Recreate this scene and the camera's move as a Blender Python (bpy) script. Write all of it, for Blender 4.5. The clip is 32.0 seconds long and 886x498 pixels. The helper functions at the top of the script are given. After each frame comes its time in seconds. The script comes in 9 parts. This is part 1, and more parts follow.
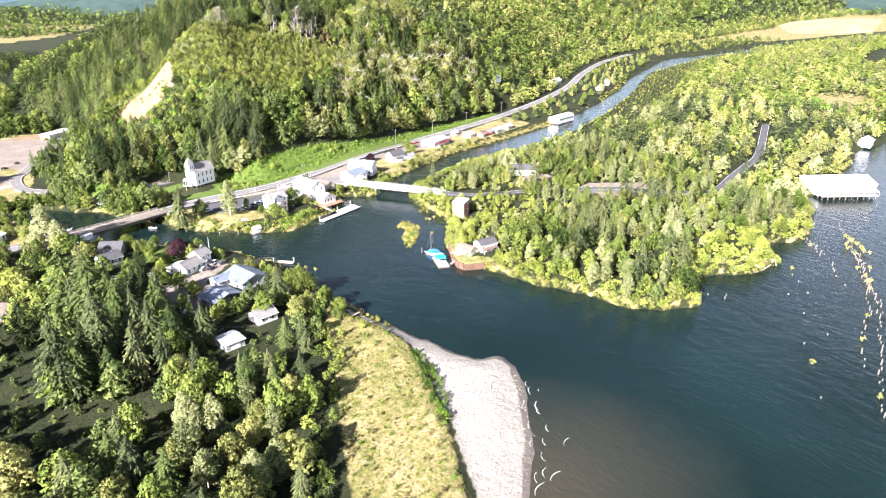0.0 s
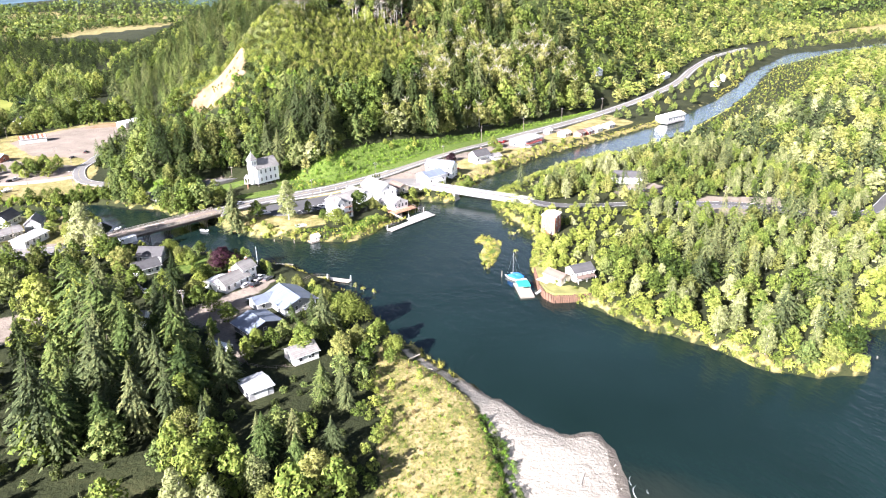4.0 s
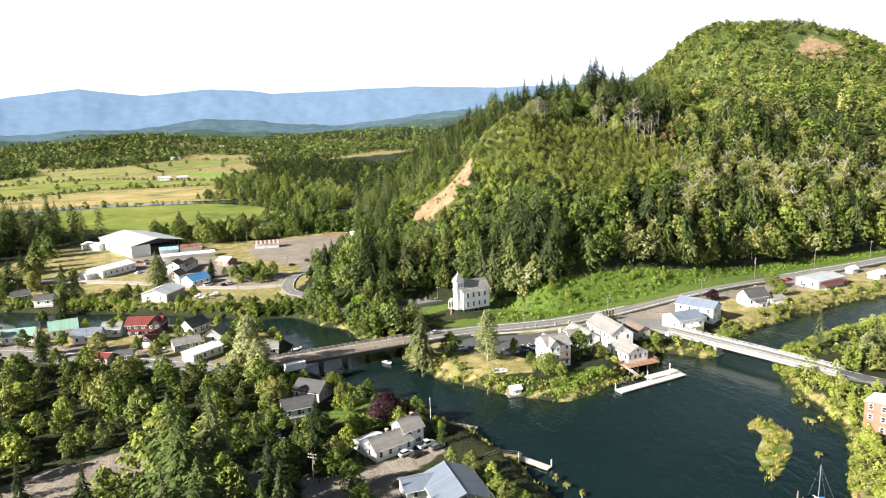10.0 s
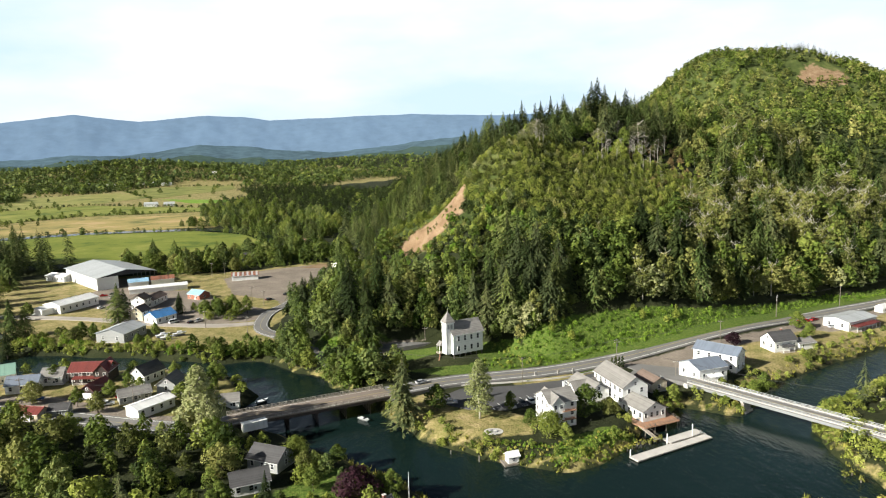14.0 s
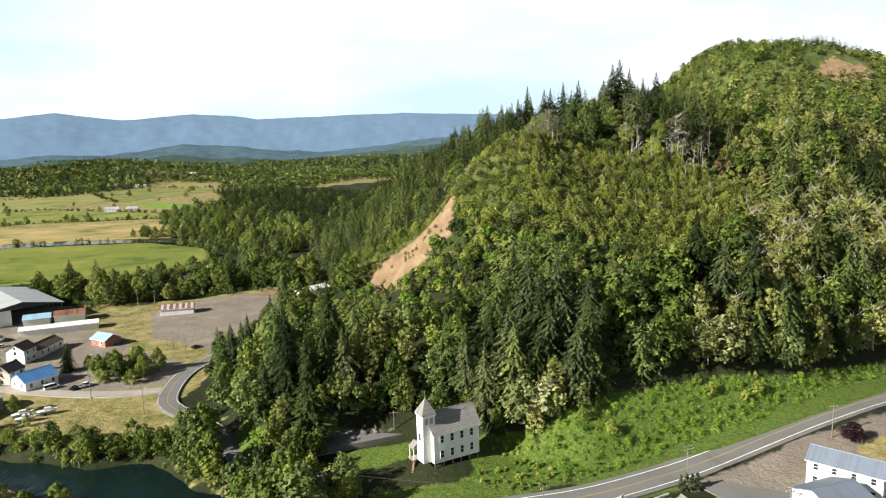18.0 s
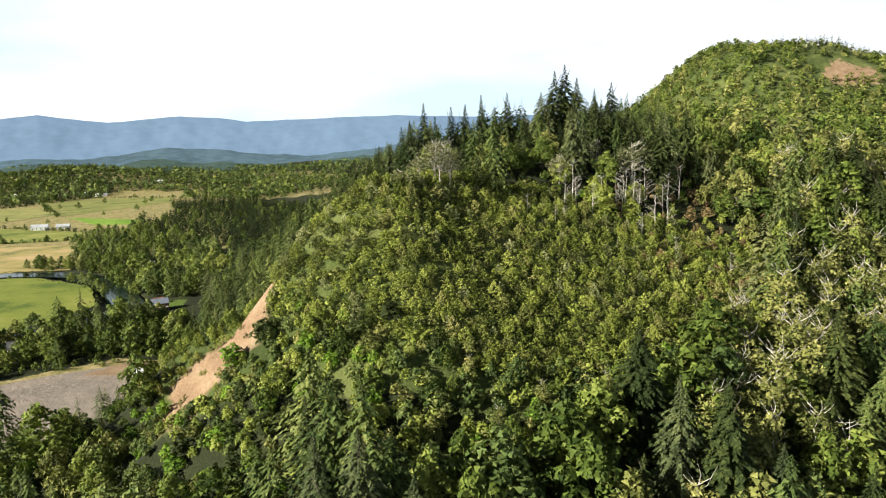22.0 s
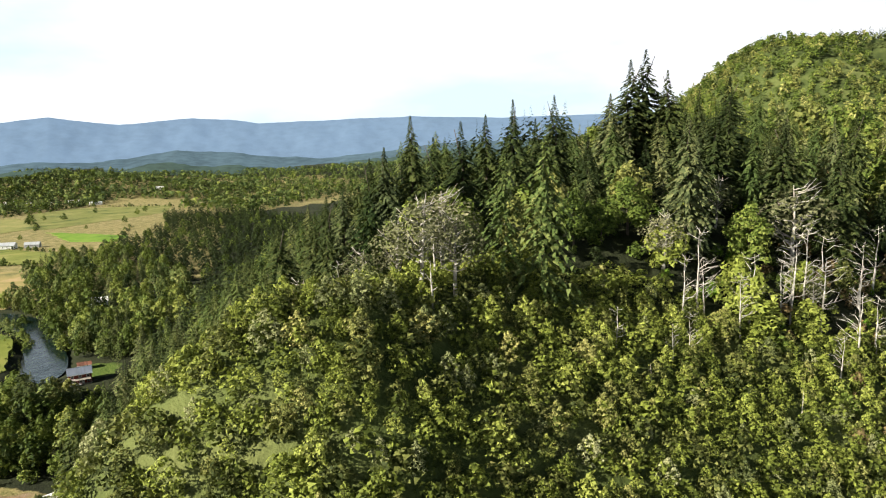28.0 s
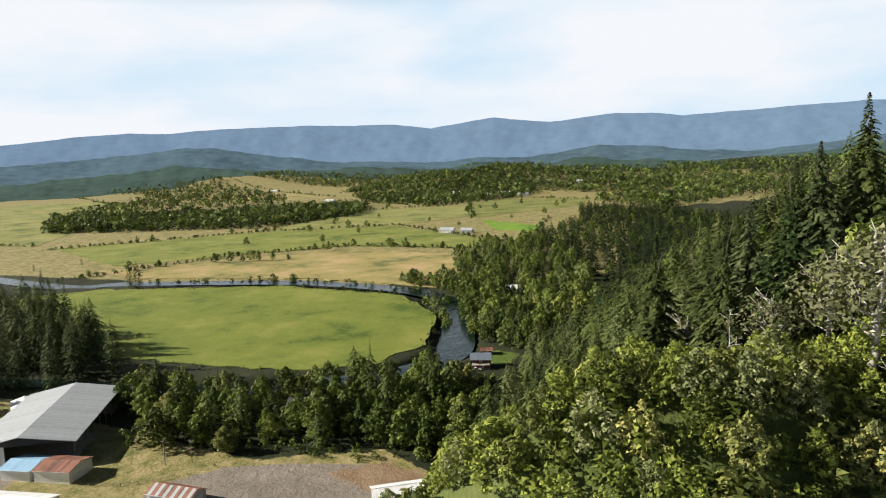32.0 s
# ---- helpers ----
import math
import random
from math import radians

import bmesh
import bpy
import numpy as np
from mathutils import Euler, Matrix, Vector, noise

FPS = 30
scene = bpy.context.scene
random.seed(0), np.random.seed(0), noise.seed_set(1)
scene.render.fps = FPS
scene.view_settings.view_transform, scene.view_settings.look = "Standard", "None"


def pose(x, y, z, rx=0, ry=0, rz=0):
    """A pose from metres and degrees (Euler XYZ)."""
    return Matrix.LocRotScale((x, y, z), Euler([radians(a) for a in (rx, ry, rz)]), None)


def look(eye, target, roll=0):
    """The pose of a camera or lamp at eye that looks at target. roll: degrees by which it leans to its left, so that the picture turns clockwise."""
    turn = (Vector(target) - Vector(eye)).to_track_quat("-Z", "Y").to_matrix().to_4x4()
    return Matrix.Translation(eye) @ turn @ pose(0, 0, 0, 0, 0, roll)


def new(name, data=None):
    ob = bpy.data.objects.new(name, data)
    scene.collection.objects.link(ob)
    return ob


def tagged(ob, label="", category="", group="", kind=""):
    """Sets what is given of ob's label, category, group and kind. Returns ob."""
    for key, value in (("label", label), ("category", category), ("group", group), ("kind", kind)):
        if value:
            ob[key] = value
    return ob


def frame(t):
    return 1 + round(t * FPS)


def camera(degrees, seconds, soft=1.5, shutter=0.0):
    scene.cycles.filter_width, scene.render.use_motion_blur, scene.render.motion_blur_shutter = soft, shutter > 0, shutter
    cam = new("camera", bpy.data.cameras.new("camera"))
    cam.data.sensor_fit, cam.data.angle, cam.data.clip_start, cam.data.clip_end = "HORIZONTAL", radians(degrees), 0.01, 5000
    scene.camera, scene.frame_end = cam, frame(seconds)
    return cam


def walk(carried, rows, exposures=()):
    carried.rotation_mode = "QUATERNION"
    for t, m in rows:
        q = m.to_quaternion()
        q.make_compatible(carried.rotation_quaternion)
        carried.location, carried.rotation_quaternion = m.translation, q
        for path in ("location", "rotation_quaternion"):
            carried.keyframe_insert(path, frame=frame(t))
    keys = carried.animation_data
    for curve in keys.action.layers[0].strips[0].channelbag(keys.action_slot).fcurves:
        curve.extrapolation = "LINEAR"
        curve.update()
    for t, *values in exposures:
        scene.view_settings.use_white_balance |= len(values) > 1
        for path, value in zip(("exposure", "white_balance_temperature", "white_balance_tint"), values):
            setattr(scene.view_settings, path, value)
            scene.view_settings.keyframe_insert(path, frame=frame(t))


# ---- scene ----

# The camera and its flight
cam = camera(65.9, 32.0, 1.1)
walk(cam, [
    (0.0, pose(-54.11, -146.74, 118.90, 68.818, 0.581, -28.543)),
    (1.0, pose(-47.25, -134.75, 117.21, 68.623, 0.644, -28.528)),
    (2.0, pose(-40.08, -122.83, 114.66, 68.558, 0.629, -28.443)),
    (3.0, pose(-34.19, -111.44, 112.79, 68.417, 0.712, -25.638)),
    (3.5, pose(-31.03, -106.02, 111.65, 68.394, 0.791, -23.221)),
    (5.5, pose(-18.69, -81.09, 104.00, 68.810, 0.994, -13.434)),
    (6.0, pose(-15.33, -75.34, 102.08, 68.995, 1.306, -10.889)),
    (7.0, pose(-11.24, -63.24, 99.73, 69.020, 1.295, -6.249)),
    (8.0, pose(-7.62, -51.09, 97.51, 69.923, 1.317, -1.397)),
    (8.5, pose(-6.25, -44.65, 96.06, 72.033, 1.262, -0.137)),
    (9.0, pose(-5.07, -38.38, 95.01, 74.510, 1.328, -0.176)),
    (9.5, pose(-3.97, -32.48, 94.30, 76.837, 1.497, -0.131)),
    (10.0, pose(-3.07, -26.91, 93.53, 79.095, 1.635, -0.110)),
    (10.5, pose(-2.52, -21.85, 92.37, 81.167, 1.562, -0.100)),
    (11.0, pose(-1.80, -16.55, 91.87, 81.235, 1.505, -0.110)),
    (12.0, pose(-0.68, -7.49, 91.70, 81.281, 1.544, -0.141)),
    (13.0, pose(0.00, 0.00, 91.99, 81.229, 1.502, -0.232)),
    (13.5, pose(0.17, 3.64, 91.48, 81.330, 1.421, -0.301)),
    (15.5, pose(2.50, 29.07, 90.43, 81.363, 1.392, -0.500)),
    (16.0, pose(3.10, 43.69, 90.39, 81.376, 1.366, -0.649)),
    (17.0, pose(4.37, 74.56, 90.13, 81.364, 1.283, -0.794)),
    (18.0, pose(5.93, 104.01, 90.30, 81.307, 1.329, -0.891)),
    (18.5, pose(10.60, 117.56, 90.64, 81.255, 0.991, -0.789)),
    (19.0, pose(18.42, 129.91, 90.43, 81.211, 0.792, -0.810)),
    (20.0, pose(35.43, 152.91, 91.39, 81.264, 0.909, -0.922)),
    (21.0, pose(49.58, 177.86, 96.66, 81.358, 1.005, -0.840)),
    (22.0, pose(57.19, 204.82, 103.00, 81.378, 1.260, -0.804)),
    (23.0, pose(59.52, 233.16, 109.71, 81.388, 1.256, -0.647)),
    (24.0, pose(60.43, 263.17, 112.20, 81.388, 1.296, -0.617)),
    (25.0, pose(61.38, 292.35, 111.95, 81.392, 1.303, -0.602)),
    (25.5, pose(61.61, 299.09, 111.72, 81.391, 1.335, -0.615)),
    (27.5, pose(61.83, 313.68, 111.70, 81.449, 1.277, -0.712)),
    (28.0, pose(61.78, 316.98, 111.84, 81.439, 1.353, 0.627)),
    (28.5, pose(61.68, 320.58, 111.78, 81.559, 1.356, 4.161)),
    (29.0, pose(61.52, 324.14, 111.97, 81.562, 1.412, 7.871)),
    (29.5, pose(61.65, 327.54, 112.21, 81.603, 1.581, 12.318)),
    (30.0, pose(61.47, 331.76, 112.20, 81.652, 1.689, 16.752)),
    (30.5, pose(61.34, 335.77, 111.97, 81.768, 1.753, 21.715)),
    (31.0, pose(60.97, 339.88, 111.77, 81.861, 1.913, 26.637)),
    (31.5, pose(60.49, 342.97, 111.78, 81.951, 1.929, 30.953)),
    (32.0, pose(59.71, 345.72, 112.26, 81.982, 2.264, 34.611)),
], exposures=[(0.0, 2.4, 5750, 23), (3.5, 2.45, 5750, 23), (6.0, 2.5, 5800, 23), (8.0, 2.55, 5800, 22), (9.0, 2.45, 5900, 19), (9.7, 1.95, 6150, 15), (10.5, 1.33, 6250, 9), (13.0, 1.05, 6250, 9), (18.0, 1.1, 6250, 9), (20.0, 1.2, 6300, 10), (25.0, 1.2, 6400, 10), (28.0, 1.2, 6400, 11), (32.0, 0.85, 6300, 11)])

# World, sun
SUN_AZ, SUN_EL = radians(241), radians(27)          # compass bearing from +y towards +x, height
world = bpy.data.worlds.new("sky")
scene.world = world
world.use_nodes = True
wn, wl = world.node_tree.nodes, world.node_tree.links
wn.clear()
sky = wn.new("ShaderNodeTexSky")
sky.sky_type, sky.sun_disc = "NISHITA", False
sky.sun_elevation, sky.sun_rotation = SUN_EL, SUN_AZ
sky.air_density, sky.dust_density, sky.ozone_density = 1.0, 1.5, 1.2
wtc = wn.new("ShaderNodeTexCoord")
wmap = wn.new("ShaderNodeMapping")
wmap.inputs["Scale"].default_value = (1.0, 1.0, 3.2)
wnoise = wn.new("ShaderNodeTexNoise")
wnoise.inputs["Scale"].default_value, wnoise.inputs["Detail"].default_value = 2.1, 6
wramp = wn.new("ShaderNodeValToRGB")
wramp.color_ramp.elements[0].position, wramp.color_ramp.elements[1].position = 0.1, 0.3
wmix = wn.new("ShaderNodeMix")
wmix.data_type = "RGBA"
wbg, wout = wn.new("ShaderNodeBackground"), wn.new("ShaderNodeOutputWorld")
wbg.inputs["Strength"].default_value = 0.035
wl.new(wtc.outputs["Generated"], wmap.inputs["Vector"])
wl.new(wmap.outputs["Vector"], wnoise.inputs["Vector"])
wl.new(wnoise.outputs["Fac"], wramp.inputs["Fac"])
wcloud = wn.new("ShaderNodeValToRGB")          # white cloud with pale blue openings
wcloud.color_ramp.elements[0].position, wcloud.color_ramp.elements[1].position = 0.38, 0.56
wcloud.color_ramp.elements[0].color, wcloud.color_ramp.elements[1].color = (0.72, 0.88, 0.98, 1), (1.0, 1.0, 1.0, 1)
wl.new(wnoise.outputs["Fac"], wcloud.inputs["Fac"])
wgain = wn.new("ShaderNodeMix")
wgain.data_type, wgain.blend_type = "RGBA", "MULTIPLY"
wgain.inputs["Factor"].default_value = 1.0
wgain.inputs["B"].default_value = (14.6, 14.8, 15.0, 1)
wl.new(wcloud.outputs["Color"], wgain.inputs["A"])
wl.new(wgain.outputs["Result"], wmix.inputs["B"])
wsep = wn.new("ShaderNodeSeparateXYZ")          # thin cloud and haze thicken towards the horizon
wl.new(wtc.outputs["Generated"], wsep.inputs[0])
wfall = wn.new("ShaderNodeMapRange")
wfall.inputs[1].default_value, wfall.inputs[2].default_value, wfall.inputs[3].default_value, wfall.inputs[4].default_value = 0.2, 0.36, 1.0, 0.0
wl.new(wsep.outputs[2], wfall.inputs[0])
wmul = wn.new("ShaderNodeMath")
wmul.operation = "MULTIPLY"
wl.new(wramp.outputs["Color"], wmul.inputs[0])
wl.new(wfall.outputs[0], wmul.inputs[1])
wl.new(wmul.outputs[0], wmix.inputs["Factor"])
wthin = wn.new("ShaderNodeMix")          # a clear, dry afternoon sky over the thin cloud
wthin.data_type, wthin.blend_type = "RGBA", "MULTIPLY"
wthin.inputs["Factor"].default_value = 1.0
wthin.inputs["B"].default_value = (0.62, 0.6, 0.58, 1)
wl.new(sky.outputs["Color"], wthin.inputs["A"])
wl.new(wthin.outputs["Result"], wmix.inputs["A"])
wl.new(wmix.outputs["Result"], wbg.inputs["Color"])
wl.new(wbg.outputs["Background"], wout.inputs["Surface"])
sun = new("sun", bpy.data.lights.new("sun", "SUN"))
sun.data.energy, sun.data.angle, sun.data.color = 5.0, radians(0.6), (1.0, 0.93, 0.8)
to_sun = Vector((math.sin(SUN_AZ) * math.cos(SUN_EL), math.cos(SUN_AZ) * math.cos(SUN_EL), math.sin(SUN_EL)))
sun.matrix_world = look(to_sun * 900, (0, 0, 0))


# Materials
def node_mat(name, rough=0.8, metal=0.0, spec=0.5):
    m = bpy.data.materials.new(name)
    m.use_nodes = True
    b = m.node_tree.nodes["Principled BSDF"]
    b.inputs["Roughness"].default_value, b.inputs["Metallic"].default_value = rough, metal
    b.inputs["Specular IOR Level"].default_value = spec
    return m, m.node_tree.nodes, m.node_tree.links, b


def ramp_node(n, l, fac, colours, lo=0.3, hi=0.7):
    r = n.new("ShaderNodeValToRGB")
    e = r.color_ramp.elements
    while len(e) < len(colours):
        e.new(0.5)
    for i, c in enumerate(colours):
        e[i].position = lo + (hi - lo) * i / max(1, len(colours) - 1)
        e[i].color = (*c, 1)
    l.new(fac, r.inputs["Fac"])
    return r.outputs["Color"]


def noise_node(n, l, scale, detail=4, coord=None, rough=0.55):
    t = n.new("ShaderNodeTexNoise")
    t.inputs["Scale"].default_value, t.inputs["Detail"].default_value, t.inputs["Roughness"].default_value = scale, detail, rough
    if coord is not None:
        l.new(coord, t.inputs["Vector"])
    return t.outputs["Fac"]


def mix_node(n, l, fac, a, b, blend="MIX"):
    m = n.new("ShaderNodeMix")
    m.data_type, m.blend_type = "RGBA", blend
    for sock, v in (("Factor", fac), ("A", a), ("B", b)):
        if isinstance(v, (int, float)):
            m.inputs[sock].default_value = v
        elif isinstance(v, tuple):
            m.inputs[sock].default_value = (*v, 1)
        else:
            l.new(v, m.inputs[sock])
    return m.outputs["Result"]


def math_node(n, l, op, a, b=0.0):
    m = n.new("ShaderNodeMath")
    m.operation = op
    for i, v in enumerate((a, b)):
        if isinstance(v, (int, float)):
            m.inputs[i].default_value = v
        else:
            l.new(v, m.inputs[i])
    return m.outputs[0]


def bump_node(n, l, height, b, strength=0.4, dist=0.1):
    u = n.new("ShaderNodeBump")
    u.inputs["Strength"].default_value, u.inputs["Distance"].default_value = strength, dist
    l.new(height, u.inputs["Height"])
    l.new(u.outputs["Normal"], b.inputs["Normal"])


def position(n):
    return n.new("ShaderNodeNewGeometry").outputs["Position"]


def foliage(name, dark, mid, light, lucent=0.25, big=0.03, gain=1.3):
    """Leaves: colour differs from tree to tree, from leaf to leaf, and over the land."""
    m, n, l, b = node_mat(name, 0.68, 0, 0.12)
    g = n.new("ShaderNodeNewGeometry")
    o = n.new("ShaderNodeObjectInfo")
    tone = n.new("ShaderNodeAttribute")
    tone.attribute_name = "tone"
    patch = noise_node(n, l, big, 3, g.outputs["Position"])
    f = math_node(n, l, "ADD", math_node(n, l, "MULTIPLY", g.outputs["Random Per Island"], 0.36), math_node(n, l, "MULTIPLY", o.outputs["Random"], 0.36))
    f = math_node(n, l, "ADD", f, math_node(n, l, "MULTIPLY", patch, 0.45))
    f = math_node(n, l, "ADD", f, tone.outputs["Fac"])
    for size, much, fine in ((0.2, 0.35, 1), (1.7, 0.45, 3)):
        f = math_node(n, l, "ADD", f, math_node(n, l, "MULTIPLY", math_node(n, l, "SUBTRACT", noise_node(n, l, size, fine, g.outputs["Position"], 0.7), 0.5), much))
    dark, mid, light = (tuple(min(1, v * g_) for v, g_ in zip(c, (1.05 * gain, gain, gain * 1.02))) for c in (dark, mid, light))
    col = ramp_node(n, l, f, (dark, mid, light), 0.25, 0.98)
    l.new(col, b.inputs["Base Color"])
    t = n.new("ShaderNodeBsdfTranslucent")
    l.new(mix_node(n, l, 0.35, col, (0.22, 0.25, 0.03)), t.inputs["Color"])
    ms = n.new("ShaderNodeMixShader")
    ms.inputs[0].default_value = lucent
    l.new(b.outputs[0], ms.inputs[1])
    l.new(t.outputs[0], ms.inputs[2])
    l.new(ms.outputs[0], n["Material Output"].inputs["Surface"])
    return m


def plain(name, c, rough=0.6, metal=0.0, vary=0.12, scale=1.5, bump=0.0, bscale=12):
    """One stuff with stains and grain: its colour drifts at two scales."""
    m, n, l, b = node_mat(name, rough, metal)
    p = n.new("ShaderNodeTexCoord").outputs["Object"]
    lo = tuple(max(0, v * (1 - vary * 1.6)) for v in c)
    hi = tuple(min(1, v * (1 + vary)) for v in c)
    f = math_node(n, l, "ADD", math_node(n, l, "MULTIPLY", noise_node(n, l, scale * 0.2, 3, p), 0.6),
                  math_node(n, l, "MULTIPLY", noise_node(n, l, scale * 4, 5, p), 0.4))
    l.new(ramp_node(n, l, f, (lo, c, hi), 0.3, 0.7), b.inputs["Base Color"])
    if bump:
        bump_node(n, l, noise_node(n, l, bscale, 4, p), b, bump, 0.05)
    return m


def banded(name, c, axis, period, depth, rough=0.6, metal=0.0, vary=0.12, sharp=True):
    """Boards, seams or courses: thin grooves at an even period along one axis of the thing."""
    m, n, l, b = node_mat(name, rough, metal)
    p = n.new("ShaderNodeTexCoord").outputs["Object"]
    s = n.new("ShaderNodeSeparateXYZ")
    l.new(p, s.inputs[0])
    v = math_node(n, l, "FRACT", math_node(n, l, "DIVIDE", s.outputs[axis], period))
    row = math_node(n, l, "FLOOR", math_node(n, l, "DIVIDE", s.outputs[axis], period))
    wn_ = n.new("ShaderNodeTexWhiteNoise")
    wn_.noise_dimensions = "1D"
    l.new(row, wn_.inputs["W"])
    f = math_node(n, l, "ADD", math_node(n, l, "MULTIPLY", noise_node(n, l, 0.5, 4, p), 0.65),
                  math_node(n, l, "MULTIPLY", wn_.outputs["Value"], 0.35))
    lo = tuple(max(0, q * (1 - vary * 1.8)) for q in c)
    hi = tuple(min(1, q * (1 + vary)) for q in c)
    col = ramp_node(n, l, f, (lo, c, hi), 0.2, 0.8)
    l.new(col, b.inputs["Base Color"])
    groove = math_node(n, l, "LESS_THAN", v, 0.14) if sharp else v
    bump_node(n, l, math_node(n, l, "MULTIPLY", groove, -1.0), b, 0.8, depth)
    return m


FIR = foliage("fir needles", (0.008, 0.015, 0.006), (0.04, 0.062, 0.018), (0.115, 0.138, 0.038), 0.12, gain=0.98)
SPRUCE = foliage("spruce needles", (0.012, 0.02, 0.008), (0.056, 0.075, 0.029), (0.15, 0.16, 0.06), 0.1, gain=1.4)
HEMLOCK = foliage("hemlock needles", (0.011, 0.022, 0.006), (0.055, 0.085, 0.022), (0.15, 0.175, 0.05), 0.12, gain=1.4)
ALDER = foliage("alder leaves", (0.018, 0.035, 0.006), (0.098, 0.146, 0.024), (0.235, 0.275, 0.058), 0.15, gain=1.0)
MAPLE = foliage("maple leaves", (0.03, 0.042, 0.01), (0.158, 0.178, 0.045), (0.34, 0.335, 0.11), 0.16, gain=1.12)
BRUSH = foliage("brush leaves", (0.03, 0.042, 0.007), (0.128, 0.16, 0.026), (0.225, 0.255, 0.058), 0.16, 0.05, gain=1.6)
SILVER = foliage("poplar leaves", (0.04, 0.055, 0.018), (0.15, 0.175, 0.065), (0.31, 0.325, 0.16), 0.2)
WILLOW = foliage("willow leaves", (0.045, 0.065, 0.01), (0.14, 0.175, 0.033), (0.26, 0.28, 0.065), 0.25)
PURPLE = foliage("purple leaves", (0.0076, 0.0035, 0.0057), (0.0251, 0.0091, 0.015), (0.0484, 0.02, 0.0264), 0.12)
REED = foliage("marsh grass", (0.08, 0.1, 0.015), (0.25, 0.25, 0.05), (0.42, 0.38, 0.11), 0.25, 0.08)
VINE = foliage("green undergrowth", (0.026, 0.06, 0.005), (0.1, 0.185, 0.018), (0.2, 0.285, 0.04), 0.22, 0.06)
# the next leaf is darkened in its own colour to give canopy shade
SHADE_FERN = foliage("shade-darkened ferns", (0.006, 0.011, 0.003), (0.026, 0.04, 0.01), (0.065, 0.085, 0.022), 0.1, gain=1.08)
MOSS = foliage("lichen twigs", (0.045, 0.052, 0.022), (0.11, 0.118, 0.055), (0.2, 0.2, 0.11), 0.1)
BRACKEN = foliage("brown bracken", (0.045, 0.032, 0.014), (0.13, 0.1, 0.042), (0.24, 0.19, 0.085), 0.15)
BARK = plain("bark", (0.085, 0.066, 0.05), 0.95, 0, 0.35, 3, 0.6, 8)
PALEBARK = plain("pale bark", (0.42, 0.39, 0.33), 0.9, 0, 0.3, 3, 0.5, 8)

WHITE = banded("white siding", (0.78, 0.78, 0.75), 2, 0.2, 0.02, 0.55, 0, 0.06)
CREAM = banded("cream siding", (0.72, 0.66, 0.5), 2, 0.2, 0.02, 0.6, 0, 0.08)
GREYSIDE = banded("grey siding", (0.33, 0.34, 0.34), 2, 0.22, 0.02, 0.6, 0, 0.08)
DARKSIDE = banded("dark upright siding", (0.075, 0.078, 0.085), 0, 0.3, 0.03, 0.6, 0, 0.1)
BARNRED = banded("dark brown-black siding", (0.05, 0.035, 0.03), 2, 0.2, 0.02, 0.7, 0, 0.2)
REDSIDE = banded("barn red siding", (0.22, 0.045, 0.03), 2, 0.2, 0.02, 0.7, 0, 0.15)
TANSIDE = banded("tan siding", (0.5, 0.44, 0.33), 2, 0.2, 0.02, 0.6, 0, 0.1)
BRICKY = banded("red-brown shingle siding", (0.36, 0.15, 0.1), 2, 0.16, 0.02, 0.8, 0, 0.18)
CORRWALL = banded("pale corrugated wall", (0.62, 0.63, 0.62), 0, 0.3, 0.04, 0.5, 0.0, 0.1)
TRIM = plain("white trim", (0.8, 0.8, 0.78), 0.5, 0, 0.05)
GREYTRIM = plain("grey trim", (0.3, 0.3, 0.3), 0.6)
SHINGLE = banded("grey shingle roof", (0.23, 0.22, 0.205), 1, 0.22, 0.03, 0.9, 0, 0.2)
DARKSHINGLE = banded("dark shingle roof", (0.075, 0.074, 0.076), 1, 0.22, 0.03, 0.9, 0, 0.2)
BROWNSHINGLE = banded("brown shingle roof", (0.17, 0.125, 0.1), 1, 0.22, 0.03, 0.9, 0, 0.2)
BLUEMETAL = banded("blue-grey metal roof", (0.16, 0.19, 0.24), 0, 0.5, 0.05, 0.55, 0.0, 0.1)
PALEMETAL = banded("pale metal roof", (0.4, 0.42, 0.43), 0, 0.9, 0.05, 0.5, 0.0, 0.12)
WHITEMETAL = banded("white metal roof", (0.8, 0.8, 0.79), 0, 0.6, 0.05, 0.5, 0.0, 0.07)
REDMETAL = banded("red metal roof", (0.16, 0.035, 0.028), 0, 0.5, 0.05, 0.5, 0.0, 0.15)
RUSTMETAL = banded("rusty roof", (0.24, 0.1, 0.06), 0, 0.8, 0.05, 0.7, 0.1, 0.4)
GREENMETAL = banded("green metal roof", (0.24, 0.4, 0.32), 0, 0.5, 0.05, 0.5, 0.0, 0.1)
BRIGHTBLUE = banded("bright blue roof", (0.07, 0.24, 0.55), 0, 0.5, 0.05, 0.5, 0.0, 0.1)
SKYBLUE = banded("light blue roof", (0.3, 0.5, 0.68), 0, 0.5, 0.05, 0.5, 0.0, 0.1)
TEALTARP = plain("teal canopy cloth", (0.03, 0.42, 0.36), 0.6, 0, 0.1, 2)
BLUETARP = plain("blue tarpaulin", (0.03, 0.2, 0.6), 0.5, 0, 0.15, 3, 0.5, 3)
GLASS = plain("window glass", (0.025, 0.03, 0.035), 0.08, 0, 0.2)
# near-black colour painted for the shade inside an open building
INTERIOR_SHADE = plain("painted interior shade", (0.03, 0.03, 0.03), 0.9)
TIMBER = banded("weathered planks", (0.36, 0.32, 0.27), 0, 0.2, 0.02, 0.85, 0, 0.25)
DECKRED = banded("red-brown planks", (0.36, 0.2, 0.12), 0, 0.15, 0.02, 0.8, 0, 0.2)
DARKWOOD = plain("creosoted timber", (0.07, 0.055, 0.045), 0.9, 0, 0.3, 3, 0.5)
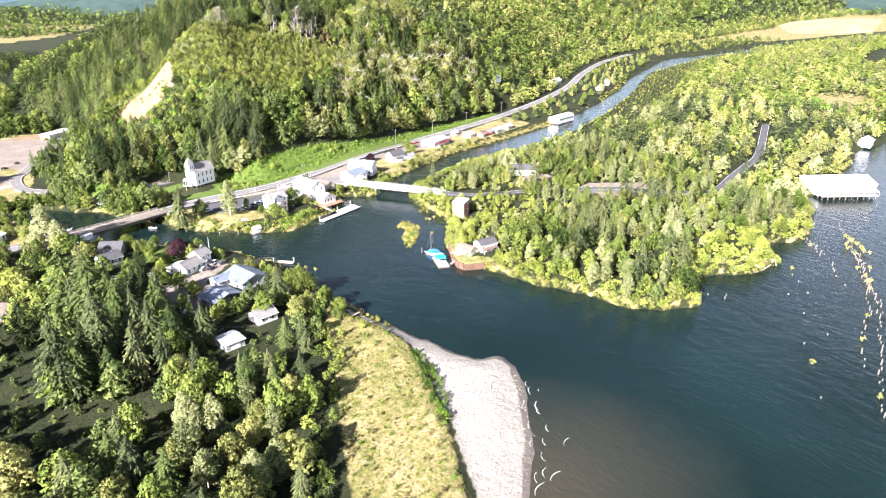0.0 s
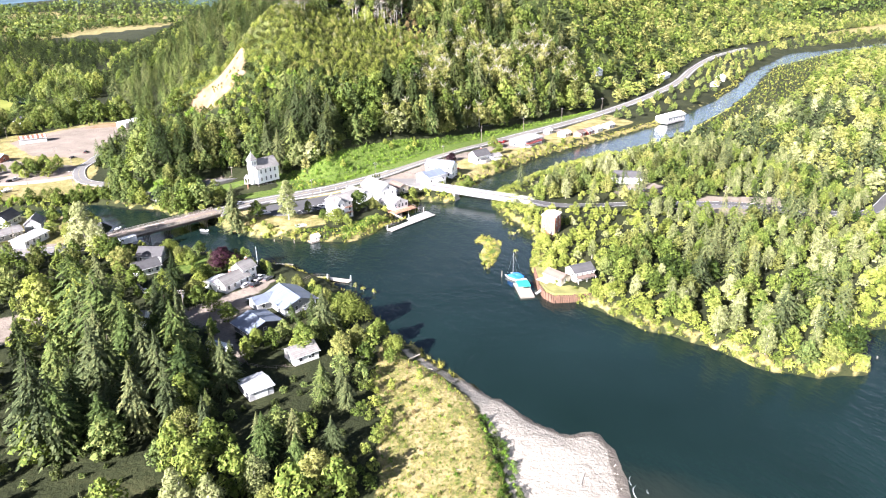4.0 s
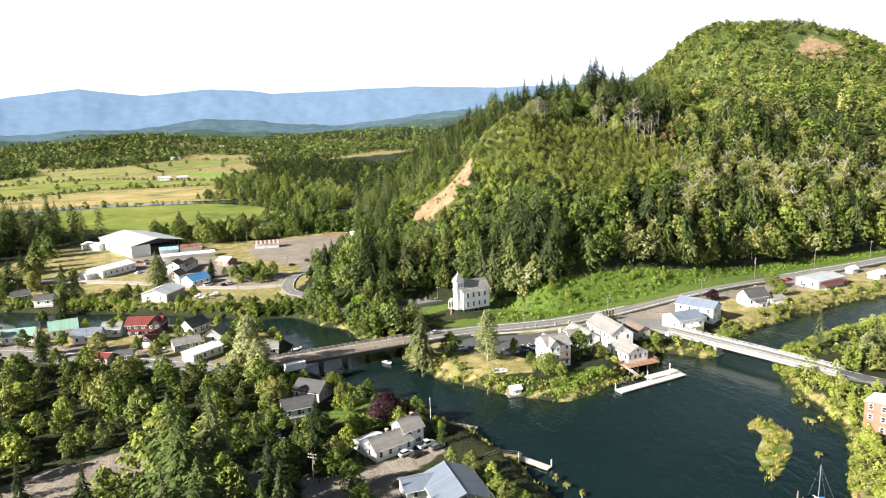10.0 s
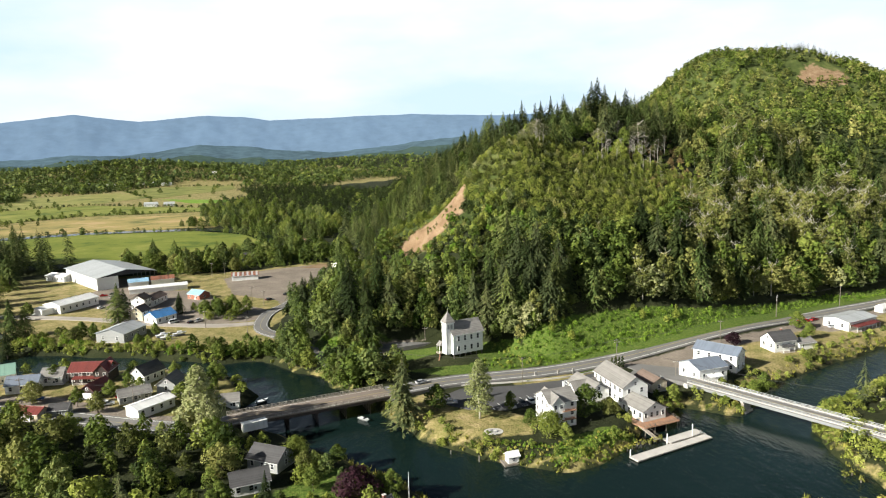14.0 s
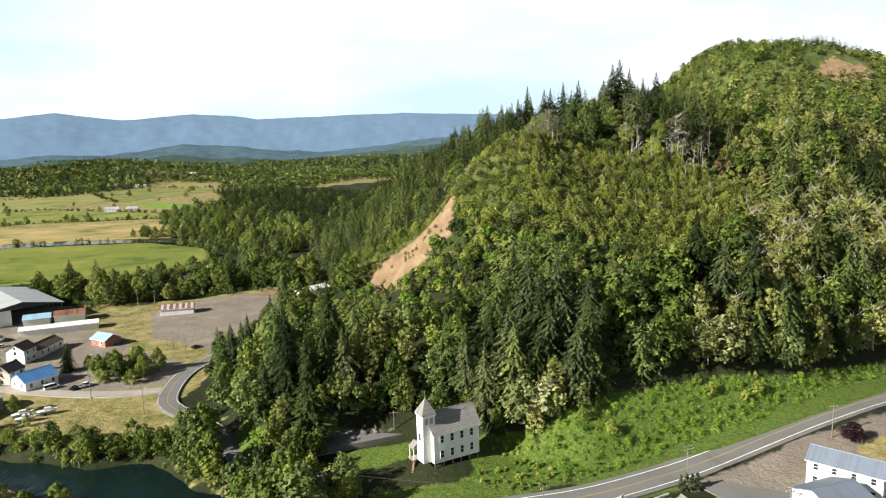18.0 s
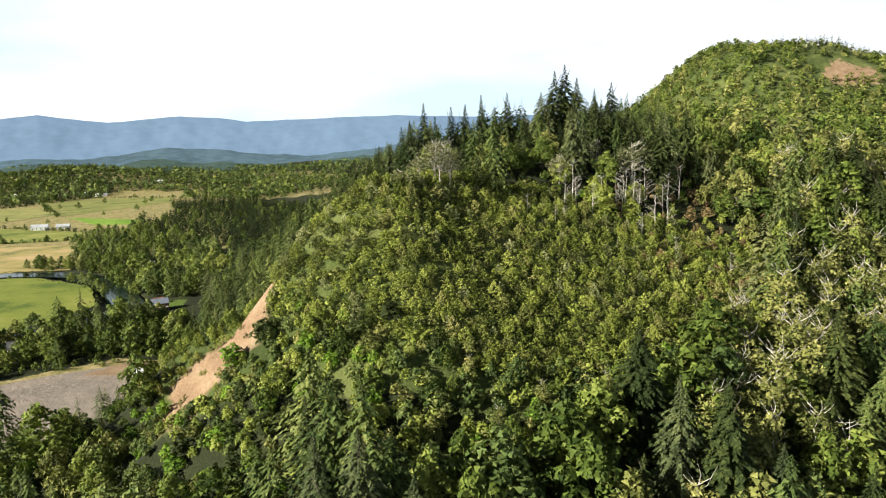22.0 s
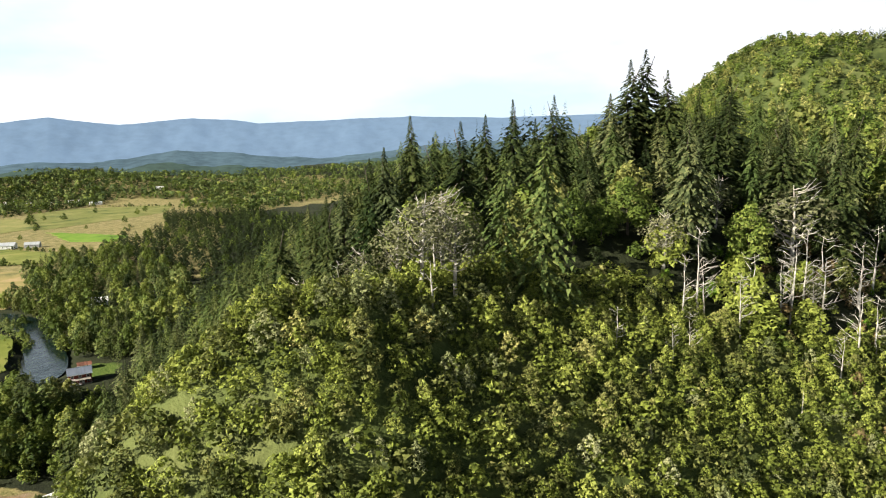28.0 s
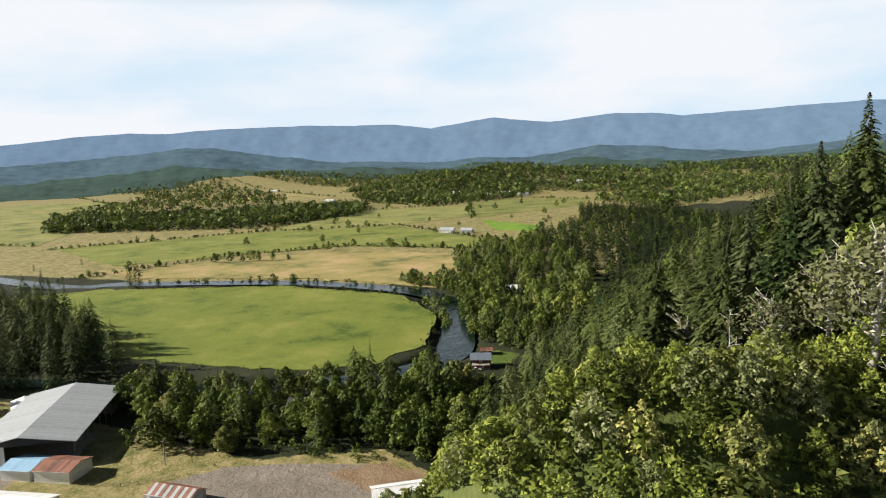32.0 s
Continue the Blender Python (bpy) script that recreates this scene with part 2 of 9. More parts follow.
GREYWOOD = plain("grey piling wood", (0.19, 0.165, 0.135), 0.9, 0, 0.35, 3, 0.5)
DRIFT = plain("bleached driftwood", (0.34, 0.31, 0.26), 0.9, 0, 0.25, 3, 0.5)
CONCRETE = plain("concrete", (0.5, 0.48, 0.45), 0.85, 0, 0.15, 1.5, 0.3)
RUST = plain("rusty sheet piling", (0.15, 0.085, 0.055), 0.9, 0.1, 0.35, 2, 0.5)
STEEL = plain("painted pale steel", (0.26, 0.27, 0.27), 0.45, 0.2, 0.1)
ASPHALT = plain("asphalt", (0.16, 0.157, 0.15), 0.92, 0, 0.16, 0.6, 0.3, 20)
NEWASPHALT = plain("dark asphalt", (0.075, 0.075, 0.077), 0.92, 0, 0.16, 0.6, 0.3, 20)
GRAVEL = plain("gravel", (0.34, 0.31, 0.275), 0.97, 0, 0.2, 0.5, 0.5, 14)
LINE = plain("road paint", (0.75, 0.75, 0.72), 0.7, 0, 0.08)
YELLOWLINE = plain("yellow road paint", (0.34, 0.27, 0.12), 0.7, 0, 0.1)
TYRE = plain("tyre rubber", (0.02, 0.02, 0.02), 0.9)
CHROME = plain("wheel metal", (0.5, 0.5, 0.52), 0.35, 0.8)
LAMP = plain("headlight glass", (0.7, 0.7, 0.7), 0.15)
TAIL = plain("tail light", (0.35, 0.02, 0.02), 0.3)
FOAM = plain("foam", (0.75, 0.78, 0.76), 0.8, 0, 0.1)
WIRE = plain("cable", (0.05, 0.05, 0.05), 0.7)
BRICKRED = plain("chimney brick", (0.3, 0.13, 0.09), 0.9, 0, 0.25, 6, 0.4)
YELLOWMACHINE = plain("yellow machine paint", (0.7, 0.5, 0.03), 0.5)
PAINT = {k: plain(k + " car paint", c, 0.25, 0.1 if k in ("silver", "grey") else 0.0, 0.03) for k, c in (
    ("white", (0.75, 0.75, 0.75)), ("black", (0.02, 0.02, 0.022)), ("silver", (0.42, 0.43, 0.45)), ("red", (0.4, 0.02, 0.02)),
    ("grey", (0.14, 0.145, 0.15)), ("blue", (0.04, 0.08, 0.2)))}


# Shapes
class Shape:
    """Gathers corners and faces of one mesh."""

    def __init__(self):
        self.v, self.f = [], []

    def add(self, vs, fs):
        k = len(self.v)
        self.v += [tuple(p) for p in vs]
        self.f += [tuple(i + k for i in q) for q in fs]
        return self

    def box(self, x, y, z, sx, sy, sz, rz=0.0, top=1.0):
        """A box whose base centre is x, y, z; its top may taper."""
        c, s = math.cos(rz), math.sin(rz)
        vs = []
        for k, t in ((0, 1.0), (1, top)):
            for a, b in ((-1, -1), (1, -1), (1, 1), (-1, 1)):
                px, py = a * sx / 2 * t, b * sy / 2 * t
                vs.append((x + c * px - s * py, y + s * px + c * py, z + k * sz))
        return self.add(vs, [(3, 2, 1, 0), (4, 5, 6, 7), (0, 1, 5, 4), (1, 2, 6, 5), (2, 3, 7, 6), (3, 0, 4, 7)])

    def rod(self, a, b, r0, r1=None, n=6):
        """A round bar from a to b that may taper."""
        a, b = Vector(a), Vector(b)
        r1 = r0 if r1 is None else r1
        d = (b - a).normalized()
        u = d.orthogonal().normalized()
        w = d.cross(u)
        vs = []
        for p, r in ((a, r0), (b, r1)):
            for i in range(n):
                t = 2 * math.pi * i / n
                vs.append(p + r * (math.cos(t) * u + math.sin(t) * w))
        fs = [(i, (i + 1) % n, n + (i + 1) % n, n + i) for i in range(n)]
        return self.add(vs, fs + [tuple(range(n - 1, -1, -1)), tuple(range(n, 2 * n))])

    def prism(self, outline, y0, y1):
        """An outline in x, z pulled along y."""
        n = len(outline)
        vs = [(x, y0, z) for x, z in outline] + [(x, y1, z) for x, z in outline]
        fs = [(i, (i + 1) % n, n + (i + 1) % n, n + i) for i in range(n)]
        return self.add(vs, fs + [tuple(range(n - 1, -1, -1)), tuple(range(n, 2 * n))])

    def slab(self, outline, z0, z1):
        """An outline in x, y pulled upwards."""
        n = len(outline)
        vs = [(x, y, z0) for x, y in outline] + [(x, y, z1) for x, y in outline]
        fs = [(i, (i + 1) % n, n + (i + 1) % n, n + i) for i in range(n)]
        return self.add(vs, fs + [tuple(range(n - 1, -1, -1)), tuple(range(n, 2 * n))])

    def tube(self, pts, r, n=3):
        """One bent bar through many points."""
        p = [Vector(q) for q in pts]
        vs = []
        for i, q in enumerate(p):
            d = (p[min(i + 1, len(p) - 1)] - p[max(i - 1, 0)]).normalized()
            u = d.cross(Vector((0, 0, 1))).normalized()
            w = u.cross(d)
            vs += [q + r * (math.cos(2 * math.pi * k / n) * u + math.sin(2 * math.pi * k / n) * w) for k in range(n)]
        fs = [(i * n + k, i * n + (k + 1) % n, (i + 1) * n + (k + 1) % n, (i + 1) * n + k) for i in range(len(p) - 1) for k in range(n)]
        return self.add(vs, fs + [tuple(range(n - 1, -1, -1)), tuple(range(len(vs) - n, len(vs)))])

    def mesh(self, name, mat, smooth=False):
        me = bpy.data.meshes.new(name)
        me.from_pydata(self.v, [], self.f)
        bm = bmesh.new()
        bm.from_mesh(me)
        bmesh.ops.recalc_face_normals(bm, faces=bm.faces)
        bm.to_mesh(me)
        bm.free()
        if smooth:
            me.shade_smooth()
        me.materials.append(mat)
        return me


def part(name, shape, mat, parent=None, label="", smooth=False):
    """One mesh object under a thing or a part."""
    ob = new(name, shape.mesh(name, mat, smooth) if isinstance(shape, Shape) else shape)
    if parent is not None:
        ob.parent = parent
    return tagged(ob, label) if label else ob


def thing(name, label, category, x, y, z, rz=0.0, group="", kind=""):
    """The empty at the base of a thing."""
    ob = new(name)
    ob.matrix_basis = pose(x, y, z, 0, 0, math.degrees(rz))
    return tagged(ob, label, category, group, kind)


def lone(name, shape, mat, label, category, group="", kind="", smooth=False):
    return tagged(part(name, shape, mat, None, "", smooth), label, category, group, kind)


def array_mesh(name, verts, faces, mat, smooth=False):
    """A mesh from arrays; all faces have one number of corners."""
    verts, faces = np.ascontiguousarray(verts, np.float32), np.ascontiguousarray(faces, np.int32)
    n, k = faces.shape
    me = bpy.data.meshes.new(name)
    me.vertices.add(len(verts))
    me.vertices.foreach_set("co", verts.ravel())
    me.loops.add(n * k)
    me.loops.foreach_set("vertex_index", faces.ravel())
    me.polygons.add(n)
    me.polygons.foreach_set("loop_start", np.arange(0, n * k, k, dtype=np.int32))
    me.update(calc_edges=True)
    if smooth:
        me.shade_smooth()
    if mat:
        me.materials.append(mat)
    return me


# The lie of the land
def inside_distance(px, py, poly):
    """Distance to a polygon's edge, positive inside."""
    poly = np.asarray(poly, float)
    best = np.full(px.shape, 1e9)
    odd = np.zeros(px.shape, bool)
    for (ax, ay), (bx, by) in zip(poly, np.roll(poly, -1, 0)):
        dx, dy = bx - ax, by - ay
        t = np.clip(((px - ax) * dx + (py - ay) * dy) / (dx * dx + dy * dy + 1e-9), 0, 1)
        best = np.minimum(best, np.hypot(px - ax - t * dx, py - ay - t * dy))
        cross = (ay > py) != (by > py)
        odd ^= cross & (px < (bx - ax) * (py - ay) / ((by - ay) if by != ay else 1e-9) + ax)
    return np.where(odd, best, -best)


def line_distance(px, py, line):
    best = np.full(px.shape, 1e9)
    for (ax, ay), (bx, by) in zip(line, line[1:]):
        dx, dy = bx - ax, by - ay
        t = np.clip(((px - ax) * dx + (py - ay) * dy) / (dx * dx + dy * dy), 0, 1)
        best = np.minimum(best, np.hypot(px - ax - t * dx, py - ay - t * dy))
    return best


def waves(x, y, s, k=0.0):
    """A cheap smooth wobble between -1 and 1, s metres across."""
    a, b = x / s, y / s
    return (np.sin(a * 1.7 + b * 0.9 + k) + np.sin(-a * 0.8 + b * 1.9 + 1.3 + 2 * k) + np.sin(a * 2.9 - b * 2.3 + 4.1 + k) * 0.6
            + np.sin(a * 4.7 + b * 5.3 + k) * 0.35) / 2.95


SOUTH_LAND = [(-700, 300), (-400, 312), (-260, 292), (-216, 285), (-174, 278), (-135, 281), (-110, 279), (-83, 270), (-69, 252), (-72, 238), (-62, 222),
              (-45, 208), (-28, 196), (-14, 183), (-5, 173), (6, 162), (16, 145), (22, 128), (24, 113), (27, 92), (32, 82), (38, 63), (44, 47), (48, 35),
              (53, 26), (60, 25), (62, 16), (55, 4), (48, -10), (40, -23), (28, -37), (10, -60), (-20, -110), (-80, -200), (-300, -400), (-3000, -1500),
              (-4900, -1500), (-4900, 500), (-1200, 420)]
NORTH_LAND = [(-4900, 620), (-1200, 520), (-700, 380), (-400, 352), (-260, 323), (-212, 314), (-153, 305), (-125, 299), (-97, 291), (-78, 294), (-62, 279),
              (-49, 271), (-42, 257), (-27, 243), (-21, 230), (-8, 210), (12, 195), (31, 185), (46, 189), (59, 203), (66, 218), (83, 229), (99, 221), (106, 231),
              (107, 245), (126, 252), (155, 270), (194, 294), (232, 308), (284, 328), (350, 358), (445, 420), (516, 473), (598, 545), (824, 699), (966, 719),
              (1400, 800), (4900, 1300), (4900, 4900), (-4900, 4900)]
ISLAND = [(112, 198), (116, 211), (128, 227), (144, 236), (177, 257), (212, 268), (262, 283), (312, 305), (400, 362), (497, 435), (666, 573), (869, 666),
          (1000, 688), (1500, 760), (4900, 1100), (4900, 300), (1500, 210), (700, 180), (450, 145), (405, 120), (350, 98), (312, 88), (297, 72), (275, 57),
          (247, 43), (235, 50), (222, 45), (214, 30), (193, 30), (174, 38), (160, 31), (150, 19), (134, 21), (121, 35), (118, 48), (107, 64), (101, 78),
          (96, 93), (88, 97), (88, 108), (92, 119), (98, 132), (108, 150), (113, 163), (114, 178)]
ISLET = [(78, 133), (84, 138), (91, 147), (96, 158), (95, 168), (90, 170), (85, 163), (88, 160), (84, 152), (80, 147)]
CREEK = [(-1400, 900), (-900, 640), (-600, 652), (-540, 690), (-389, 761), (-264, 773), (-205, 735), (-172, 690), (-146, 645), (-150, 605), (-175, 573),
         (-215, 545), (-260, 530), (-320, 505), (-400, 470), (-480, 420), (-520, 366)]
HILL_FOOT = [(-46, 277), (-40, 288), (-18, 296), (14, 294), (32, 280), (48, 276), (68, 285), (103, 301), (148, 327), (196, 355), (245, 377), (340, 432), (450, 520),
             (560, 640), (760, 830), (1100, 1000), (2600, 1500), (3600, 2600), (1500, 3000), (500, 2300), (120, 1700), (-40, 1300), (-120, 1000), (-112, 800),
             (-100, 700), (-88, 620), (-66, 540), (-46, 480), (-58, 440), (-76, 400), (-84, 365), (-74, 336), (-60, 305)]
SPIT = [(22, 90), (30, 76), (36, 62), (43, 48), (47, 37), (52, 29), (60, 27), (63, 16), (56, 3), (49, -11), (41, -24), (29, -38), (6, -66), (-4, -60), (15, -36),
        (19, -22), (25, -5), (29, 12), (33, 28), (35, 45), (33, 58), (28, 70)]
DRY_MEADOW = [(20, 84), (31, 62), (34, 45), (31, 28), (27, 8), (22, -8), (16, -24), (8, -44), (-10, -60), (-14, -30), (-6, 0), (2, 25), (9, 48), (12, 66)]
SLIDE = [(14, 372), (4, 369), (-3, 364), (-12, 366), (-17, 376), (-22, 390), (-23, 402), (-15, 409), (-2, 410), (8, 412), (13, 405), (15, 390)]
GRASS_BANK = [(44, 270), (70, 283), (103, 298), (148, 325), (196, 352), (245, 374), (300, 402), (299, 405), (244, 379), (193, 357), (148, 332), (121, 318), (84, 307), (58, 298), (34, 288), (32, 281)]


def land(px, py):
    d = np.maximum(inside_distance(px, py, SOUTH_LAND), np.maximum(inside_distance(px, py, NORTH_LAND), inside_distance(px, py, ISLAND)))
    wob = waves(px, py, 7.0) * 1.6
    creek = line_distance(px, py, CREEK) - 8.0 - 3.0 * np.exp(-((px + 168) ** 2 + (py - 672) ** 2) / 1400.0)
    d = np.minimum(d + wob, creek + wob * 0.5)
    return np.maximum(d, inside_distance(px, py, ISLET) + 0.4)


def height(px, py):
    px, py = np.asarray(px, float), np.asarray(py, float)
    d = land(px, py)
    spit = np.clip(inside_distance(px, py, SPIT) / 3 + 1, 0, 1)
    flat = np.clip(d * 0.7, -3.0, 3.6) * (1 - spit) + np.clip(d * 0.22, -2.0, 2.2) * spit
    isl = inside_distance(px, py, ISLET)
    flat = np.where(isl > -2, np.clip(isl * 0.5, -3, 0.45), flat)
    z = flat + np.clip((d - 12) / 40, 0, 1) * 0.25 * waves(px, py, 30)
    # the island's low rise
    ci = np.clip(inside_distance(px, py, ISLAND) / 60, 0, 1)
    z += ci * (2.0 + 1.5 * waves(px, py, 60, 2.0))
    # the hill: a steep face over its foot, a gentler back
    h = inside_distance(px, py, HILL_FOOT)
    hp = np.maximum(h, 0)
    face = np.where(hp < 100, 0.70 * hp, 70 + 26 * (1 - np.exp(-(hp - 100) / 70)) + 0.20 * (hp - 100))
    face = np.minimum(face, 104 + 0.045 * hp - 24 * np.clip((py - 530) / 90, 0, 1) * np.clip((1250 - py) / 200, 0, 1))
    face *= 1 - 0.45 * np.clip((py - 620) / 300, 0, 1) * np.clip((330 - px) / 260, 0, 1)
    face += 15 * np.exp(-((px - 34) ** 2 + (py - 402) ** 2) / 900.0) + 8 * np.exp(-((px - 44) ** 2 + (py - 446) ** 2) / 700.0)
    face -= 19 * np.exp(-((px + 20) ** 2 + (py - 393) ** 2) / 620.0)
    face -= 17 * np.exp(-((px + 22) ** 2 + (py - 358) ** 2) / 800.0)
    face += 15 * np.exp(-((px + 25) ** 2) / 420.0 - (py - 419) ** 2 / 1300.0)
    face += 6 * np.exp(-((px - 110) ** 2 + (py - 340) ** 2) / 2500.0)
    face *= 1 + 0.05 * waves(px, py, 45, 1.0)
    z += np.clip(face, 0, None)
    # the high summit behind
    ux = px - 575
    u = np.hypot(np.where(ux < 0, np.maximum(-ux - 40, 0) / 1.0, np.maximum(ux - 60, 0) / 2.6), np.maximum(np.abs(py - 1370) - 60, 0) / 1.5)
    z += 114 * np.exp(-(u / 105) ** 2) * np.clip(hp / 200, 0, 1)
    z += 14 * np.exp(-(np.hypot(px - 420, py - 800) / 200) ** 2) * np.clip(hp / 150, 0, 1)
    # church knoll
    z += 2.6 * np.exp(-((px - 6) ** 2 + (py - 284) ** 2) / 240.0)
    # low hills at the far end of the valley
    r = np.hypot(px, py)
    far = np.clip((r - 2500) / 900, 0, 1) * np.clip((py + px * 0.2 - 600) / 900, 0, 1)
    z += far * 60 * (0.6 + 0.6 * waves(px, py, 330, 0.7))
    # wooded rise in the valley
    z += 55 * np.exp(-(((px + 900) / 330) ** 2 + ((py - 2050) / 160) ** 2))
    return z


def ground_at(x, y):
    return float(height(np.array([x]), np.array([y]))[0])


def axis(lo, a, b, hi, step, grow):
    mid = list(np.arange(a, b, step))
    up, s = [b], step
    while up[-1] < hi:
        s *= grow
        up.append(up[-1] + s)
    down, s = [], step
    q = a
    while q > lo:
        s *= grow
        q -= s
        down.append(q)
    return np.array(down[::-1] + mid + up)


GX = axis(-4850, -225, 262, 4850, 3.4, 1.06)
GY = axis(-900, -72, 545, 4800, 3.4, 1.055)
gx, gy = np.meshgrid(GX, GY)
gz = height(gx.ravel(), gy.ravel())
nx, ny = len(GX), len(GY)
idx = np.arange(nx * ny).reshape(ny, nx)
quads = np.stack([idx[:-1, :-1], idx[:-1, 1:], idx[1:, 1:], idx[1:, :-1]], -1).reshape(-1, 4)


def ground_material():
    m, n, l, b = node_mat("ground", 0.95, 0, 0.2)
    p = position(n)

    def at(name):
        a = n.new("ShaderNodeAttribute")
        a.attribute_name = name
        return a.outputs["Fac"]

    def edge(name, size=0.25):
        w = math_node(n, l, "MULTIPLY", math_node(n, l, "SUBTRACT", noise_node(n, l, size, 4, p), 0.5), 0.9)
        v = n.new("ShaderNodeMapRange")
        v.inputs[1].default_value, v.inputs[2].default_value = 0.4, 0.6
        l.new(math_node(n, l, "ADD", at(name), w), v.inputs[0])
        return v.outputs[0]

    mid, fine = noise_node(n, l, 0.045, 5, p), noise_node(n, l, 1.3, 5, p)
    # default floor near black: the shade under the woods is put into this colour
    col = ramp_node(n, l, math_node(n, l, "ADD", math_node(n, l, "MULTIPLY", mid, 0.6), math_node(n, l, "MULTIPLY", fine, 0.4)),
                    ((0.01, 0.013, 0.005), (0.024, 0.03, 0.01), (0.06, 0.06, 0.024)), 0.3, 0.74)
    col = mix_node(n, l, edge("scrub"), col, ramp_node(n, l, mid, ((0.03, 0.044, 0.011), (0.07, 0.092, 0.023), (0.13, 0.145, 0.045)), 0.3, 0.7))
    green = ramp_node(n, l, fine, ((0.04, 0.075, 0.01), (0.085, 0.135, 0.02), (0.16, 0.185, 0.045)), 0.3, 0.7)
    col = mix_node(n, l, edge("grass"), col, green)
    dry = ramp_node(n, l, math_node(n, l, "ADD", math_node(n, l, "MULTIPLY", noise_node(n, l, 0.16, 4, p), 0.55), math_node(n, l, "MULTIPLY", fine, 0.45)),
                    ((0.11, 0.125, 0.032), (0.24, 0.208, 0.078), (0.37, 0.298, 0.15)), 0.36, 0.62)
    col = mix_node(n, l, edge("dry"), col, dry)
    grav = ramp_node(n, l, math_node(n, l, "ADD", math_node(n, l, "MULTIPLY", noise_node(n, l, 0.09, 4, p), 0.5), math_node(n, l, "MULTIPLY", fine, 0.5)),
                     ((0.145, 0.122, 0.1), (0.23, 0.196, 0.16), (0.31, 0.268, 0.22)), 0.3, 0.7)
    col = mix_node(n, l, edge("gravel"), col, grav)
    clay = ramp_node(n, l, math_node(n, l, "ADD", math_node(n, l, "MULTIPLY", noise_node(n, l, 0.12, 5, p), 0.6), math_node(n, l, "MULTIPLY", fine, 0.4)),
                     ((0.14, 0.09, 0.052), (0.235, 0.155, 0.09), (0.31, 0.235, 0.15)), 0.32, 0.68)
    col = mix_node(n, l, edge("clay", 0.12), col, clay)
    sand = ramp_node(n, l, fine, ((0.27, 0.246, 0.205), (0.325, 0.3, 0.252), (0.36, 0.33, 0.28)), 0.3, 0.7)
    s = n.new("ShaderNodeSeparateXYZ")
    l.new(p, s.inputs[0])
    wet = n.new("ShaderNodeMapRange")
    wet.inputs[1].default_value, wet.inputs[2].default_value = 0.62, 0.5
    l.new(s.outputs[2], wet.inputs[0])
    sand = mix_node(n, l, wet.outputs[0], sand, (0.15, 0.132, 0.108))
    col = mix_node(n, l, edge("sand"), col, sand)
    l.new(col, b.inputs["Base Color"])
    bump_node(n, l, math_node(n, l, "ADD", fine, math_node(n, l, "MULTIPLY", noise_node(n, l, 0.3, 4, p), 2.0)), b, 0.6, 0.5)
    return m


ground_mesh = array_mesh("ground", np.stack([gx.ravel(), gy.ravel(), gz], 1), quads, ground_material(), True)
fx, fy = gx.ravel(), gy.ravel()


def cover(name, polys, soft=2.5):
    """How much of one kind of ground lies at each corner of the sheet."""
    best = np.zeros(len(fx))
    for q in polys:
        best = np.maximum(best, np.clip(0.5 + inside_distance(fx, fy, q) / (2 * soft), 0, 1))
    if name == "dry":          # yellow marsh margin along the shores
        d = land(fx, fy)
        best = np.maximum(best, np.clip((d + 0.5) / 1.0, 0, 1) * np.clip((6.0 - d) / 3.0, 0, 1) * (fx > -70) * (fx < 420) * (fy > 15) * 0.6)
    a = ground_mesh.attributes.new(name, "FLOAT", "POINT")
    a.data.foreach_set("value", best.astype(np.float32))


LOT_WEST = [(-150, 470), (-128, 418), (-96, 398), (-84, 372), (-80, 400), (-64, 440), (-50, 468), (-56, 508), (-88, 522), (-120, 505), (-140, 490)]
TOWN_YARD = [(-225, 420), (-205, 392), (-178, 378), (-172, 350), (-118, 345), (-96, 352), (-92, 372), (-118, 392), (-130, 400), (-150, 430), (-195, 440), (-215, 470)]
VERGE = [(-134, 330), (-118, 310), (-96, 300), (-70, 304), (-62, 316), (-80, 322), (-96, 336), (-112, 336)]
PARK_DRY = [(-17, 235), (-16, 222), (-4, 210), (10, 203), (26, 203), (30, 214), (20, 222), (12, 236), (-4, 240)]
SOUTH_STREET = [(-215, 262), (-180, 250), (-140, 246), (-118, 236), (-100, 226), (-72, 222), (-72, 214), (-110, 219), (-150, 226), (-200, 232)]
CLEARING = [(-124, 127), (-113, 141), (-94, 152), (-84, 147), (-87, 134), (-104, 121)]
DRIVES = [(-44, 135), (-36, 121), (-28, 113), (-33, 96), (-26, 86), (-20, 90), (-24, 108), (-16, 112), (-14, 122), (-18, 131), (-5, 146), (-6, 152), (-18, 143), (-34, 135)]
ISLAND_LOT = [(186, 153), (214, 164), (246, 149), (233, 131), (210, 133), (193, 139)]
ISLAND_YARD = [(172, 185), (182, 196), (204, 194), (206, 178), (184, 172)]
CHURCH_BANK = [(26, 262), (44, 270), (32, 281), (34, 288), (14, 295), (4, 293), (14, 280), (16, 266)]
ROAD_SIDE = [(40, 258), (70, 272), (103, 289), (148, 312), (196, 338), (245, 360), (300, 389), (300, 406), (245, 380), (196, 358), (148, 330), (103, 303), (70, 289), (44, 276)]
cover("scrub", [[(330, 440), (760, 840), (1500, 1200), (1300, 1500), (440, 1600), (150, 1700), (-30, 1250), (-112, 1000), (-20, 870), (175, 640), (180, 540)],
                [(-30, 412), (-14, 364), (12, 360), (40, 350), (80, 346), (112, 362), (150, 386), (176, 440), (140, 436), (60, 426), (20, 438), (-10, 440)]])
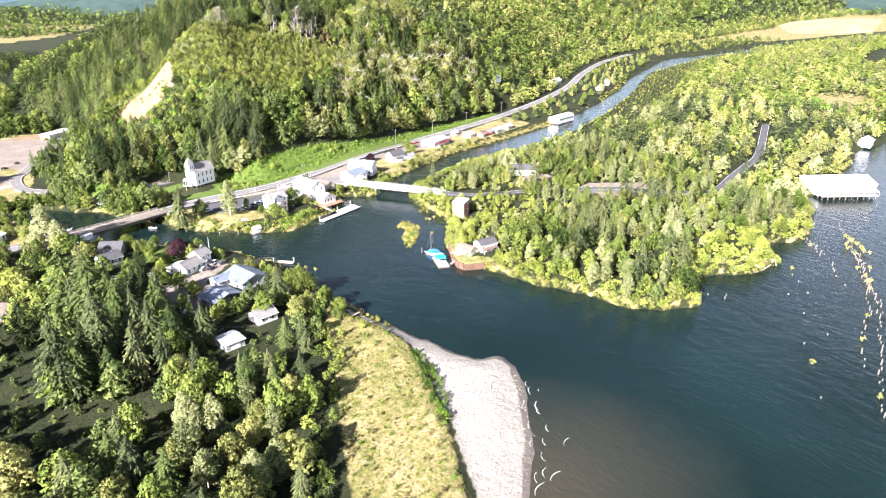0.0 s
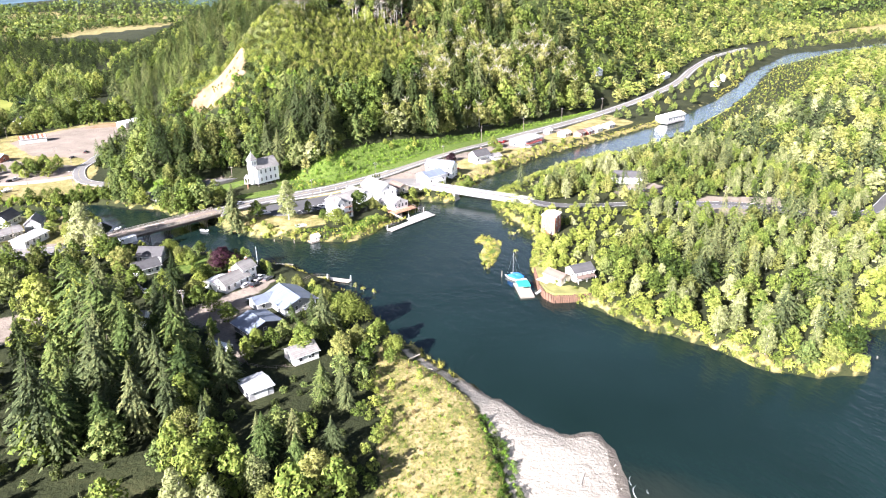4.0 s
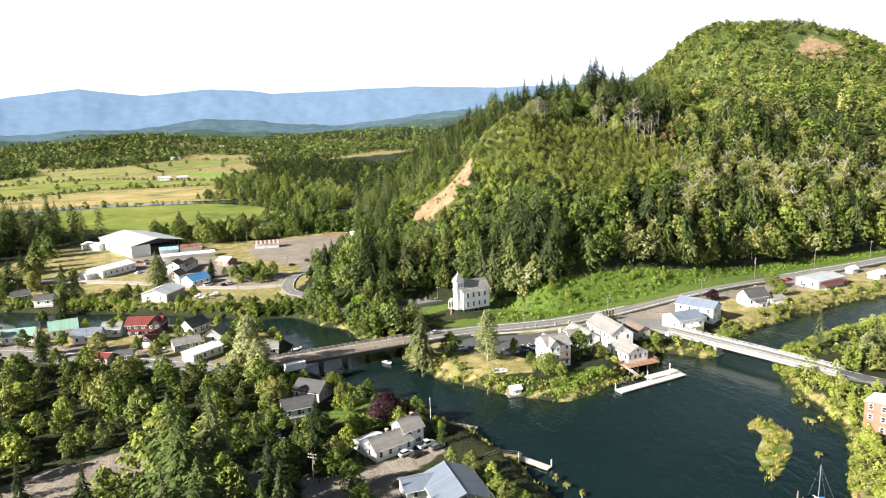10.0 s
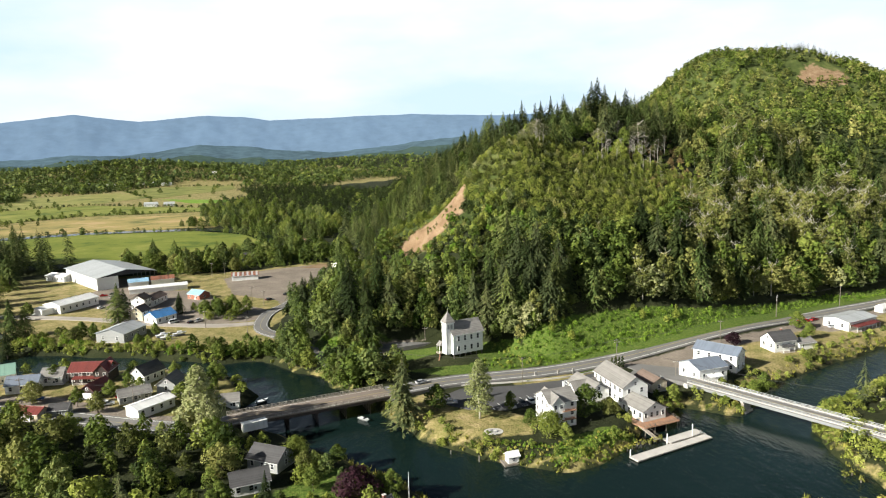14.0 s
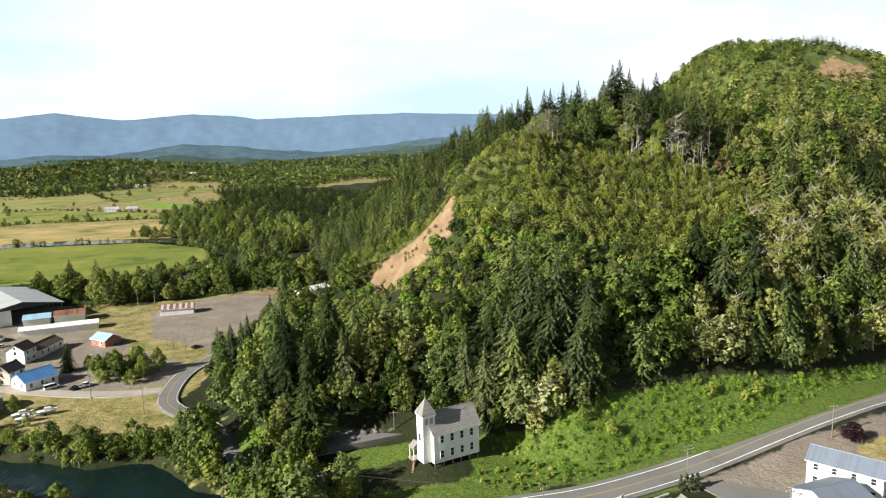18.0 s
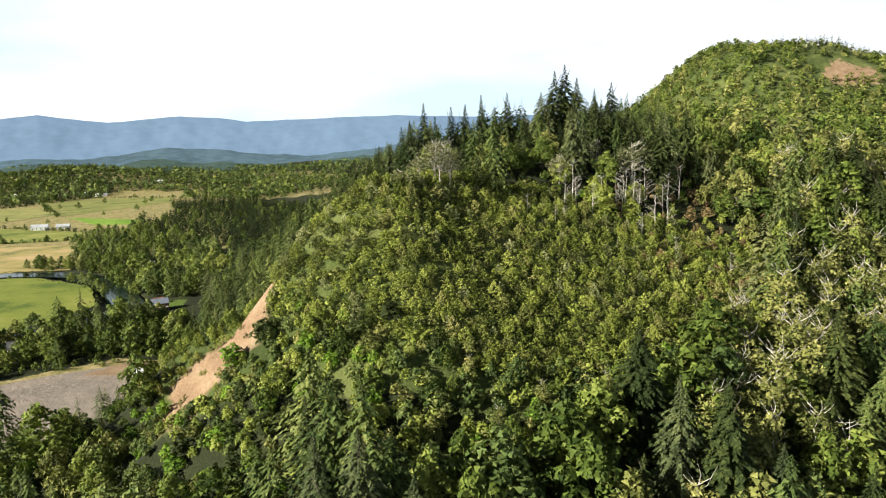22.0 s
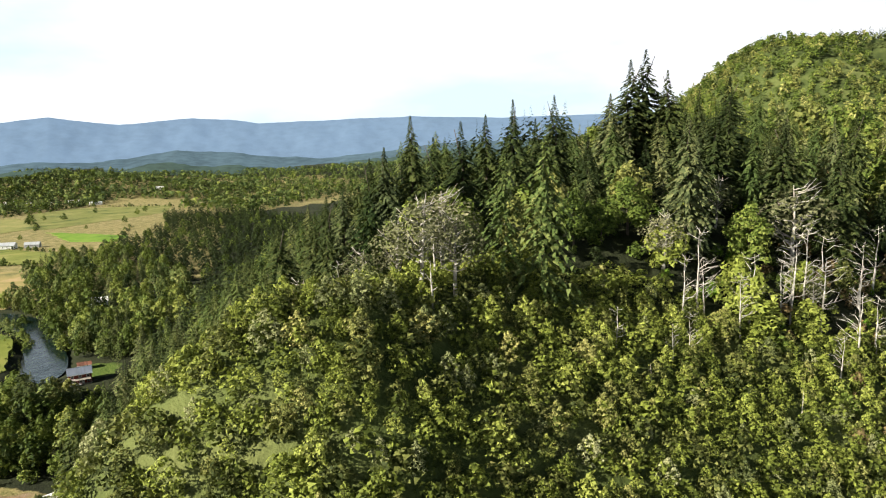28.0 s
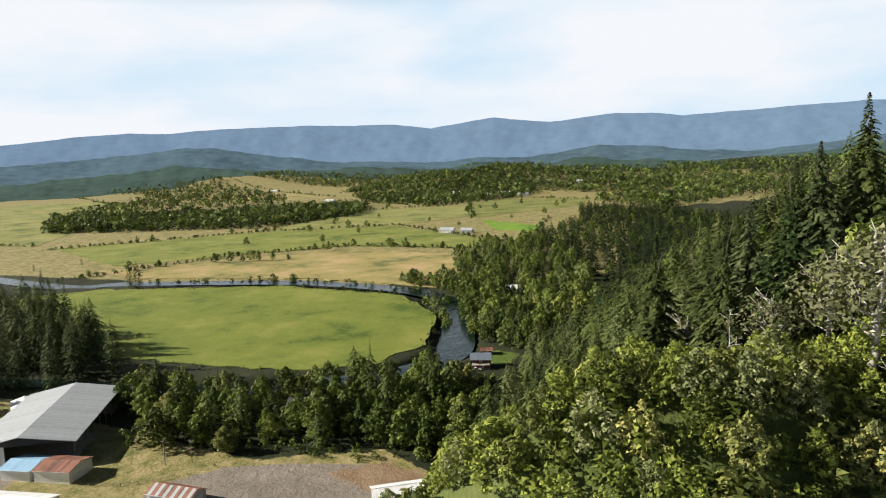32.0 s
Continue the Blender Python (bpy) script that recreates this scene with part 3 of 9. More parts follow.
cover("grass", [GRASS_BANK, ROAD_SIDE, CHURCH_BANK, [(-60, 300), (-50, 284), (-44, 276), (-36, 290), (-20, 298), (-30, 302), (-50, 310)], [(-16, 266), (8, 268), (20, 274), (24, 262), (0, 258)], [(2, 140), (14, 128), (20, 112), (14, 104), (4, 118)], [(-46, 170), (-24, 162), (-14, 170), (-30, 186)], [(-14, 276), (0, 283), (-2, 292), (-20, 290), (-24, 280)],
                [(-132, 660), (-112, 660), (-108, 638), (-126, 640)], [(40, 262), (66, 272), (66, 262), (44, 256)], ISLET, [(30, 188), (46, 191), (60, 204), (50, 208), (36, 200)]])
SUMMIT_SLIDE = [(596, 1216), (640, 1194), (708, 1194), (706, 1228), (668, 1244), (604, 1234)]
VALLEY = [(-150, 900), (-300, 790), (-560, 700), (-900, 620), (-4000, 700), (-4000, 2600), (-1500, 2900), (-300, 2700), (100, 2500), (-60, 1900), (-330, 1500)]
TOWN = [(-300, 335), (-215, 320), (-150, 309), (-100, 300), (-84, 340), (-80, 400), (-90, 440), (-130, 500), (-300, 480)]
SOUTH_TOWN = [(-320, 306), (-175, 280), (-90, 274), (-72, 240), (-84, 222), (-150, 240), (-320, 262)]
cover("dry", [[(112, 256), (128, 258), (160, 278), (200, 302), (250, 322), (300, 346), (300, 385), (236, 348), (190, 327), (144, 302), (116, 280)], [(1100, 900), (1250, 805), (2400, 950), (4000, 1150), (4000, 2000), (2400, 1450)], [(540, 225), (560, 300), (650, 335), (690, 260), (600, 222)], VALLEY, TOWN, SOUTH_TOWN, DRY_MEADOW, PARK_DRY, VERGE, [(-110, 398), (-92, 384), (-78, 420), (-72, 440), (-100, 425)], [(30, 242), (52, 246), (66, 258), (40, 256), (24, 250)], [(-150, 470), (-130, 505), (-100, 530), (-60, 520), (-66, 506), (-90, 512), (-122, 494)],
              [(-52, 270), (-42, 262), (-30, 262), (-28, 280), (-44, 288)], [(-160, 345), (-190, 352), (-230, 350), (-230, 372), (-190, 372)]])
cover("gravel", [[(62, 262), (100, 280), (144, 303), (190, 328), (236, 350), (238, 345), (196, 322), (150, 297), (124, 283), (112, 268), (100, 262)], LOT_WEST, TOWN_YARD, SOUTH_STREET, CLEARING, DRIVES, ISLAND_LOT, ISLAND_YARD, [(83, 262), (104, 285), (124, 292), (104, 262), (92, 250)], [(-30, 288), (-14, 294), (-6, 298), (-16, 300), (-34, 296)], [(160, 312), (190, 334), (216, 336), (200, 312), (172, 302)]])
cover("clay", [SLIDE, SUMMIT_SLIDE, [(-104, 505), (-60, 500), (-52, 516), (-92, 524)]], 6.0)
cover("sand", [SPIT], 1.6)
tagged(new("ground", ground_mesh), "rolling river-mouth land of woods, meadow, sand and clay", "ground", "", "structure")


def water_material():
    m, n, l, b = node_mat("river water", 0.09, 0, 0.5)
    b.inputs["IOR"].default_value = 1.33
    p = position(n)
    deep = ramp_node(n, l, noise_node(n, l, 0.012, 3, p), ((0.004, 0.011, 0.009), (0.006, 0.015, 0.0135), (0.008, 0.02, 0.019)), 0.3, 0.7)
    shoal = n.new("ShaderNodeVectorMath")          # brown sand bottom shines through off the spit
    shoal.operation = "DISTANCE"
    shoal.inputs[1].default_value = (34, -34, 0)
    l.new(p, shoal.inputs[0])
    near = n.new("ShaderNodeMapRange")
    near.inputs[1].default_value, near.inputs[2].default_value = 12, 62
    near.inputs[3].default_value, near.inputs[4].default_value = 0.85, 0.0
    l.new(math_node(n, l, "ADD", shoal.outputs["Value"], math_node(n, l, "MULTIPLY", noise_node(n, l, 0.05, 3, p), 16.0)), near.inputs[0])
    deep = mix_node(n, l, near.outputs[0], deep, (0.05, 0.045, 0.03))
    l.new(deep, b.inputs["Base Color"])
    mp = n.new("ShaderNodeMapping")
    mp.inputs["Rotation"].default_value[2] = 0.9
    mp.inputs["Scale"].default_value = (1.0, 0.45, 1.0)
    l.new(p, mp.inputs["Vector"])
    w = math_node(n, l, "ADD", noise_node(n, l, 0.8, 5, mp.outputs[0]), math_node(n, l, "MULTIPLY", noise_node(n, l, 0.22, 3, mp.outputs[0]), 1.3))
    calm = math_node(n, l, "ADD", 0.25, math_node(n, l, "MULTIPLY", noise_node(n, l, 0.008, 2, p), 0.8))
    bump_node(n, l, math_node(n, l, "MULTIPLY", w, calm), b, 0.45, 0.6)
    return m


tagged(new("water", array_mesh("water", [(-4850, -900, 0), (4850, -900, 0), (4850, 3000, 0), (-4850, 3000, 0)], [(0, 1, 2, 3)], water_material())),
       "calm dark teal river water with fine ripples", "water", "", "structure")


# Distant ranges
# Ridge colour with aerial haze mixed in; the emission paints the air's light.
def haze_range_material(name, c, haze_glow, vary=0.28):
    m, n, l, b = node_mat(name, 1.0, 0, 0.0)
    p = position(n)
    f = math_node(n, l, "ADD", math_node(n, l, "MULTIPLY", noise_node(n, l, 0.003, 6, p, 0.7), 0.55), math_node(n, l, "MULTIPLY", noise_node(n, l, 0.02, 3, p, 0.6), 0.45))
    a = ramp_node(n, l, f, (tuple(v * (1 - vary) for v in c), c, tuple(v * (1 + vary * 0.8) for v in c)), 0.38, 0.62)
    # base kept dark so the painted emission outweighs the sunlit relief
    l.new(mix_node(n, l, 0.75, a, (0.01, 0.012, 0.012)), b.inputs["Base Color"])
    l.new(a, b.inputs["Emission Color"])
    b.inputs["Emission Strength"].default_value = haze_glow
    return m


def mountain_range(name, label, crest, dist, deep, rough, mat):
    """A ridge whose skyline is given as bearing and slope seen from over the river mouth."""
    az = np.array([c[0] for c in crest])
    el = np.array([c[1] for c in crest])
    a = np.linspace(az[0], az[-1], 2400)
    e = np.interp(a, az, el)
    zs = 95 + e * dist + rough * (waves(a * 20, a * 0, 40) + 0.5 * waves(a * 60, a * 0, 34, 2))
    rows = []
    for k in np.linspace(0, 1, 24):
        ridge = 1 - k
        d = dist - deep * k
        spur = 1 + k * (1 - k) * (0.35 * waves(a * 12 + k * 30, a * 0 + k * 40, 22, 1) + 0.2 * waves(a * 30 - k * 60, a * 0 + k * 90, 24, 3))
        z = (zs + 10) * (ridge ** 1.15) * spur - 10
        r = np.radians(a)
        rows.append(np.stack([np.sin(r) * d, np.cos(r) * d, z], 1))
    v = np.concatenate(rows)
    ix = np.arange(len(v)).reshape(24, -1)
    q = np.stack([ix[:-1, :-1], ix[:-1, 1:], ix[1:, 1:], ix[1:, :-1]], -1).reshape(-1, 4)
    tagged(new(name, array_mesh(name, v, q, mat, True)), label, "mountains", "", "structure")


# far range: the blue of the haze is painted in and glows
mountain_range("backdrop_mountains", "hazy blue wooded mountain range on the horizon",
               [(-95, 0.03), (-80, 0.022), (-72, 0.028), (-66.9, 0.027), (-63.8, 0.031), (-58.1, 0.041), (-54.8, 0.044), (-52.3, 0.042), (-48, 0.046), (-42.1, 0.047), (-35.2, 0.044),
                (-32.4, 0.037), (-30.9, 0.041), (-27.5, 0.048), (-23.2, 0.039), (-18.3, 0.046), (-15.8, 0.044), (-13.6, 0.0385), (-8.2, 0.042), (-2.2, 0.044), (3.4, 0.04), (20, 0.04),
                (50, 0.03), (95, 0.02)], 4560, 700, 3.0, haze_range_material("far range", (0.108, 0.16, 0.222), 0.88, 0.1))
# both nearer ridges also carry haze tint and glow in their colour, weaker
mountain_range("backdrop_foothills", "wooded foothills beyond the valley in painted blue-green haze",
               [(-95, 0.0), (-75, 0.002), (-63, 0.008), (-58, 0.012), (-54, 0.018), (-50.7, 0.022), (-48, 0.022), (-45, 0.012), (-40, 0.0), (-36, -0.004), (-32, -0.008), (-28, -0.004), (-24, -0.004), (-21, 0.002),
                (-19, 0.006), (-16.5, 0.005), (-13, -0.003), (-9, -0.006), (-6, -0.004), (-3, 0.002), (0, 0.008), (3, 0.01), (10, 0.012), (30, 0.02), (60, 0.008), (95, 0.004)], 3700, 700, 6.0, haze_range_material("foothills", (0.064, 0.1, 0.118), 0.78))
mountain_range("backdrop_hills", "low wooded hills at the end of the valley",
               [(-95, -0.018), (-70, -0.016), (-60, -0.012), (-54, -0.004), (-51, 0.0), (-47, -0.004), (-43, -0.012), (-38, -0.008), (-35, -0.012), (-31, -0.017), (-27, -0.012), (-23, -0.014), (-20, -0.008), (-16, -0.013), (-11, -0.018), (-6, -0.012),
                (-2, -0.004), (4, 0.002), (14, 0.008), (30, 0.004), (60, -0.006), (95, -0.01)], 3250, 500, 10.0, haze_range_material("near hills", (0.05, 0.078, 0.062), 0.66))


# Trees: templates of unit height, grown from seeds
def conifer(seed, boughs=250, spread=0.19, droop=0.35, bare=0.1, sprays=6, rounded=0.8, ragged=0.3, fan=0.42):
    """A spruce or fir: boughs wound round the stem from foot to tip, each hung with small needle sprays."""
    rg = np.random.default_rng(seed)
    ph = rg.uniform(0, 6.28, 4)
    i = np.arange(boughs)
    t = bare + (0.998 - bare) * (1 - (1 - (i + rg.random(boughs)) / boughs) ** 1.3)
    th = i * 2.39996 + rg.uniform(-0.6, 0.6, boughs)
    lump = 1 + ragged * (0.45 * np.sin(2 * th + ph[0] + 7 * t) + 0.35 * np.sin(23 * t + ph[1] + th) + 0.3 * np.sin(3 * th - 13 * t + ph[2]))
    reach = spread * (1 - t) ** (rounded + 0.35 * np.clip((t - 0.6) / 0.4, 0, 1)) * (0.62 + 0.38 * np.clip((t - bare + 0.05) / 0.2, 0, 1)) * np.maximum(lump, 0.25) + 0.003
    ln = np.repeat(reach * rg.uniform(0.55, 1.2, boughs), sprays)
    n = boughs * sprays
    t, th = np.repeat(t, sprays), np.repeat(th, sprays)
    rise = np.repeat(rg.uniform(0.0, 0.3, boughs), sprays) + 0.5 * np.maximum(0, t - 0.85) / 0.15
    s = (np.tile(np.arange(sprays), boughs) + rg.random(n)) / sprays * 0.8 + 0.24
    at = np.stack([np.cos(th) * s * ln, np.sin(th) * s * ln, t + rise * s * ln - droop * s * s * ln], 1)
    aim = th + rg.uniform(-1.0, 1.0, n)
    out, side = np.stack([np.cos(aim), np.sin(aim), 0 * aim], 1), np.stack([-np.sin(aim), np.cos(aim), 0 * aim], 1)
    w = (np.minimum(ln * fan, 0.034 if boughs > 100 else 1.0) * rg.uniform(0.6, 1.3, n) * (1.25 - 0.5 * s) + 0.0045)[:, None]
    tilt = rg.normal(0, 0.3, (n, 1)) * np.array([[0, 0, 1.0]])
    tip = at + out * w + np.array([[0, 0, -1.0]]) * w * droop * rg.uniform(0.6, 1.6, (n, 1))
    v = np.stack([at - (side + tilt) * w * 0.42, at + (side + tilt) * w * 0.42, tip], 1).reshape(-1, 3)
    v[:, 2] = np.maximum(v[:, 2], 0.015)
    return v, np.arange(3 * n).reshape(-1, 3)


def broadleaf(seed, n=800, leaf=0.05, lobes=13, low=0.24, wide=0.33, narrow=1.0, hang=0.0, lump=1.0):
    """A crown of leaf sprays round several boughs, with gaps between them."""
    rg = np.random.default_rng(seed)
    cen, rad = [], []
    for k in range(lobes):
        t = (k + 0.5) / lobes
        z = low + (0.9 - low) * t
        belly = math.sin(math.pi * min(1, (t * 0.86 + 0.2))) ** 0.7
        a, r = k * 2.4 + rg.uniform(-0.5, 0.5), wide * belly * rg.uniform(0.35, 0.8) * narrow
        cen.append((r * math.cos(a), r * math.sin(a), z))
        rad.append(wide * rg.uniform(0.34, 0.58) * (0.65 + 0.5 * belly) * lump)
    cen, rad = np.array(cen), np.array(rad)
    which = rg.choice(lobes, n, p=rad ** 2 / (rad ** 2).sum())
    d = rg.normal(size=(n, 3))
    d[:, 2] = np.abs(d[:, 2]) * 0.9 - 0.3 * rg.random(n)
    d /= np.linalg.norm(d, axis=1)[:, None]
    shell = rg.uniform(0.66, 1.1, n) ** 0.7
    c = cen[which] + d * (rad[which] * shell)[:, None] * np.array([narrow, narrow, 1.0])
    c[:, 2] -= hang * rg.random(n) * np.hypot(c[:, 0], c[:, 1])
    nrm = d + rg.normal(size=(n, 3)) * 0.36 + np.array([0, 0, 0.25])
    nrm /= np.linalg.norm(nrm, axis=1)[:, None]
    u = np.cross(nrm, rg.normal(size=(n, 3)))
    u /= np.linalg.norm(u, axis=1)[:, None]
    w = np.cross(nrm, u)
    s = (leaf * rg.uniform(0.55, 1.4, n))[:, None]
    v = np.stack([c - u * s * 0.6 - w * s * 0.5, c + u * s * 0.6 - w * s * 0.5, c + w * s * 1.05 - nrm * s * rg.uniform(0, 0.4, (n, 1))], 1).reshape(-1, 3)
    v[:, 2] = np.maximum(v[:, 2], 0.01)
    return v, np.arange(3 * n).reshape(-1, 3)


def trunk_shape(h0, r, limbs, seed, pale=False):
    rg = random.Random(seed)
    s = Shape()
    lean = [(rg.uniform(-0.012, 0.012) * k, rg.uniform(-0.012, 0.012) * k, -0.02 + h0 * k / 4) for k in range(5)]
    for k in range(4):
        s.rod(lean[k], lean[k + 1], r * (1 - 0.22 * k), r * (1 - 0.22 * (k + 1)), 6)
    for k in range(limbs):
        t = rg.uniform(0.35, 0.98)
        a = k * 2.4 + rg.uniform(-0.4, 0.4)
        z = h0 * t
        ln = rg.uniform(0.1, 0.2)
        m = (ln * 0.6 * math.cos(a), ln * 0.6 * math.sin(a), z + ln * 0.55)
        e = (ln * math.cos(a + 0.3), ln * math.sin(a + 0.3), z + ln * 1.25)
        s.rod((0, 0, z), m, r * 0.45, r * 0.3, 4)
        s.rod(m, e, r * 0.3, r * 0.1, 3)
    return s


def dead_shape(seed, limbs=14, r=0.018):
    rg = random.Random(seed)
    s = Shape()
    p = (0.0, 0.0, -0.02)
    for k in range(5):
        q = (p[0] + rg.uniform(-0.02, 0.02), p[1] + rg.uniform(-0.02, 0.02), 0.2 * (k + 1))
        s.rod(p, q, r * (1 - 0.19 * k), r * (1 - 0.19 * (k + 1)) + 0.001, 6)
        p = q
    for k in range(limbs):
        z, a, ln = rg.uniform(0.3, 0.95), rg.uniform(0, 6.28), rg.uniform(0.08, 0.24)
        m = (ln * 0.55 * math.cos(a), ln * 0.55 * math.sin(a), z + ln * rg.uniform(0.1, 0.5))
        e = (ln * math.cos(a + 0.25), ln * math.sin(a + 0.25), z + ln * rg.uniform(0.3, 1.0))
        s.rod((0, 0, z), m, r * 0.35, r * 0.22, 4)
        s.rod(m, e, r * 0.22, r * 0.06, 4)
        for b in (-0.6, 0.7):
            g = ln * 0.5
            s.rod(m, (m[0] + g * math.cos(a + b), m[1] + g * math.sin(a + b), m[2] + g * rg.uniform(0.2, 0.8)), r * 0.14, r * 0.04, 3)
    return s


KINDS = {}


def tree_kind(key, name, label, category, crowns, crown_mat, trunk, bark):
    KINDS[key] = (name, label, category, [array_mesh("crown", v, f, crown_mat) for v, f in crowns] if crowns else None, trunk.mesh("trunk", bark, True))


tree_kind("fir", "fir_tree", "tall dark green fir with dense drooping boughs", "tree",
          [conifer(s, 340, 0.245, 0.5, 0.04, 13, 0.8, 0.36, 0.25) for s in (1, 2, 3)], FIR, trunk_shape(0.97, 0.014, 0, 1), BARK)
tree_kind("spruce", "spruce_tree", "tall grey-green spruce with layered spreading boughs", "tree",
          [conifer(s, 330, 0.265, 0.6, 0.05, 13, 0.76, 0.45, 0.25) for s in (4, 5, 6)], SPRUCE, trunk_shape(0.97, 0.013, 0, 2), BARK)
tree_kind("hemlock", "hemlock_tree", "massive dark evergreen with a rounded ragged crown", "tree",
          [conifer(s, 360, 0.29, 0.5, 0.04, 15, 0.6, 0.55, 0.24) for s in (24, 25, 26)], HEMLOCK, trunk_shape(0.95, 0.018, 0, 12), BARK)
tree_kind("alder", "alder_tree", "leafy green alder with a rounded crown", "tree",
          [broadleaf(s, 2800, 0.027, 24, 0.16, 0.34, lump=0.72) for s in (7, 8, 9)], ALDER, trunk_shape(0.72, 0.02, 6, 3), BARK)
tree_kind("maple", "maple_tree", "broad yellow-green maple with a full crown", "tree",
          [broadleaf(s, 3000, 0.029, 26, 0.12, 0.4, lump=0.68) for s in (10, 11, 12)], MAPLE, trunk_shape(0.7, 0.024, 7, 4), BARK)
tree_kind("whitealder", "birch_tree", "thin pale-barked tree with sparse yellow-green leaves", "tree",
          [broadleaf(s, 1000, 0.026, 14, 0.3, 0.24) for s in (13, 14)], MAPLE, trunk_shape(0.92, 0.015, 12, 5), PALEBARK)
tree_kind("poplar", "poplar_tree", "tall poplar with silvery green leaves", "tree",
          [broadleaf(s, 2600, 0.021, 20, 0.08, 0.25, 0.8) for s in (15, 16)], SILVER, trunk_shape(0.8, 0.018, 6, 6), PALEBARK)
tree_kind("willow", "willow_tree", "pale yellow-green weeping willow by the water", "tree",
          [broadleaf(17, 3600, 0.03, 16, 0.25, 0.42, 1.0, 0.75)], WILLOW, trunk_shape(0.6, 0.03, 6, 7), BARK)
tree_kind("purple", "plum_tree", "round purple-leaved plum tree", "tree",
          [broadleaf(18, 3000, 0.034, 14, 0.12, 0.42)], PURPLE, trunk_shape(0.6, 0.03, 6, 8), BARK)
tree_kind("shrub", "shrub", "rounded bushy green shrub near the shore", "shrub",
          [broadleaf(s, 1000, 0.052, 16, 0.04, 0.54, lump=0.7) for s in (19, 20, 21)], BRUSH, trunk_shape(0.5, 0.02, 5, 9), BARK)
tree_kind("arbor", "arborvitae", "narrow clipped dark green evergreen", "shrub",
          [broadleaf(22, 1000, 0.036, 10, 0.05, 0.2, 0.55)], FIR, trunk_shape(0.5, 0.02, 3, 10), BARK)
tree_kind("lichen", "lichen_tree", "bare grey tree hung with pale lichen", "tree",
          [broadleaf(23, 900, 0.022, 13, 0.4, 0.36)], MOSS, dead_shape(31, 26, 0.026), PALEBARK)
tree_kind("dead", "dead_tree", "bleached bare dead tree with broken limbs", "dead tree", None, None, dead_shape(32, 14, 0.016), PALEBARK)
tree_kind("snag", "snag", "bleached broken tree stump standing upright", "dead tree", None, None, dead_shape(33, 2, 0.03), PALEBARK)
PLANTED = []
OVER = {}
COUNT = {}
MOST = 110


def plant(key, x, y, h, z=None, label=""):
    """One tree with trunk and crown as parts."""
    name, lab, cat, crowns, trunk = KINDS[key]
    COUNT[key] = COUNT.get(key, 0) + 1
    if crowns and COUNT[key] > MOST:
        OVER.setdefault(key, []).append((x, y, h))
        PLANTED.append((x, y))
        return
    z = ground_at(x, y) if z is None else z
    top = thing(name, label or lab, cat, x, y, z - 0.1, random.uniform(0, 6.28), cat + " " + name)
    fat = random.uniform(0.92, 1.34)
    top.scale = (h * fat, h * fat, h)
    part("trunk", trunk, None, top)
    if crowns:
        part("crown", random.choice(crowns), None, top)
    PLANTED.append((x, y))


def merged(name, label, category, templates, pts, hs, mat, seed=1):
    """Many plants as one sheet of growth; with several leaf stuffs each plant takes one."""
    rg = np.random.default_rng(seed)
    if len(pts) == 0:
        return
    mats = mat if isinstance(mat, tuple) else (mat,)
    pts = np.asarray(pts, float)
    zs = height(pts[:, 0], pts[:, 1]) - 0.15
    vs, fs, ms, tones, k = [], [], [], [], 0
    for i, (p, z, h) in enumerate(zip(pts, zs, hs)):
        v, f = templates[rg.integers(len(templates))]
        a, w = rg.uniform(0, 6.28), h * rg.uniform(0.8, 1.25)
        c, s = math.cos(a), math.sin(a)
        vs.append(np.stack([p[0] + w * (c * v[:, 0] - s * v[:, 1]), p[1] + w * (s * v[:, 0] + c * v[:, 1]), z + h * v[:, 2]], 1))
        fs.append(f + k)
        ms.append(np.full(len(f), rg.integers(len(mats)), np.int32))
        tones.append(np.full(len(v), rg.normal() * 0.11, np.float32))
        k += len(v)
    me = array_mesh(name, np.concatenate(vs), np.concatenate(fs), mats[0])
    for m in mats[1:]:
        me.materials.append(m)
    me.polygons.foreach_set("material_index", np.concatenate(ms))
    me.attributes.new("tone", "FLOAT", "POINT").data.foreach_set("value", np.concatenate(tones))
    tagged(new(name, me), label, category, "", "stuff")


CLEAR = []          # ground kept free of trees: outlines, and rounds (x, y, r)
ROUNDS = []


def scatter(poly, step, seed, jitter=0.45, margin=1.0):
    rg = np.random.default_rng(seed)
    q = np.array(poly, float)
    xs, ys = np.meshgrid(np.arange(q[:, 0].min(), q[:, 0].max(), step), np.arange(q[:, 1].min(), q[:, 1].max(), step))
    p = np.stack([xs.ravel(), ys.ravel()], 1)
    p[:, 0] += (np.round(p[:, 1] / step) % 2) * step * 0.5
    p += rg.uniform(-jitter, jitter, p.shape) * step
    x, y = p[:, 0], p[:, 1]
    ok = inside_distance(x, y, q) > 0
    ok &= land(x, y) > margin
    for c in CLEAR:
        ok &= inside_distance(x, y, c) < 0.5
    for cx, cy, r in ROUNDS:
        ok &= np.hypot(x - cx, y - cy) > r
    return p[ok]


# What stays clear of woods
HIGHWAY = [(-20, 238, 5.3), (-8, 246, 4.6), (6, 252, 4.2), (26, 256.5, 4.1), (44, 261, 4.1), (68, 271.5, 4.1), (100, 288, 4.1), (144, 311, 4.1), (190, 336, 4.1), (236, 357, 4.1),
           (300, 390, 4.1), (380, 440, 4.2), (470, 508, 4.3), (560, 592, 4.4), (680, 690, 4.4), (800, 760, 4.4)]
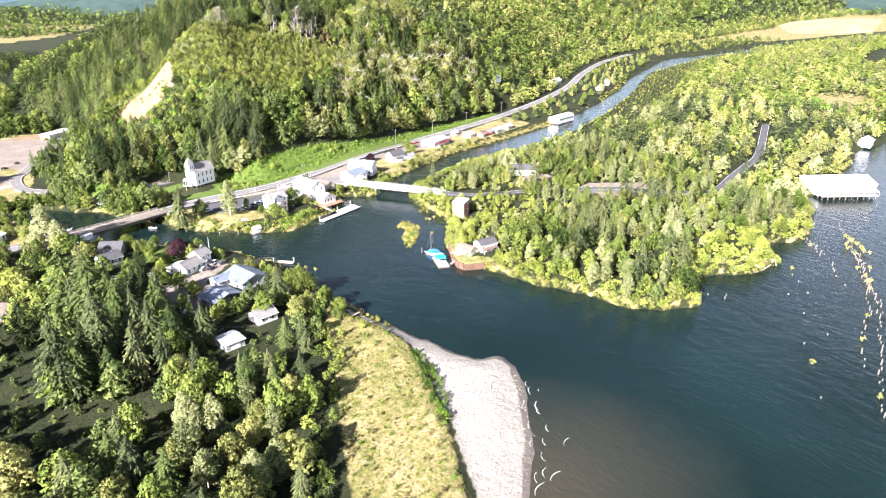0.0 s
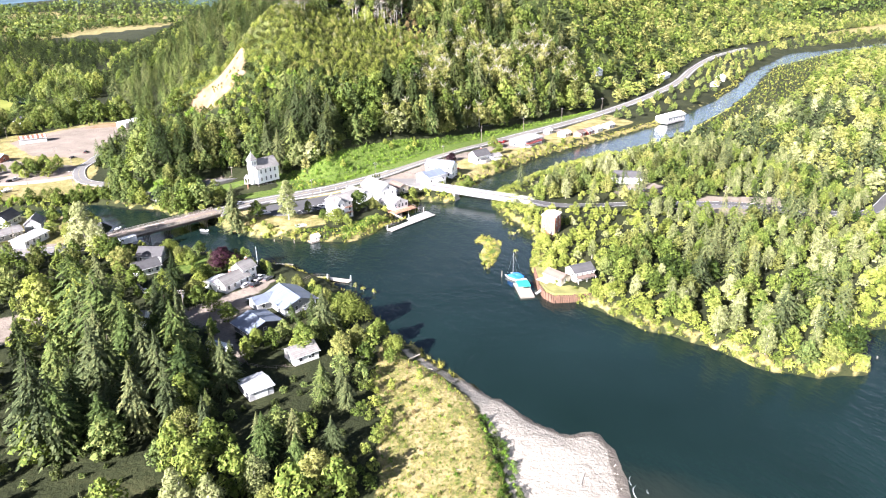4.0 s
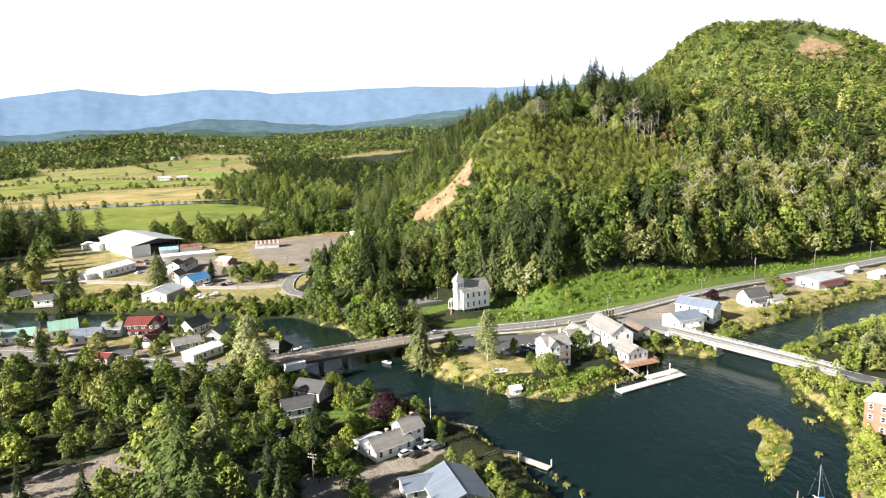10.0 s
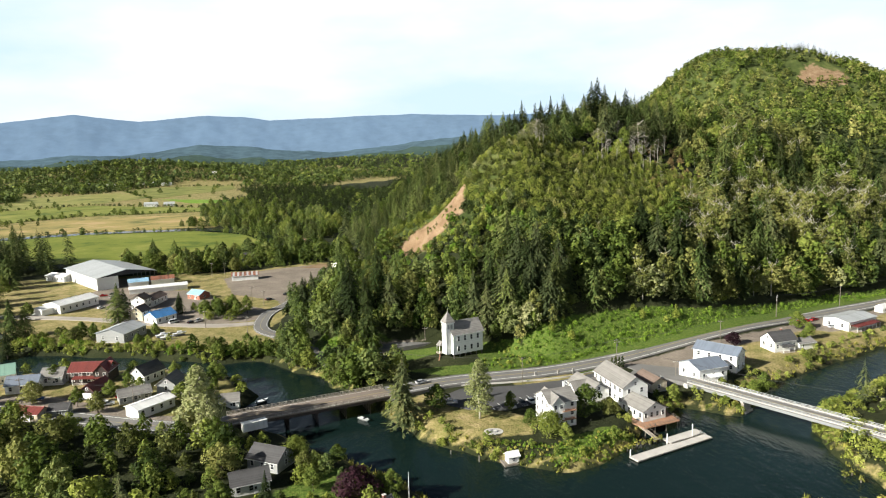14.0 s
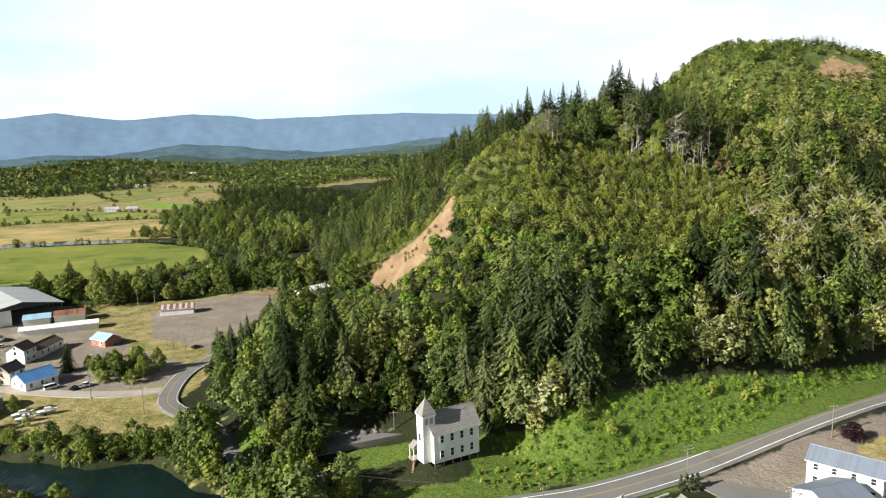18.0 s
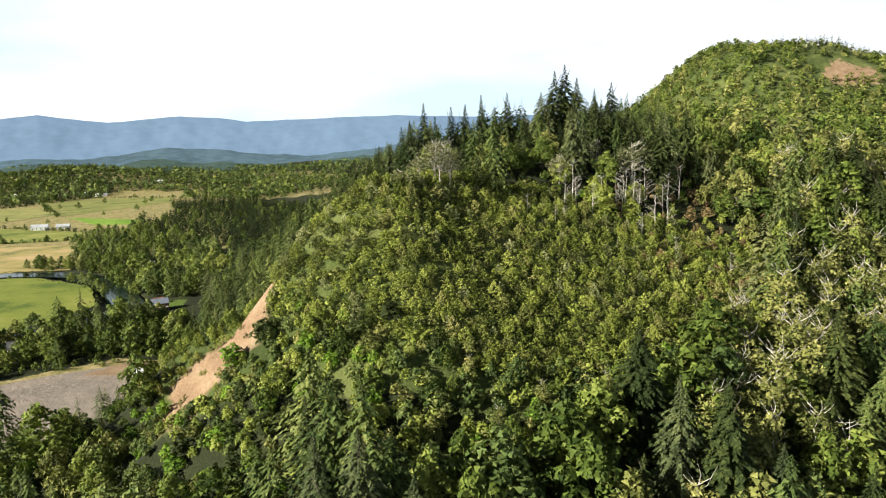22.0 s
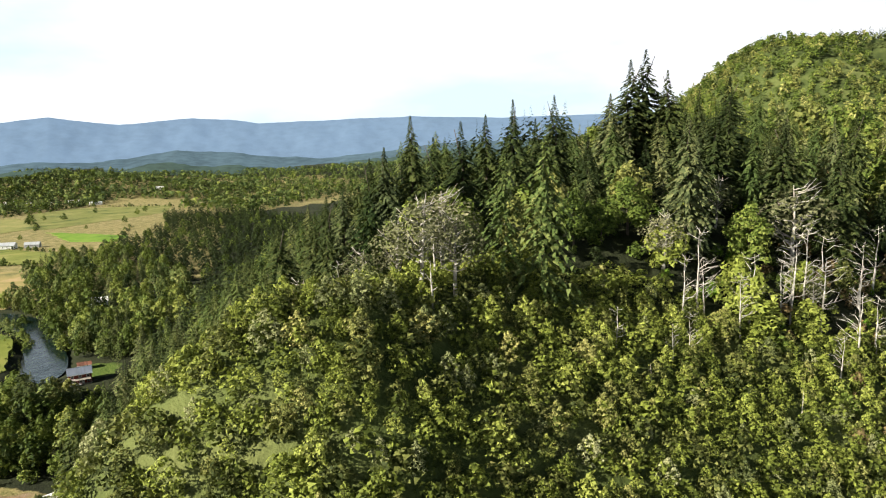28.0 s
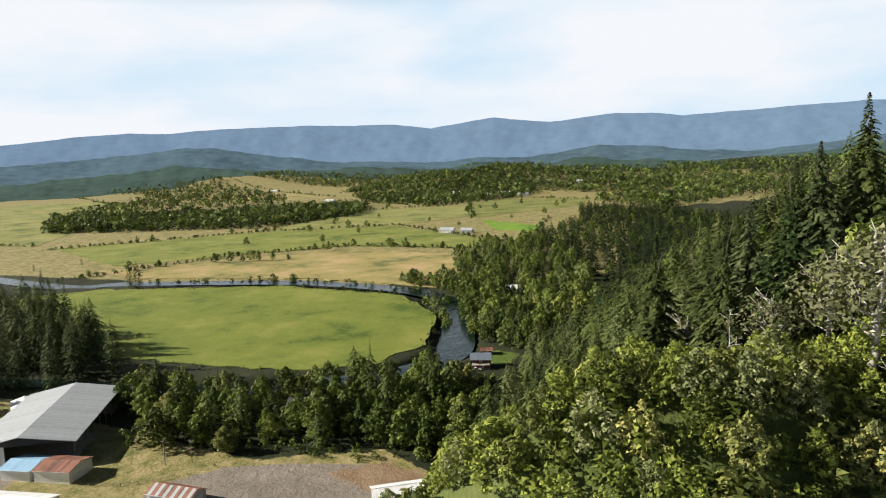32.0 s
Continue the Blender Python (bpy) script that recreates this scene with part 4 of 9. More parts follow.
CURVE = [(-44, 273, 4.4), (-51, 287, 4.4), (-60, 302, 4.3), (-74, 317, 4.2), (-87, 330, 4.1), (-92, 346, 4.0), (-93, 366, 4.0), (-88, 384, 4.0), (-84, 402, 4.0)]
WEST_STREET = [(-91, 346, 3.98), (-112, 342, 3.98), (-140, 346, 3.98), (-175, 358, 3.98), (-215, 368, 3.98), (-300, 380, 3.98)]
SOUTH_ROAD = [(-69, 216, 5.3), (-84, 214, 4.4), (-105, 219, 4.1), (-135, 228, 4.1), (-170, 236, 4.1), (-205, 242, 4.1), (-300, 250, 4.1)]
ISLAND_ROAD = [(129, 191.5, 5.4), (142, 181, 4.6), (160, 171, 5.2), (186, 160, 6.2), (214, 146, 6.8), (240, 122, 6.8), (262, 112, 6.6), (296, 127, 6.6), (327, 142, 6.4), (362, 160, 6.0), (460, 230, 6.0)]


def corridor(line, w):
    p = [Vector(q[:2]) for q in line]
    left, right = [], []
    for i, q in enumerate(p):
        d = (p[min(i + 1, len(p) - 1)] - p[max(i - 1, 0)]).normalized()
        s = Vector((-d.y, d.x)) * w / 2
        left.append(tuple(q + s))
        right.append(tuple(q - s))
    return left + right[::-1]


CLEAR += [corridor(HIGHWAY, 17), corridor(CURVE, 9), corridor(WEST_STREET, 12), corridor(SOUTH_ROAD, 13), corridor(ISLAND_ROAD, 12), LOT_WEST, TOWN_YARD, VERGE, PARK_DRY, SOUTH_STREET,
          CLEARING, DRIVES, ISLAND_LOT, ISLAND_YARD, SPIT, DRY_MEADOW, SLIDE, [(20, 245), (30, 205), (60, 205), (90, 222), (120, 290), (60, 262)],
          [(-24, 284), (0, 264), (24, 276), (20, 292), (-6, 302), (-34, 300)], [(120, 285), (155, 268), (215, 300), (230, 345), (170, 320)]]
ROUNDS += [(-9, 124, 15), (-15, 109, 9), (-20, 148, 11), (-50, 172, 9), (-48, 187, 8), (-54, 127, 7), (118, 153, 9), (98, 104, 11), (192, 202, 12), (342, 88, 24), (-119, 632, 13), (-154, 539, 9), (-59, 211, 6),
           (-234, 462, 42), (-266, 478, 14), (-205, 388, 16), (-180, 433, 24), (-192, 450, 20), (-171, 394, 14), (-150, 325, 17), (-134, 465, 14), (-72, 505, 16), (-212, 320, 9), (-135, 262, 13), (-126, 246, 9),
           (-114, 262, 9), (-110, 240, 9), (-100, 250, 8), (-100, 229, 9), (-75, 235, 6), (-188, 257, 11), (-173, 263, 9), (-138, 225, 7), (-157, 253, 8), (-206, 264, 13), (342, 470, 14), (476, 541, 18)]


# Roads and bridges
def strip(line, w, thick=0.9, lift=0.0):
    """A road slab along a line, with sides that reach into the ground."""
    s = Shape()
    p = [Vector(q) for q in line]
    vs = []
    for i, q in enumerate(p):
        d = p[min(i + 1, len(p) - 1)] - p[max(i - 1, 0)]
        n = Vector((-d.y, d.x, 0)).normalized() * w / 2
        up = Vector((0, 0, lift))
        vs += [q + n + up, q - n + up, q - n + up - Vector((0, 0, thick)), q + n + up - Vector((0, 0, thick))]
    fs = []
    for i in range(len(p) - 1):
        a, b = 4 * i, 4 * i + 4
        fs += [(a, a + 1, b + 1, b), (a + 1, a + 2, b + 2, b + 1), (a + 3, a, b, b + 3), (a + 2, a + 3, b + 3, b + 2)]
    fs += [(0, 3, 2, 1), (len(vs) - 4, len(vs) - 3, len(vs) - 2, len(vs) - 1)]
    return s.add(vs, fs)


def smooth_line(line, step=5.0):
    """The same line with rounded bends."""
    p = [Vector(q) for q in line]
    out = []
    for i in range(len(p) - 1):
        a, b, c, d = p[max(i - 1, 0)], p[i], p[i + 1], p[min(i + 2, len(p) - 1)]
        n = max(2, int((c - b).length / step))
        for k in range(n):
            t = k / n
            out.append(0.5 * ((2 * b) + (c - a) * t + (2 * a - 5 * b + 4 * c - d) * t * t + (3 * b - a - 3 * c + d) * t ** 3))
    return [tuple(q) for q in out] + [tuple(p[-1])]


def offset_line(line, off, lift):
    p = [Vector(q) for q in line]
    out = []
    for i, q in enumerate(p):
        d = p[min(i + 1, len(p) - 1)] - p[max(i - 1, 0)]
        out.append(tuple(q + Vector((-d.y, d.x, 0)).normalized() * off + Vector((0, 0, lift))))
    return out


def road(name, line, w, mat, label, lines=(), lift=0.1):
    q = smooth_line(line)
    q = [(x, y, max(z, ground_at(x, y) + 0.02)) for x, y, z in q]
    ob = lone(name, strip(q, w, 1.4, lift), mat, label, "road", "", "structure")
    for off, col, dash, wid in lines:
        ol = smooth_line(offset_line(q, off, lift + 0.012), 3.0)
        s = Shape()
        if dash:
            for i in range(0, len(ol) - 1, 3):
                s.add(strip(ol[i:i + 2], wid, 0.02).v, strip(ol[i:i + 2], wid, 0.02).f)
        else:
            s = strip(ol, wid, 0.02)
        part("road_line", s, col, ob)
    return ob


road("road_highway", HIGHWAY, 10.6, ASPHALT, "grey two-lane asphalt highway with white edge lines at the hill's foot",
     ((3.6, LINE, False, 0.3), (-3.6, LINE, False, 0.3), (0.15, YELLOWLINE, False, 0.16), (-0.15, YELLOWLINE, False, 0.16)))
road("road_curve", CURVE, 7.0, ASPHALT, "narrow grey asphalt road curving round the hill", ((0.0, YELLOWLINE, False, 0.16), (3.1, LINE, False, 0.14), (-3.1, LINE, False, 0.14)), 0.06)
road("road_west", WEST_STREET, 6.0, GRAVEL, "worn grey street through the waterside yards", (), 0.03)
road("road_south", SOUTH_ROAD, 8.6, ASPHALT, "grey asphalt road past the waterfront houses", ((3.4, LINE, False, 0.2), (-3.4, LINE, False, 0.2), (0.0, YELLOWLINE, False, 0.2)))
road("road_island", ISLAND_ROAD, 6.0, NEWASPHALT, "dark asphalt lane across the wooded island", ((2.6, LINE, False, 0.14), (-2.6, LINE, False, 0.14)), 0.08)
lone("pavement_parking", Shape().slab([(6, 243), (-4, 232), (8, 224), (21, 222), (34, 229), (50, 240), (66, 246), (62, 259), (44, 249.5), (26, 245)], 2.4, 3.98), NEWASPHALT,
     "dark asphalt parking place with white bay lines", "pavement", "", "structure")
lone("pavement_store", Shape().slab([(66, 247), (70, 243), (82, 240), (90, 246), (100, 268), (124, 292), (104, 285), (82, 274)], 2.4, 4.0), ASPHALT,
     "grey asphalt apron before the waterside store", "pavement", "", "structure")
lone("pavement_church", Shape().slab([(-30, 287), (-16, 292), (-4, 297), (-9, 301), (-22, 299), (-36, 293)], 2.0, 5.6), ASPHALT, "grey asphalt turning place beside the old hall", "pavement", "", "structure")
bays = lone("kerb", strip(smooth_line([(4, 246.5, 4.15), (26, 249, 4.15), (46, 253, 4.15), (62, 260.5, 4.15)]), 0.35, 0.6), CONCRETE, "pale concrete kerb along the parking place", "kerb", "", "structure")
for i in range(9):
    part("bay_line", strip([(17 + i * 2.7, 222.3 + i * 1.6, 3.99), (15.5 + i * 2.7, 227 + i * 1.6, 3.99)], 0.14, 0.02, 0.012), LINE, bays)


def bridge(name, label, a, b, w, rail_mat, piers, timber):
    """A beam bridge from a to b, with deck, girders, kerbs, posts and rails."""
    a, b = Vector(a), Vector(b)
    d = b - a
    ln, rz = Vector((d.x, d.y)).length, math.atan2(d.y, d.x)
    top = thing(name, label, "bridge", a.x, a.y, 0, rz)
    za, zb = a.z, b.z

    def zz(x):
        return za + (zb - za) * x / ln
    part("deck", Shape().add([(0, -w / 2, za - 0.35), (ln, -w / 2, zb - 0.35), (ln, w / 2, zb - 0.35), (0, w / 2, za - 0.35), (0, -w / 2, za), (ln, -w / 2, zb), (ln, w / 2, zb), (0, w / 2, za)],
                             [(3, 2, 1, 0), (4, 5, 6, 7), (0, 1, 5, 4), (1, 2, 6, 5), (2, 3, 7, 6), (3, 0, 4, 7)]), plain("worn brown deck", (0.2, 0.165, 0.135), 0.92, 0, 0.2, 0.6, 0.3, 20) if timber else ASPHALT, top, "worn asphalt deck")
    for y in (-w / 2 + 0.35, 0, w / 2 - 0.35):
        part("girder", Shape().add([(0, y - 0.18, za - 1.35), (ln, y - 0.18, zb - 1.35), (ln, y + 0.18, zb - 1.35), (0, y + 0.18, za - 1.35),
                                    (0, y - 0.18, za - 0.35), (ln, y - 0.18, zb - 0.35), (ln, y + 0.18, zb - 0.35), (0, y + 0.18, za - 0.35)],
                                   [(3, 2, 1, 0), (4, 5, 6, 7), (0, 1, 5, 4), (1, 2, 6, 5), (2, 3, 7, 6), (3, 0, 4, 7)]), DARKWOOD if timber else STEEL, top)
    for side in (-1, 1):
        y = side * (w / 2 - 0.2)
        part("kerb", Shape().add([(0, y - 0.2, za), (ln, y - 0.2, zb), (ln, y + 0.2, zb), (0, y + 0.2, za), (0, y - 0.2, za + 0.25), (ln, y - 0.2, zb + 0.25), (ln, y + 0.2, zb + 0.25), (0, y + 0.2, za + 0.25)],
                                 [(3, 2, 1, 0), (4, 5, 6, 7), (0, 1, 5, 4), (1, 2, 6, 5), (2, 3, 7, 6), (3, 0, 4, 7)]), rail_mat if timber else CONCRETE, top)
        n = int(ln / 2.4)
        for i in range(n + 1):
            x = ln * i / n
            part("post", Shape().box(x, y, zz(x) + 0.2, 0.2, 0.2, 0.95), rail_mat, top)
        for h in (0.6, 1.05):
            part("rail", Shape().rod((0, y, za + h), (ln, y, zb + h), 0.09, 0.09, 5), rail_mat, top)
        part("centre_line", strip([(0, side * 0.14, za + 0.012), (ln, side * 0.14, zb + 0.012)], 0.12, 0.01), YELLOWLINE, top)
        part("edge_line", strip([(0, side * (w / 2 - 1.0), za + 0.012), (ln, side * (w / 2 - 1.0), zb + 0.012)], 0.14, 0.01), LINE, top)
    for t in piers:
        x = ln * t
        pier = part("pier", Shape().box(x, 0, zz(x) - 1.85, 1.0, w * 0.9, 0.5), DARKWOOD if timber else CONCRETE, top)
        if timber:
            for y in np.linspace(-w * 0.4, w * 0.4, 5):
                part("support_column", Shape().rod((x, y, -2.5), (x, y, zz(x) - 1.8), 0.2, 0.18, 7), DARKWOOD, pier)
            part("brace", Shape().rod((x, -w * 0.4, 0.6), (x, w * 0.4, zz(x) - 2.0), 0.1, 0.1, 4), DARKWOOD, pier)
        else:
            part("column", Shape().box(x, 0, -2.5, 1.3, w * 0.7, zz(x) + 0.65, 0, 0.85), CONCRETE, pier)
            part("footing", Shape().box(x, 0, -2.5, 3.0, w * 0.8, 3.2, 0, 0.9), CONCRETE, pier)
    for x in (-0.4, ln + 0.4):
        part("abutment", Shape().box(x, 0, -2.0, 1.6, w + 0.6, zz(min(max(x, 0), ln)) + 1.6), CONCRETE, top)
    return top


bridge("road_bridge", "old timber and concrete road bridge over the river", (-69, 216, 5.5), (-20, 238, 5.5), 9.6, TIMBER, (0.17, 0.34, 0.52, 0.70, 0.86), True)
bridge("steel_bridge", "pale steel girder bridge with white railings to the island", (89, 241, 5.6), (129, 191.5, 5.6), 6.8, STEEL, (0.31,), False)
road("road_bridge_approach", [(74, 264, 4.05), (80, 254, 4.3), (89, 241, 5.5)], 6.6, ASPHALT, "asphalt approach to the steel bridge", (), 0.05)


# Woods
random.seed(5)
rgw = np.random.default_rng(9)
LO_FIR = [conifer(s, 44, 0.23, 0.5, 0.05, 5, 0.7, 0.5, 0.6) for s in (41, 42, 43)]
LO_LEAF = [broadleaf(s, 340, 0.062, 12, 0.13, 0.36, lump=0.85) for s in (44, 45, 46)]
FAR_FIR = [conifer(s, 18, 0.24, 0.45, 0.05, 4, 0.7, 0.4, 0.85) for s in (47, 48)]
FAR_LEAF = [broadleaf(s, 84, 0.115, 10, 0.08, 0.42, lump=0.8) for s in (49, 50)]
LO_BUSH = [broadleaf(s, 180, 0.115, 9, 0.03, 0.5) for s in (54, 55, 56)]
MID_BUSH = [broadleaf(s, 520, 0.054, 16, 0.02, 0.52, lump=0.65) for s in (51, 52, 53)]

CREST = [(16, 436), (34, 430), (60, 430), (92, 440), (112, 428), (140, 436), (170, 470), (176, 540), (120, 560), (60, 530), (24, 480)]
BRUSH_TOP = [(-6, 398), (12, 376), (40, 360), (80, 356), (112, 372), (150, 396), (176, 440), (140, 436), (112, 428), (92, 436), (60, 426), (36, 428), (20, 438), (14, 428), (4, 414)]
FACE = [(-46, 277), (-18, 296), (14, 294), (40, 292), (66, 301), (100, 312), (121, 319), (148, 333), (193, 358), (244, 380), (300, 407), (320, 520), (200, 500), (150, 396), (112, 372), (80, 356), (40, 360), (12, 376), (-8, 396),
        (-22, 392), (-34, 405), (-62, 430), (-76, 396), (-84, 365), (-74, 336), (-60, 305)]
NORTH_FLANK = [(-62, 536), (-50, 490), (-20, 470), (14, 445), (24, 480), (60, 530), (120, 560), (170, 640), (120, 800), (-20, 860), (-112, 800), (-100, 700), (-88, 620)]

for k, x, y, h in (("spruce", -13, 219, 24), ("alder", -2.2, 224, 10), ("poplar", 11.6, 216.5, 21), ("alder", 45.5, 215.5, 12), ("purple", -22.6, 166, 10), ("willow", 13.4, 101.5, 12), ("alder", -17.3, 97, 7), ("spruce", 4.4, 96.5, 17),
                   ("spruce", -38, 101, 23), ("fir", -42, 108, 21), ("spruce", -45, 118, 20), ("fir", -30, 84, 16), ("poplar", -75, 208, 24), ("maple", -80, 212, 9), ("willow", 32, 203, 8), ("alder", 36, 199, 6), ("fir", 2, 103, 13),
                   ("alder", 20, 88, 8), ("maple", 12, 84, 9), ("alder", 9, 112, 6), ("alder", 14, 118, 5), ("alder", -34, 172, 8), ("maple", -38, 182, 7), ("alder", -40, 162, 6), ("willow", -42, 190, 8), ("alder", -30, 188, 6),
                   ("alder", 79, 231, 7), ("alder", 110, 240, 8), ("alder", 117, 246, 9), ("purple", 122, 284, 6), ("alder", 160, 306, 9), ("alder", 158, 292, 8), ("maple", 146, 268, 5), ("alder", 150, 282, 7),
                   ("fir", -170, 365, 17), ("fir", -143, 370, 11), ("alder", -121, 365, 11), ("alder", -112, 366, 12), ("alder", -116, 358, 8), ("fir", -197, 307, 18), ("alder", -206, 304, 8), ("fir", -163, 229, 14), ("maple", -246, 366, 15),
                   ("alder", -117, 252, 7), ("alder", -112, 250, 6), ("alder", -94, 258, 8), ("alder", -88, 262, 8), ("alder", -121, 260, 6), ("alder", -83, 240, 6), ("fir", -256, 372, 20), ("fir", -240, 352, 18), ("alder", -165, 322, 9),
                   ("maple", -172, 318, 8), ("alder", -140, 312, 6), ("hemlock", -40, 94, 22), ("alder", -4, 88, 11), ("maple", 6, 80, 10), ("alder", -24, 118, 8), ("alder", -28, 128, 9), ("maple", -34, 142, 8), ("fir", -40, 150, 17), ("alder", -30, 156, 8), ("maple", 2, 134, 7), ("alder", 8, 124, 6), ("alder", -12, 160, 6), ("maple", -60, 180, 11), ("alder", -66, 196, 12), ("poplar", -70, 200, 18), ("alder", -54, 160, 10), ("arbor", -3, 112, 4), ("arbor", -1, 110, 4), ("alder", 22, 223, 7), ("alder", 38, 212, 8), ("maple", 53, 216, 7), ("alder", 27, 210, 6), ("alder", -14, 226, 8), ("spruce", -48, 84, 24), ("hemlock", -52, 92, 25), ("spruce", -44, 76, 22), ("fir", -56, 80, 23), ("spruce", -60, 96, 24), ("hemlock", -38, 72, 20), ("spruce", -50, 64, 21), ("fir", -64, 70, 22), ("spruce", -42, 62, 18), ("hemlock", -70, 86, 20), ("spruce", -28, 74, 17), ("fir", -58, 108, 22), ("spruce", -66, 116, 20), ("arbor", 65.4, 261.6, 5), ("arbor", 66.8, 261.8, 5.4), ("arbor", 68.2, 261.6, 5.2), ("arbor", 69.6, 261.8, 5.4)):
    plant(k, x, y, h)

for x, y, top_z, k in ((114, 504, 136, "fir"), (109, 500, 133, "fir"), (130, 488, 127, "fir"), (54, 452, 118, "fir"), (49, 449, 112, "spruce"), (88, 492, 124, "fir"), (76, 474, 122, "fir"), (70, 478, 119, "fir"), (46, 450, 110, "fir"),
                       (64, 462, 117, "fir"), (30, 440, 99, "fir"), (38, 446, 103, "fir"), (106, 446, 117, "spruce"), (84, 442, 104, "alder"), (96, 450, 106, "alder"), (146, 470, 116, "spruce"), (140, 456, 112, "fir"), (26, 448, 90, "fir"),
                       (42, 441, 104, "spruce"), (50, 444, 99, "alder"), (120, 470, 118, "fir"), (124, 492, 125, "fir"), (102, 492, 124, "spruce"), (118, 498, 130, "fir"), (34, 452, 98, "fir"), (60, 458, 105, "alder"), (160, 486, 118, "fir"),
                       (92, 470, 113, "fir"), (112, 458, 113, "spruce"), (132, 464, 115, "fir"), (126, 478, 120, "fir"), (58, 468, 114, "fir"), (82, 482, 118, "fir"), (150, 500, 118, "spruce"), (56, 446, 103, "alder"), (62, 450, 105, "alder"), (48, 454, 99, "lichen"), (66, 452, 99, "alder"), (52, 460, 110, "fir"), (44, 458, 104, "fir"), (40, 452, 91, "lichen"), (32, 446, 87, "lichen"), (72, 444, 97, "lichen"), (73, 446, 107, "spruce"), (90, 446, 101, "alder"), (100, 440, 99, "lichen"), (118, 446, 101, "alder"), (128, 450, 103, "lichen")):
    h = max(9, top_z - ground_at(x, y))
    plant(k, x, y, h)

# town trees
TOWN_TREES = [("hemlock", -168, 354, 21), ("hemlock", -207, 327, 20), ("hemlock", -203, 331, 15), ("alder", -126, 362, 10), ("alder", -118, 361, 11), ("alder", -108, 360, 9), ("alder", -105, 367, 11), ("maple", -116, 370, 10),
              ("shrub", -110, 354, 6), ("shrub", -122, 356, 6), ("hemlock", -143, 372, 12), ("alder", -136, 374, 6), ("alder", -130, 378, 6), ("maple", -236, 348, 13), ("alder", -246, 362, 14), ("hemlock", -250, 350, 18), ("alder", -218, 332, 8),
              ("shrub", -186, 330, 5), ("shrub", -180, 326, 5), ("shrub", -192, 326, 4), ("alder", -172, 325, 9), ("alder", -138, 327, 7), ("alder", -240, 330, 12), ("alder", -226, 372, 9), ("hemlock", -262, 396, 22), ("hemlock", -270, 410, 20),
              ("alder", -276, 430, 14), ("hemlock", -284, 450, 24), ("hemlock", -296, 462, 26), ("alder", -232, 505, 13), ("alder", -214, 505, 15), ("maple", -196, 505, 14), ("alder", -180, 500, 13), ("alder", -164, 500, 12), ("maple", -150, 498, 11),
              ("hemlock", -214, 512, 24), ("alder", -120, 244, 7), ("alder", -128, 236, 8), ("maple", -146, 240, 9), ("alder", -164, 246, 8), ("alder", -92, 238, 8), ("alder", -86, 250, 9), ("alder", -104, 262, 7), ("alder", -150, 262, 8),
              ("alder", -180, 246, 9), ("hemlock", -166, 236, 14), ("willow", -84, 232, 7), ("shrub", -78, 256, 4), ("shrub", -74, 248, 4), ("maple", -196, 250, 10), ("alder", -220, 262, 12), ("maple", -118, 230, 8)]
for k, x, y, h in TOWN_TREES:
    plant(k, x, y, h)
# the near wood on the south shore
SOUTH_WOOD = [(-215, 196), (-200, 216), (-140, 222), (-104, 212), (-82, 206), (-62, 200), (-60, 165), (-62, 135), (-45, 112), (-34, 88), (-14, 78), (4, 66), (0, 40), (-10, 6),
              (-22, -40), (-60, -90), (-120, -110), (-220, -20), (-260, 80)]
GAPS = ((-88, 66, 13), (-80, 98, 8), (-66, 52, 9), (-14, 68, 11), (-104, 112, 10), (-44, 76, 6), (-24, 62, 7), (-120, 90, 10), (-52, 20, 8), (-74, 28, 10), (-55, 42, 9), (-73, 40, 11), (-82, 82, 12), (-48, 72, 8), (2, 30, 10), (-90, 130, 8), (-100, 84, 10), (-96, 116, 12), (-110, 102, 11))          # shady openings in the wood
for x, y in scatter(SOUTH_WOOD, 8.4, 10, 0.6):
    m = random.random()
    if any(math.hypot(x - a, y - b) < r for a, b, r in GAPS):
        if m < 0.12:
            plant(random.choice(("alder", "spruce", "shrub")), x, y, random.uniform(4, 9))
    elif y > 190:
        plant(random.choice(("maple", "alder", "maple")), x, y, random.uniform(7, 12))
    elif y > 140:
        plant(random.choice(("maple", "alder", "shrub", "alder")), x, y, random.uniform(5, 10) if m < 0.85 else random.uniform(10, 15))
    elif -94 < x < -36 and 62 < y < 130:
        if m < 0.5:
            plant(random.choice(("spruce", "fir", "spruce", "hemlock")), x, y, random.choice((14, 22, 29)) + random.uniform(-3, 3))
        else:
            plant("alder", x, y, random.uniform(9, 16))
    elif -44 < x < -10 and y < 30 and m < 0.4:
        plant("poplar", x, y, random.uniform(11, 16))
    elif x > -62 and y < 62:
        plant(random.choice(("alder", "hemlock", "maple", "alder", "spruce")), x, y, random.uniform(8, 16))
    elif x > -40:
        plant(random.choice(("spruce", "alder", "fir", "alder")), x, y, random.uniform(9, 19))
    else:
        plant("alder" if m < 0.5 else "maple" if m < 0.72 else "hemlock" if m < 0.9 else "spruce", x, y, random.uniform(9, 17))
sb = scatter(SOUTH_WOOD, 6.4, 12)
# near-black fern colour stands in for the shade between the trees
merged("south_undergrowth", "green undergrowth in the wood above the beach", "undergrowth", LO_BUSH, sb, rgw.uniform(1.4, 3.6, len(sb)), (SHADE_FERN, SHADE_FERN, HEMLOCK), 8)



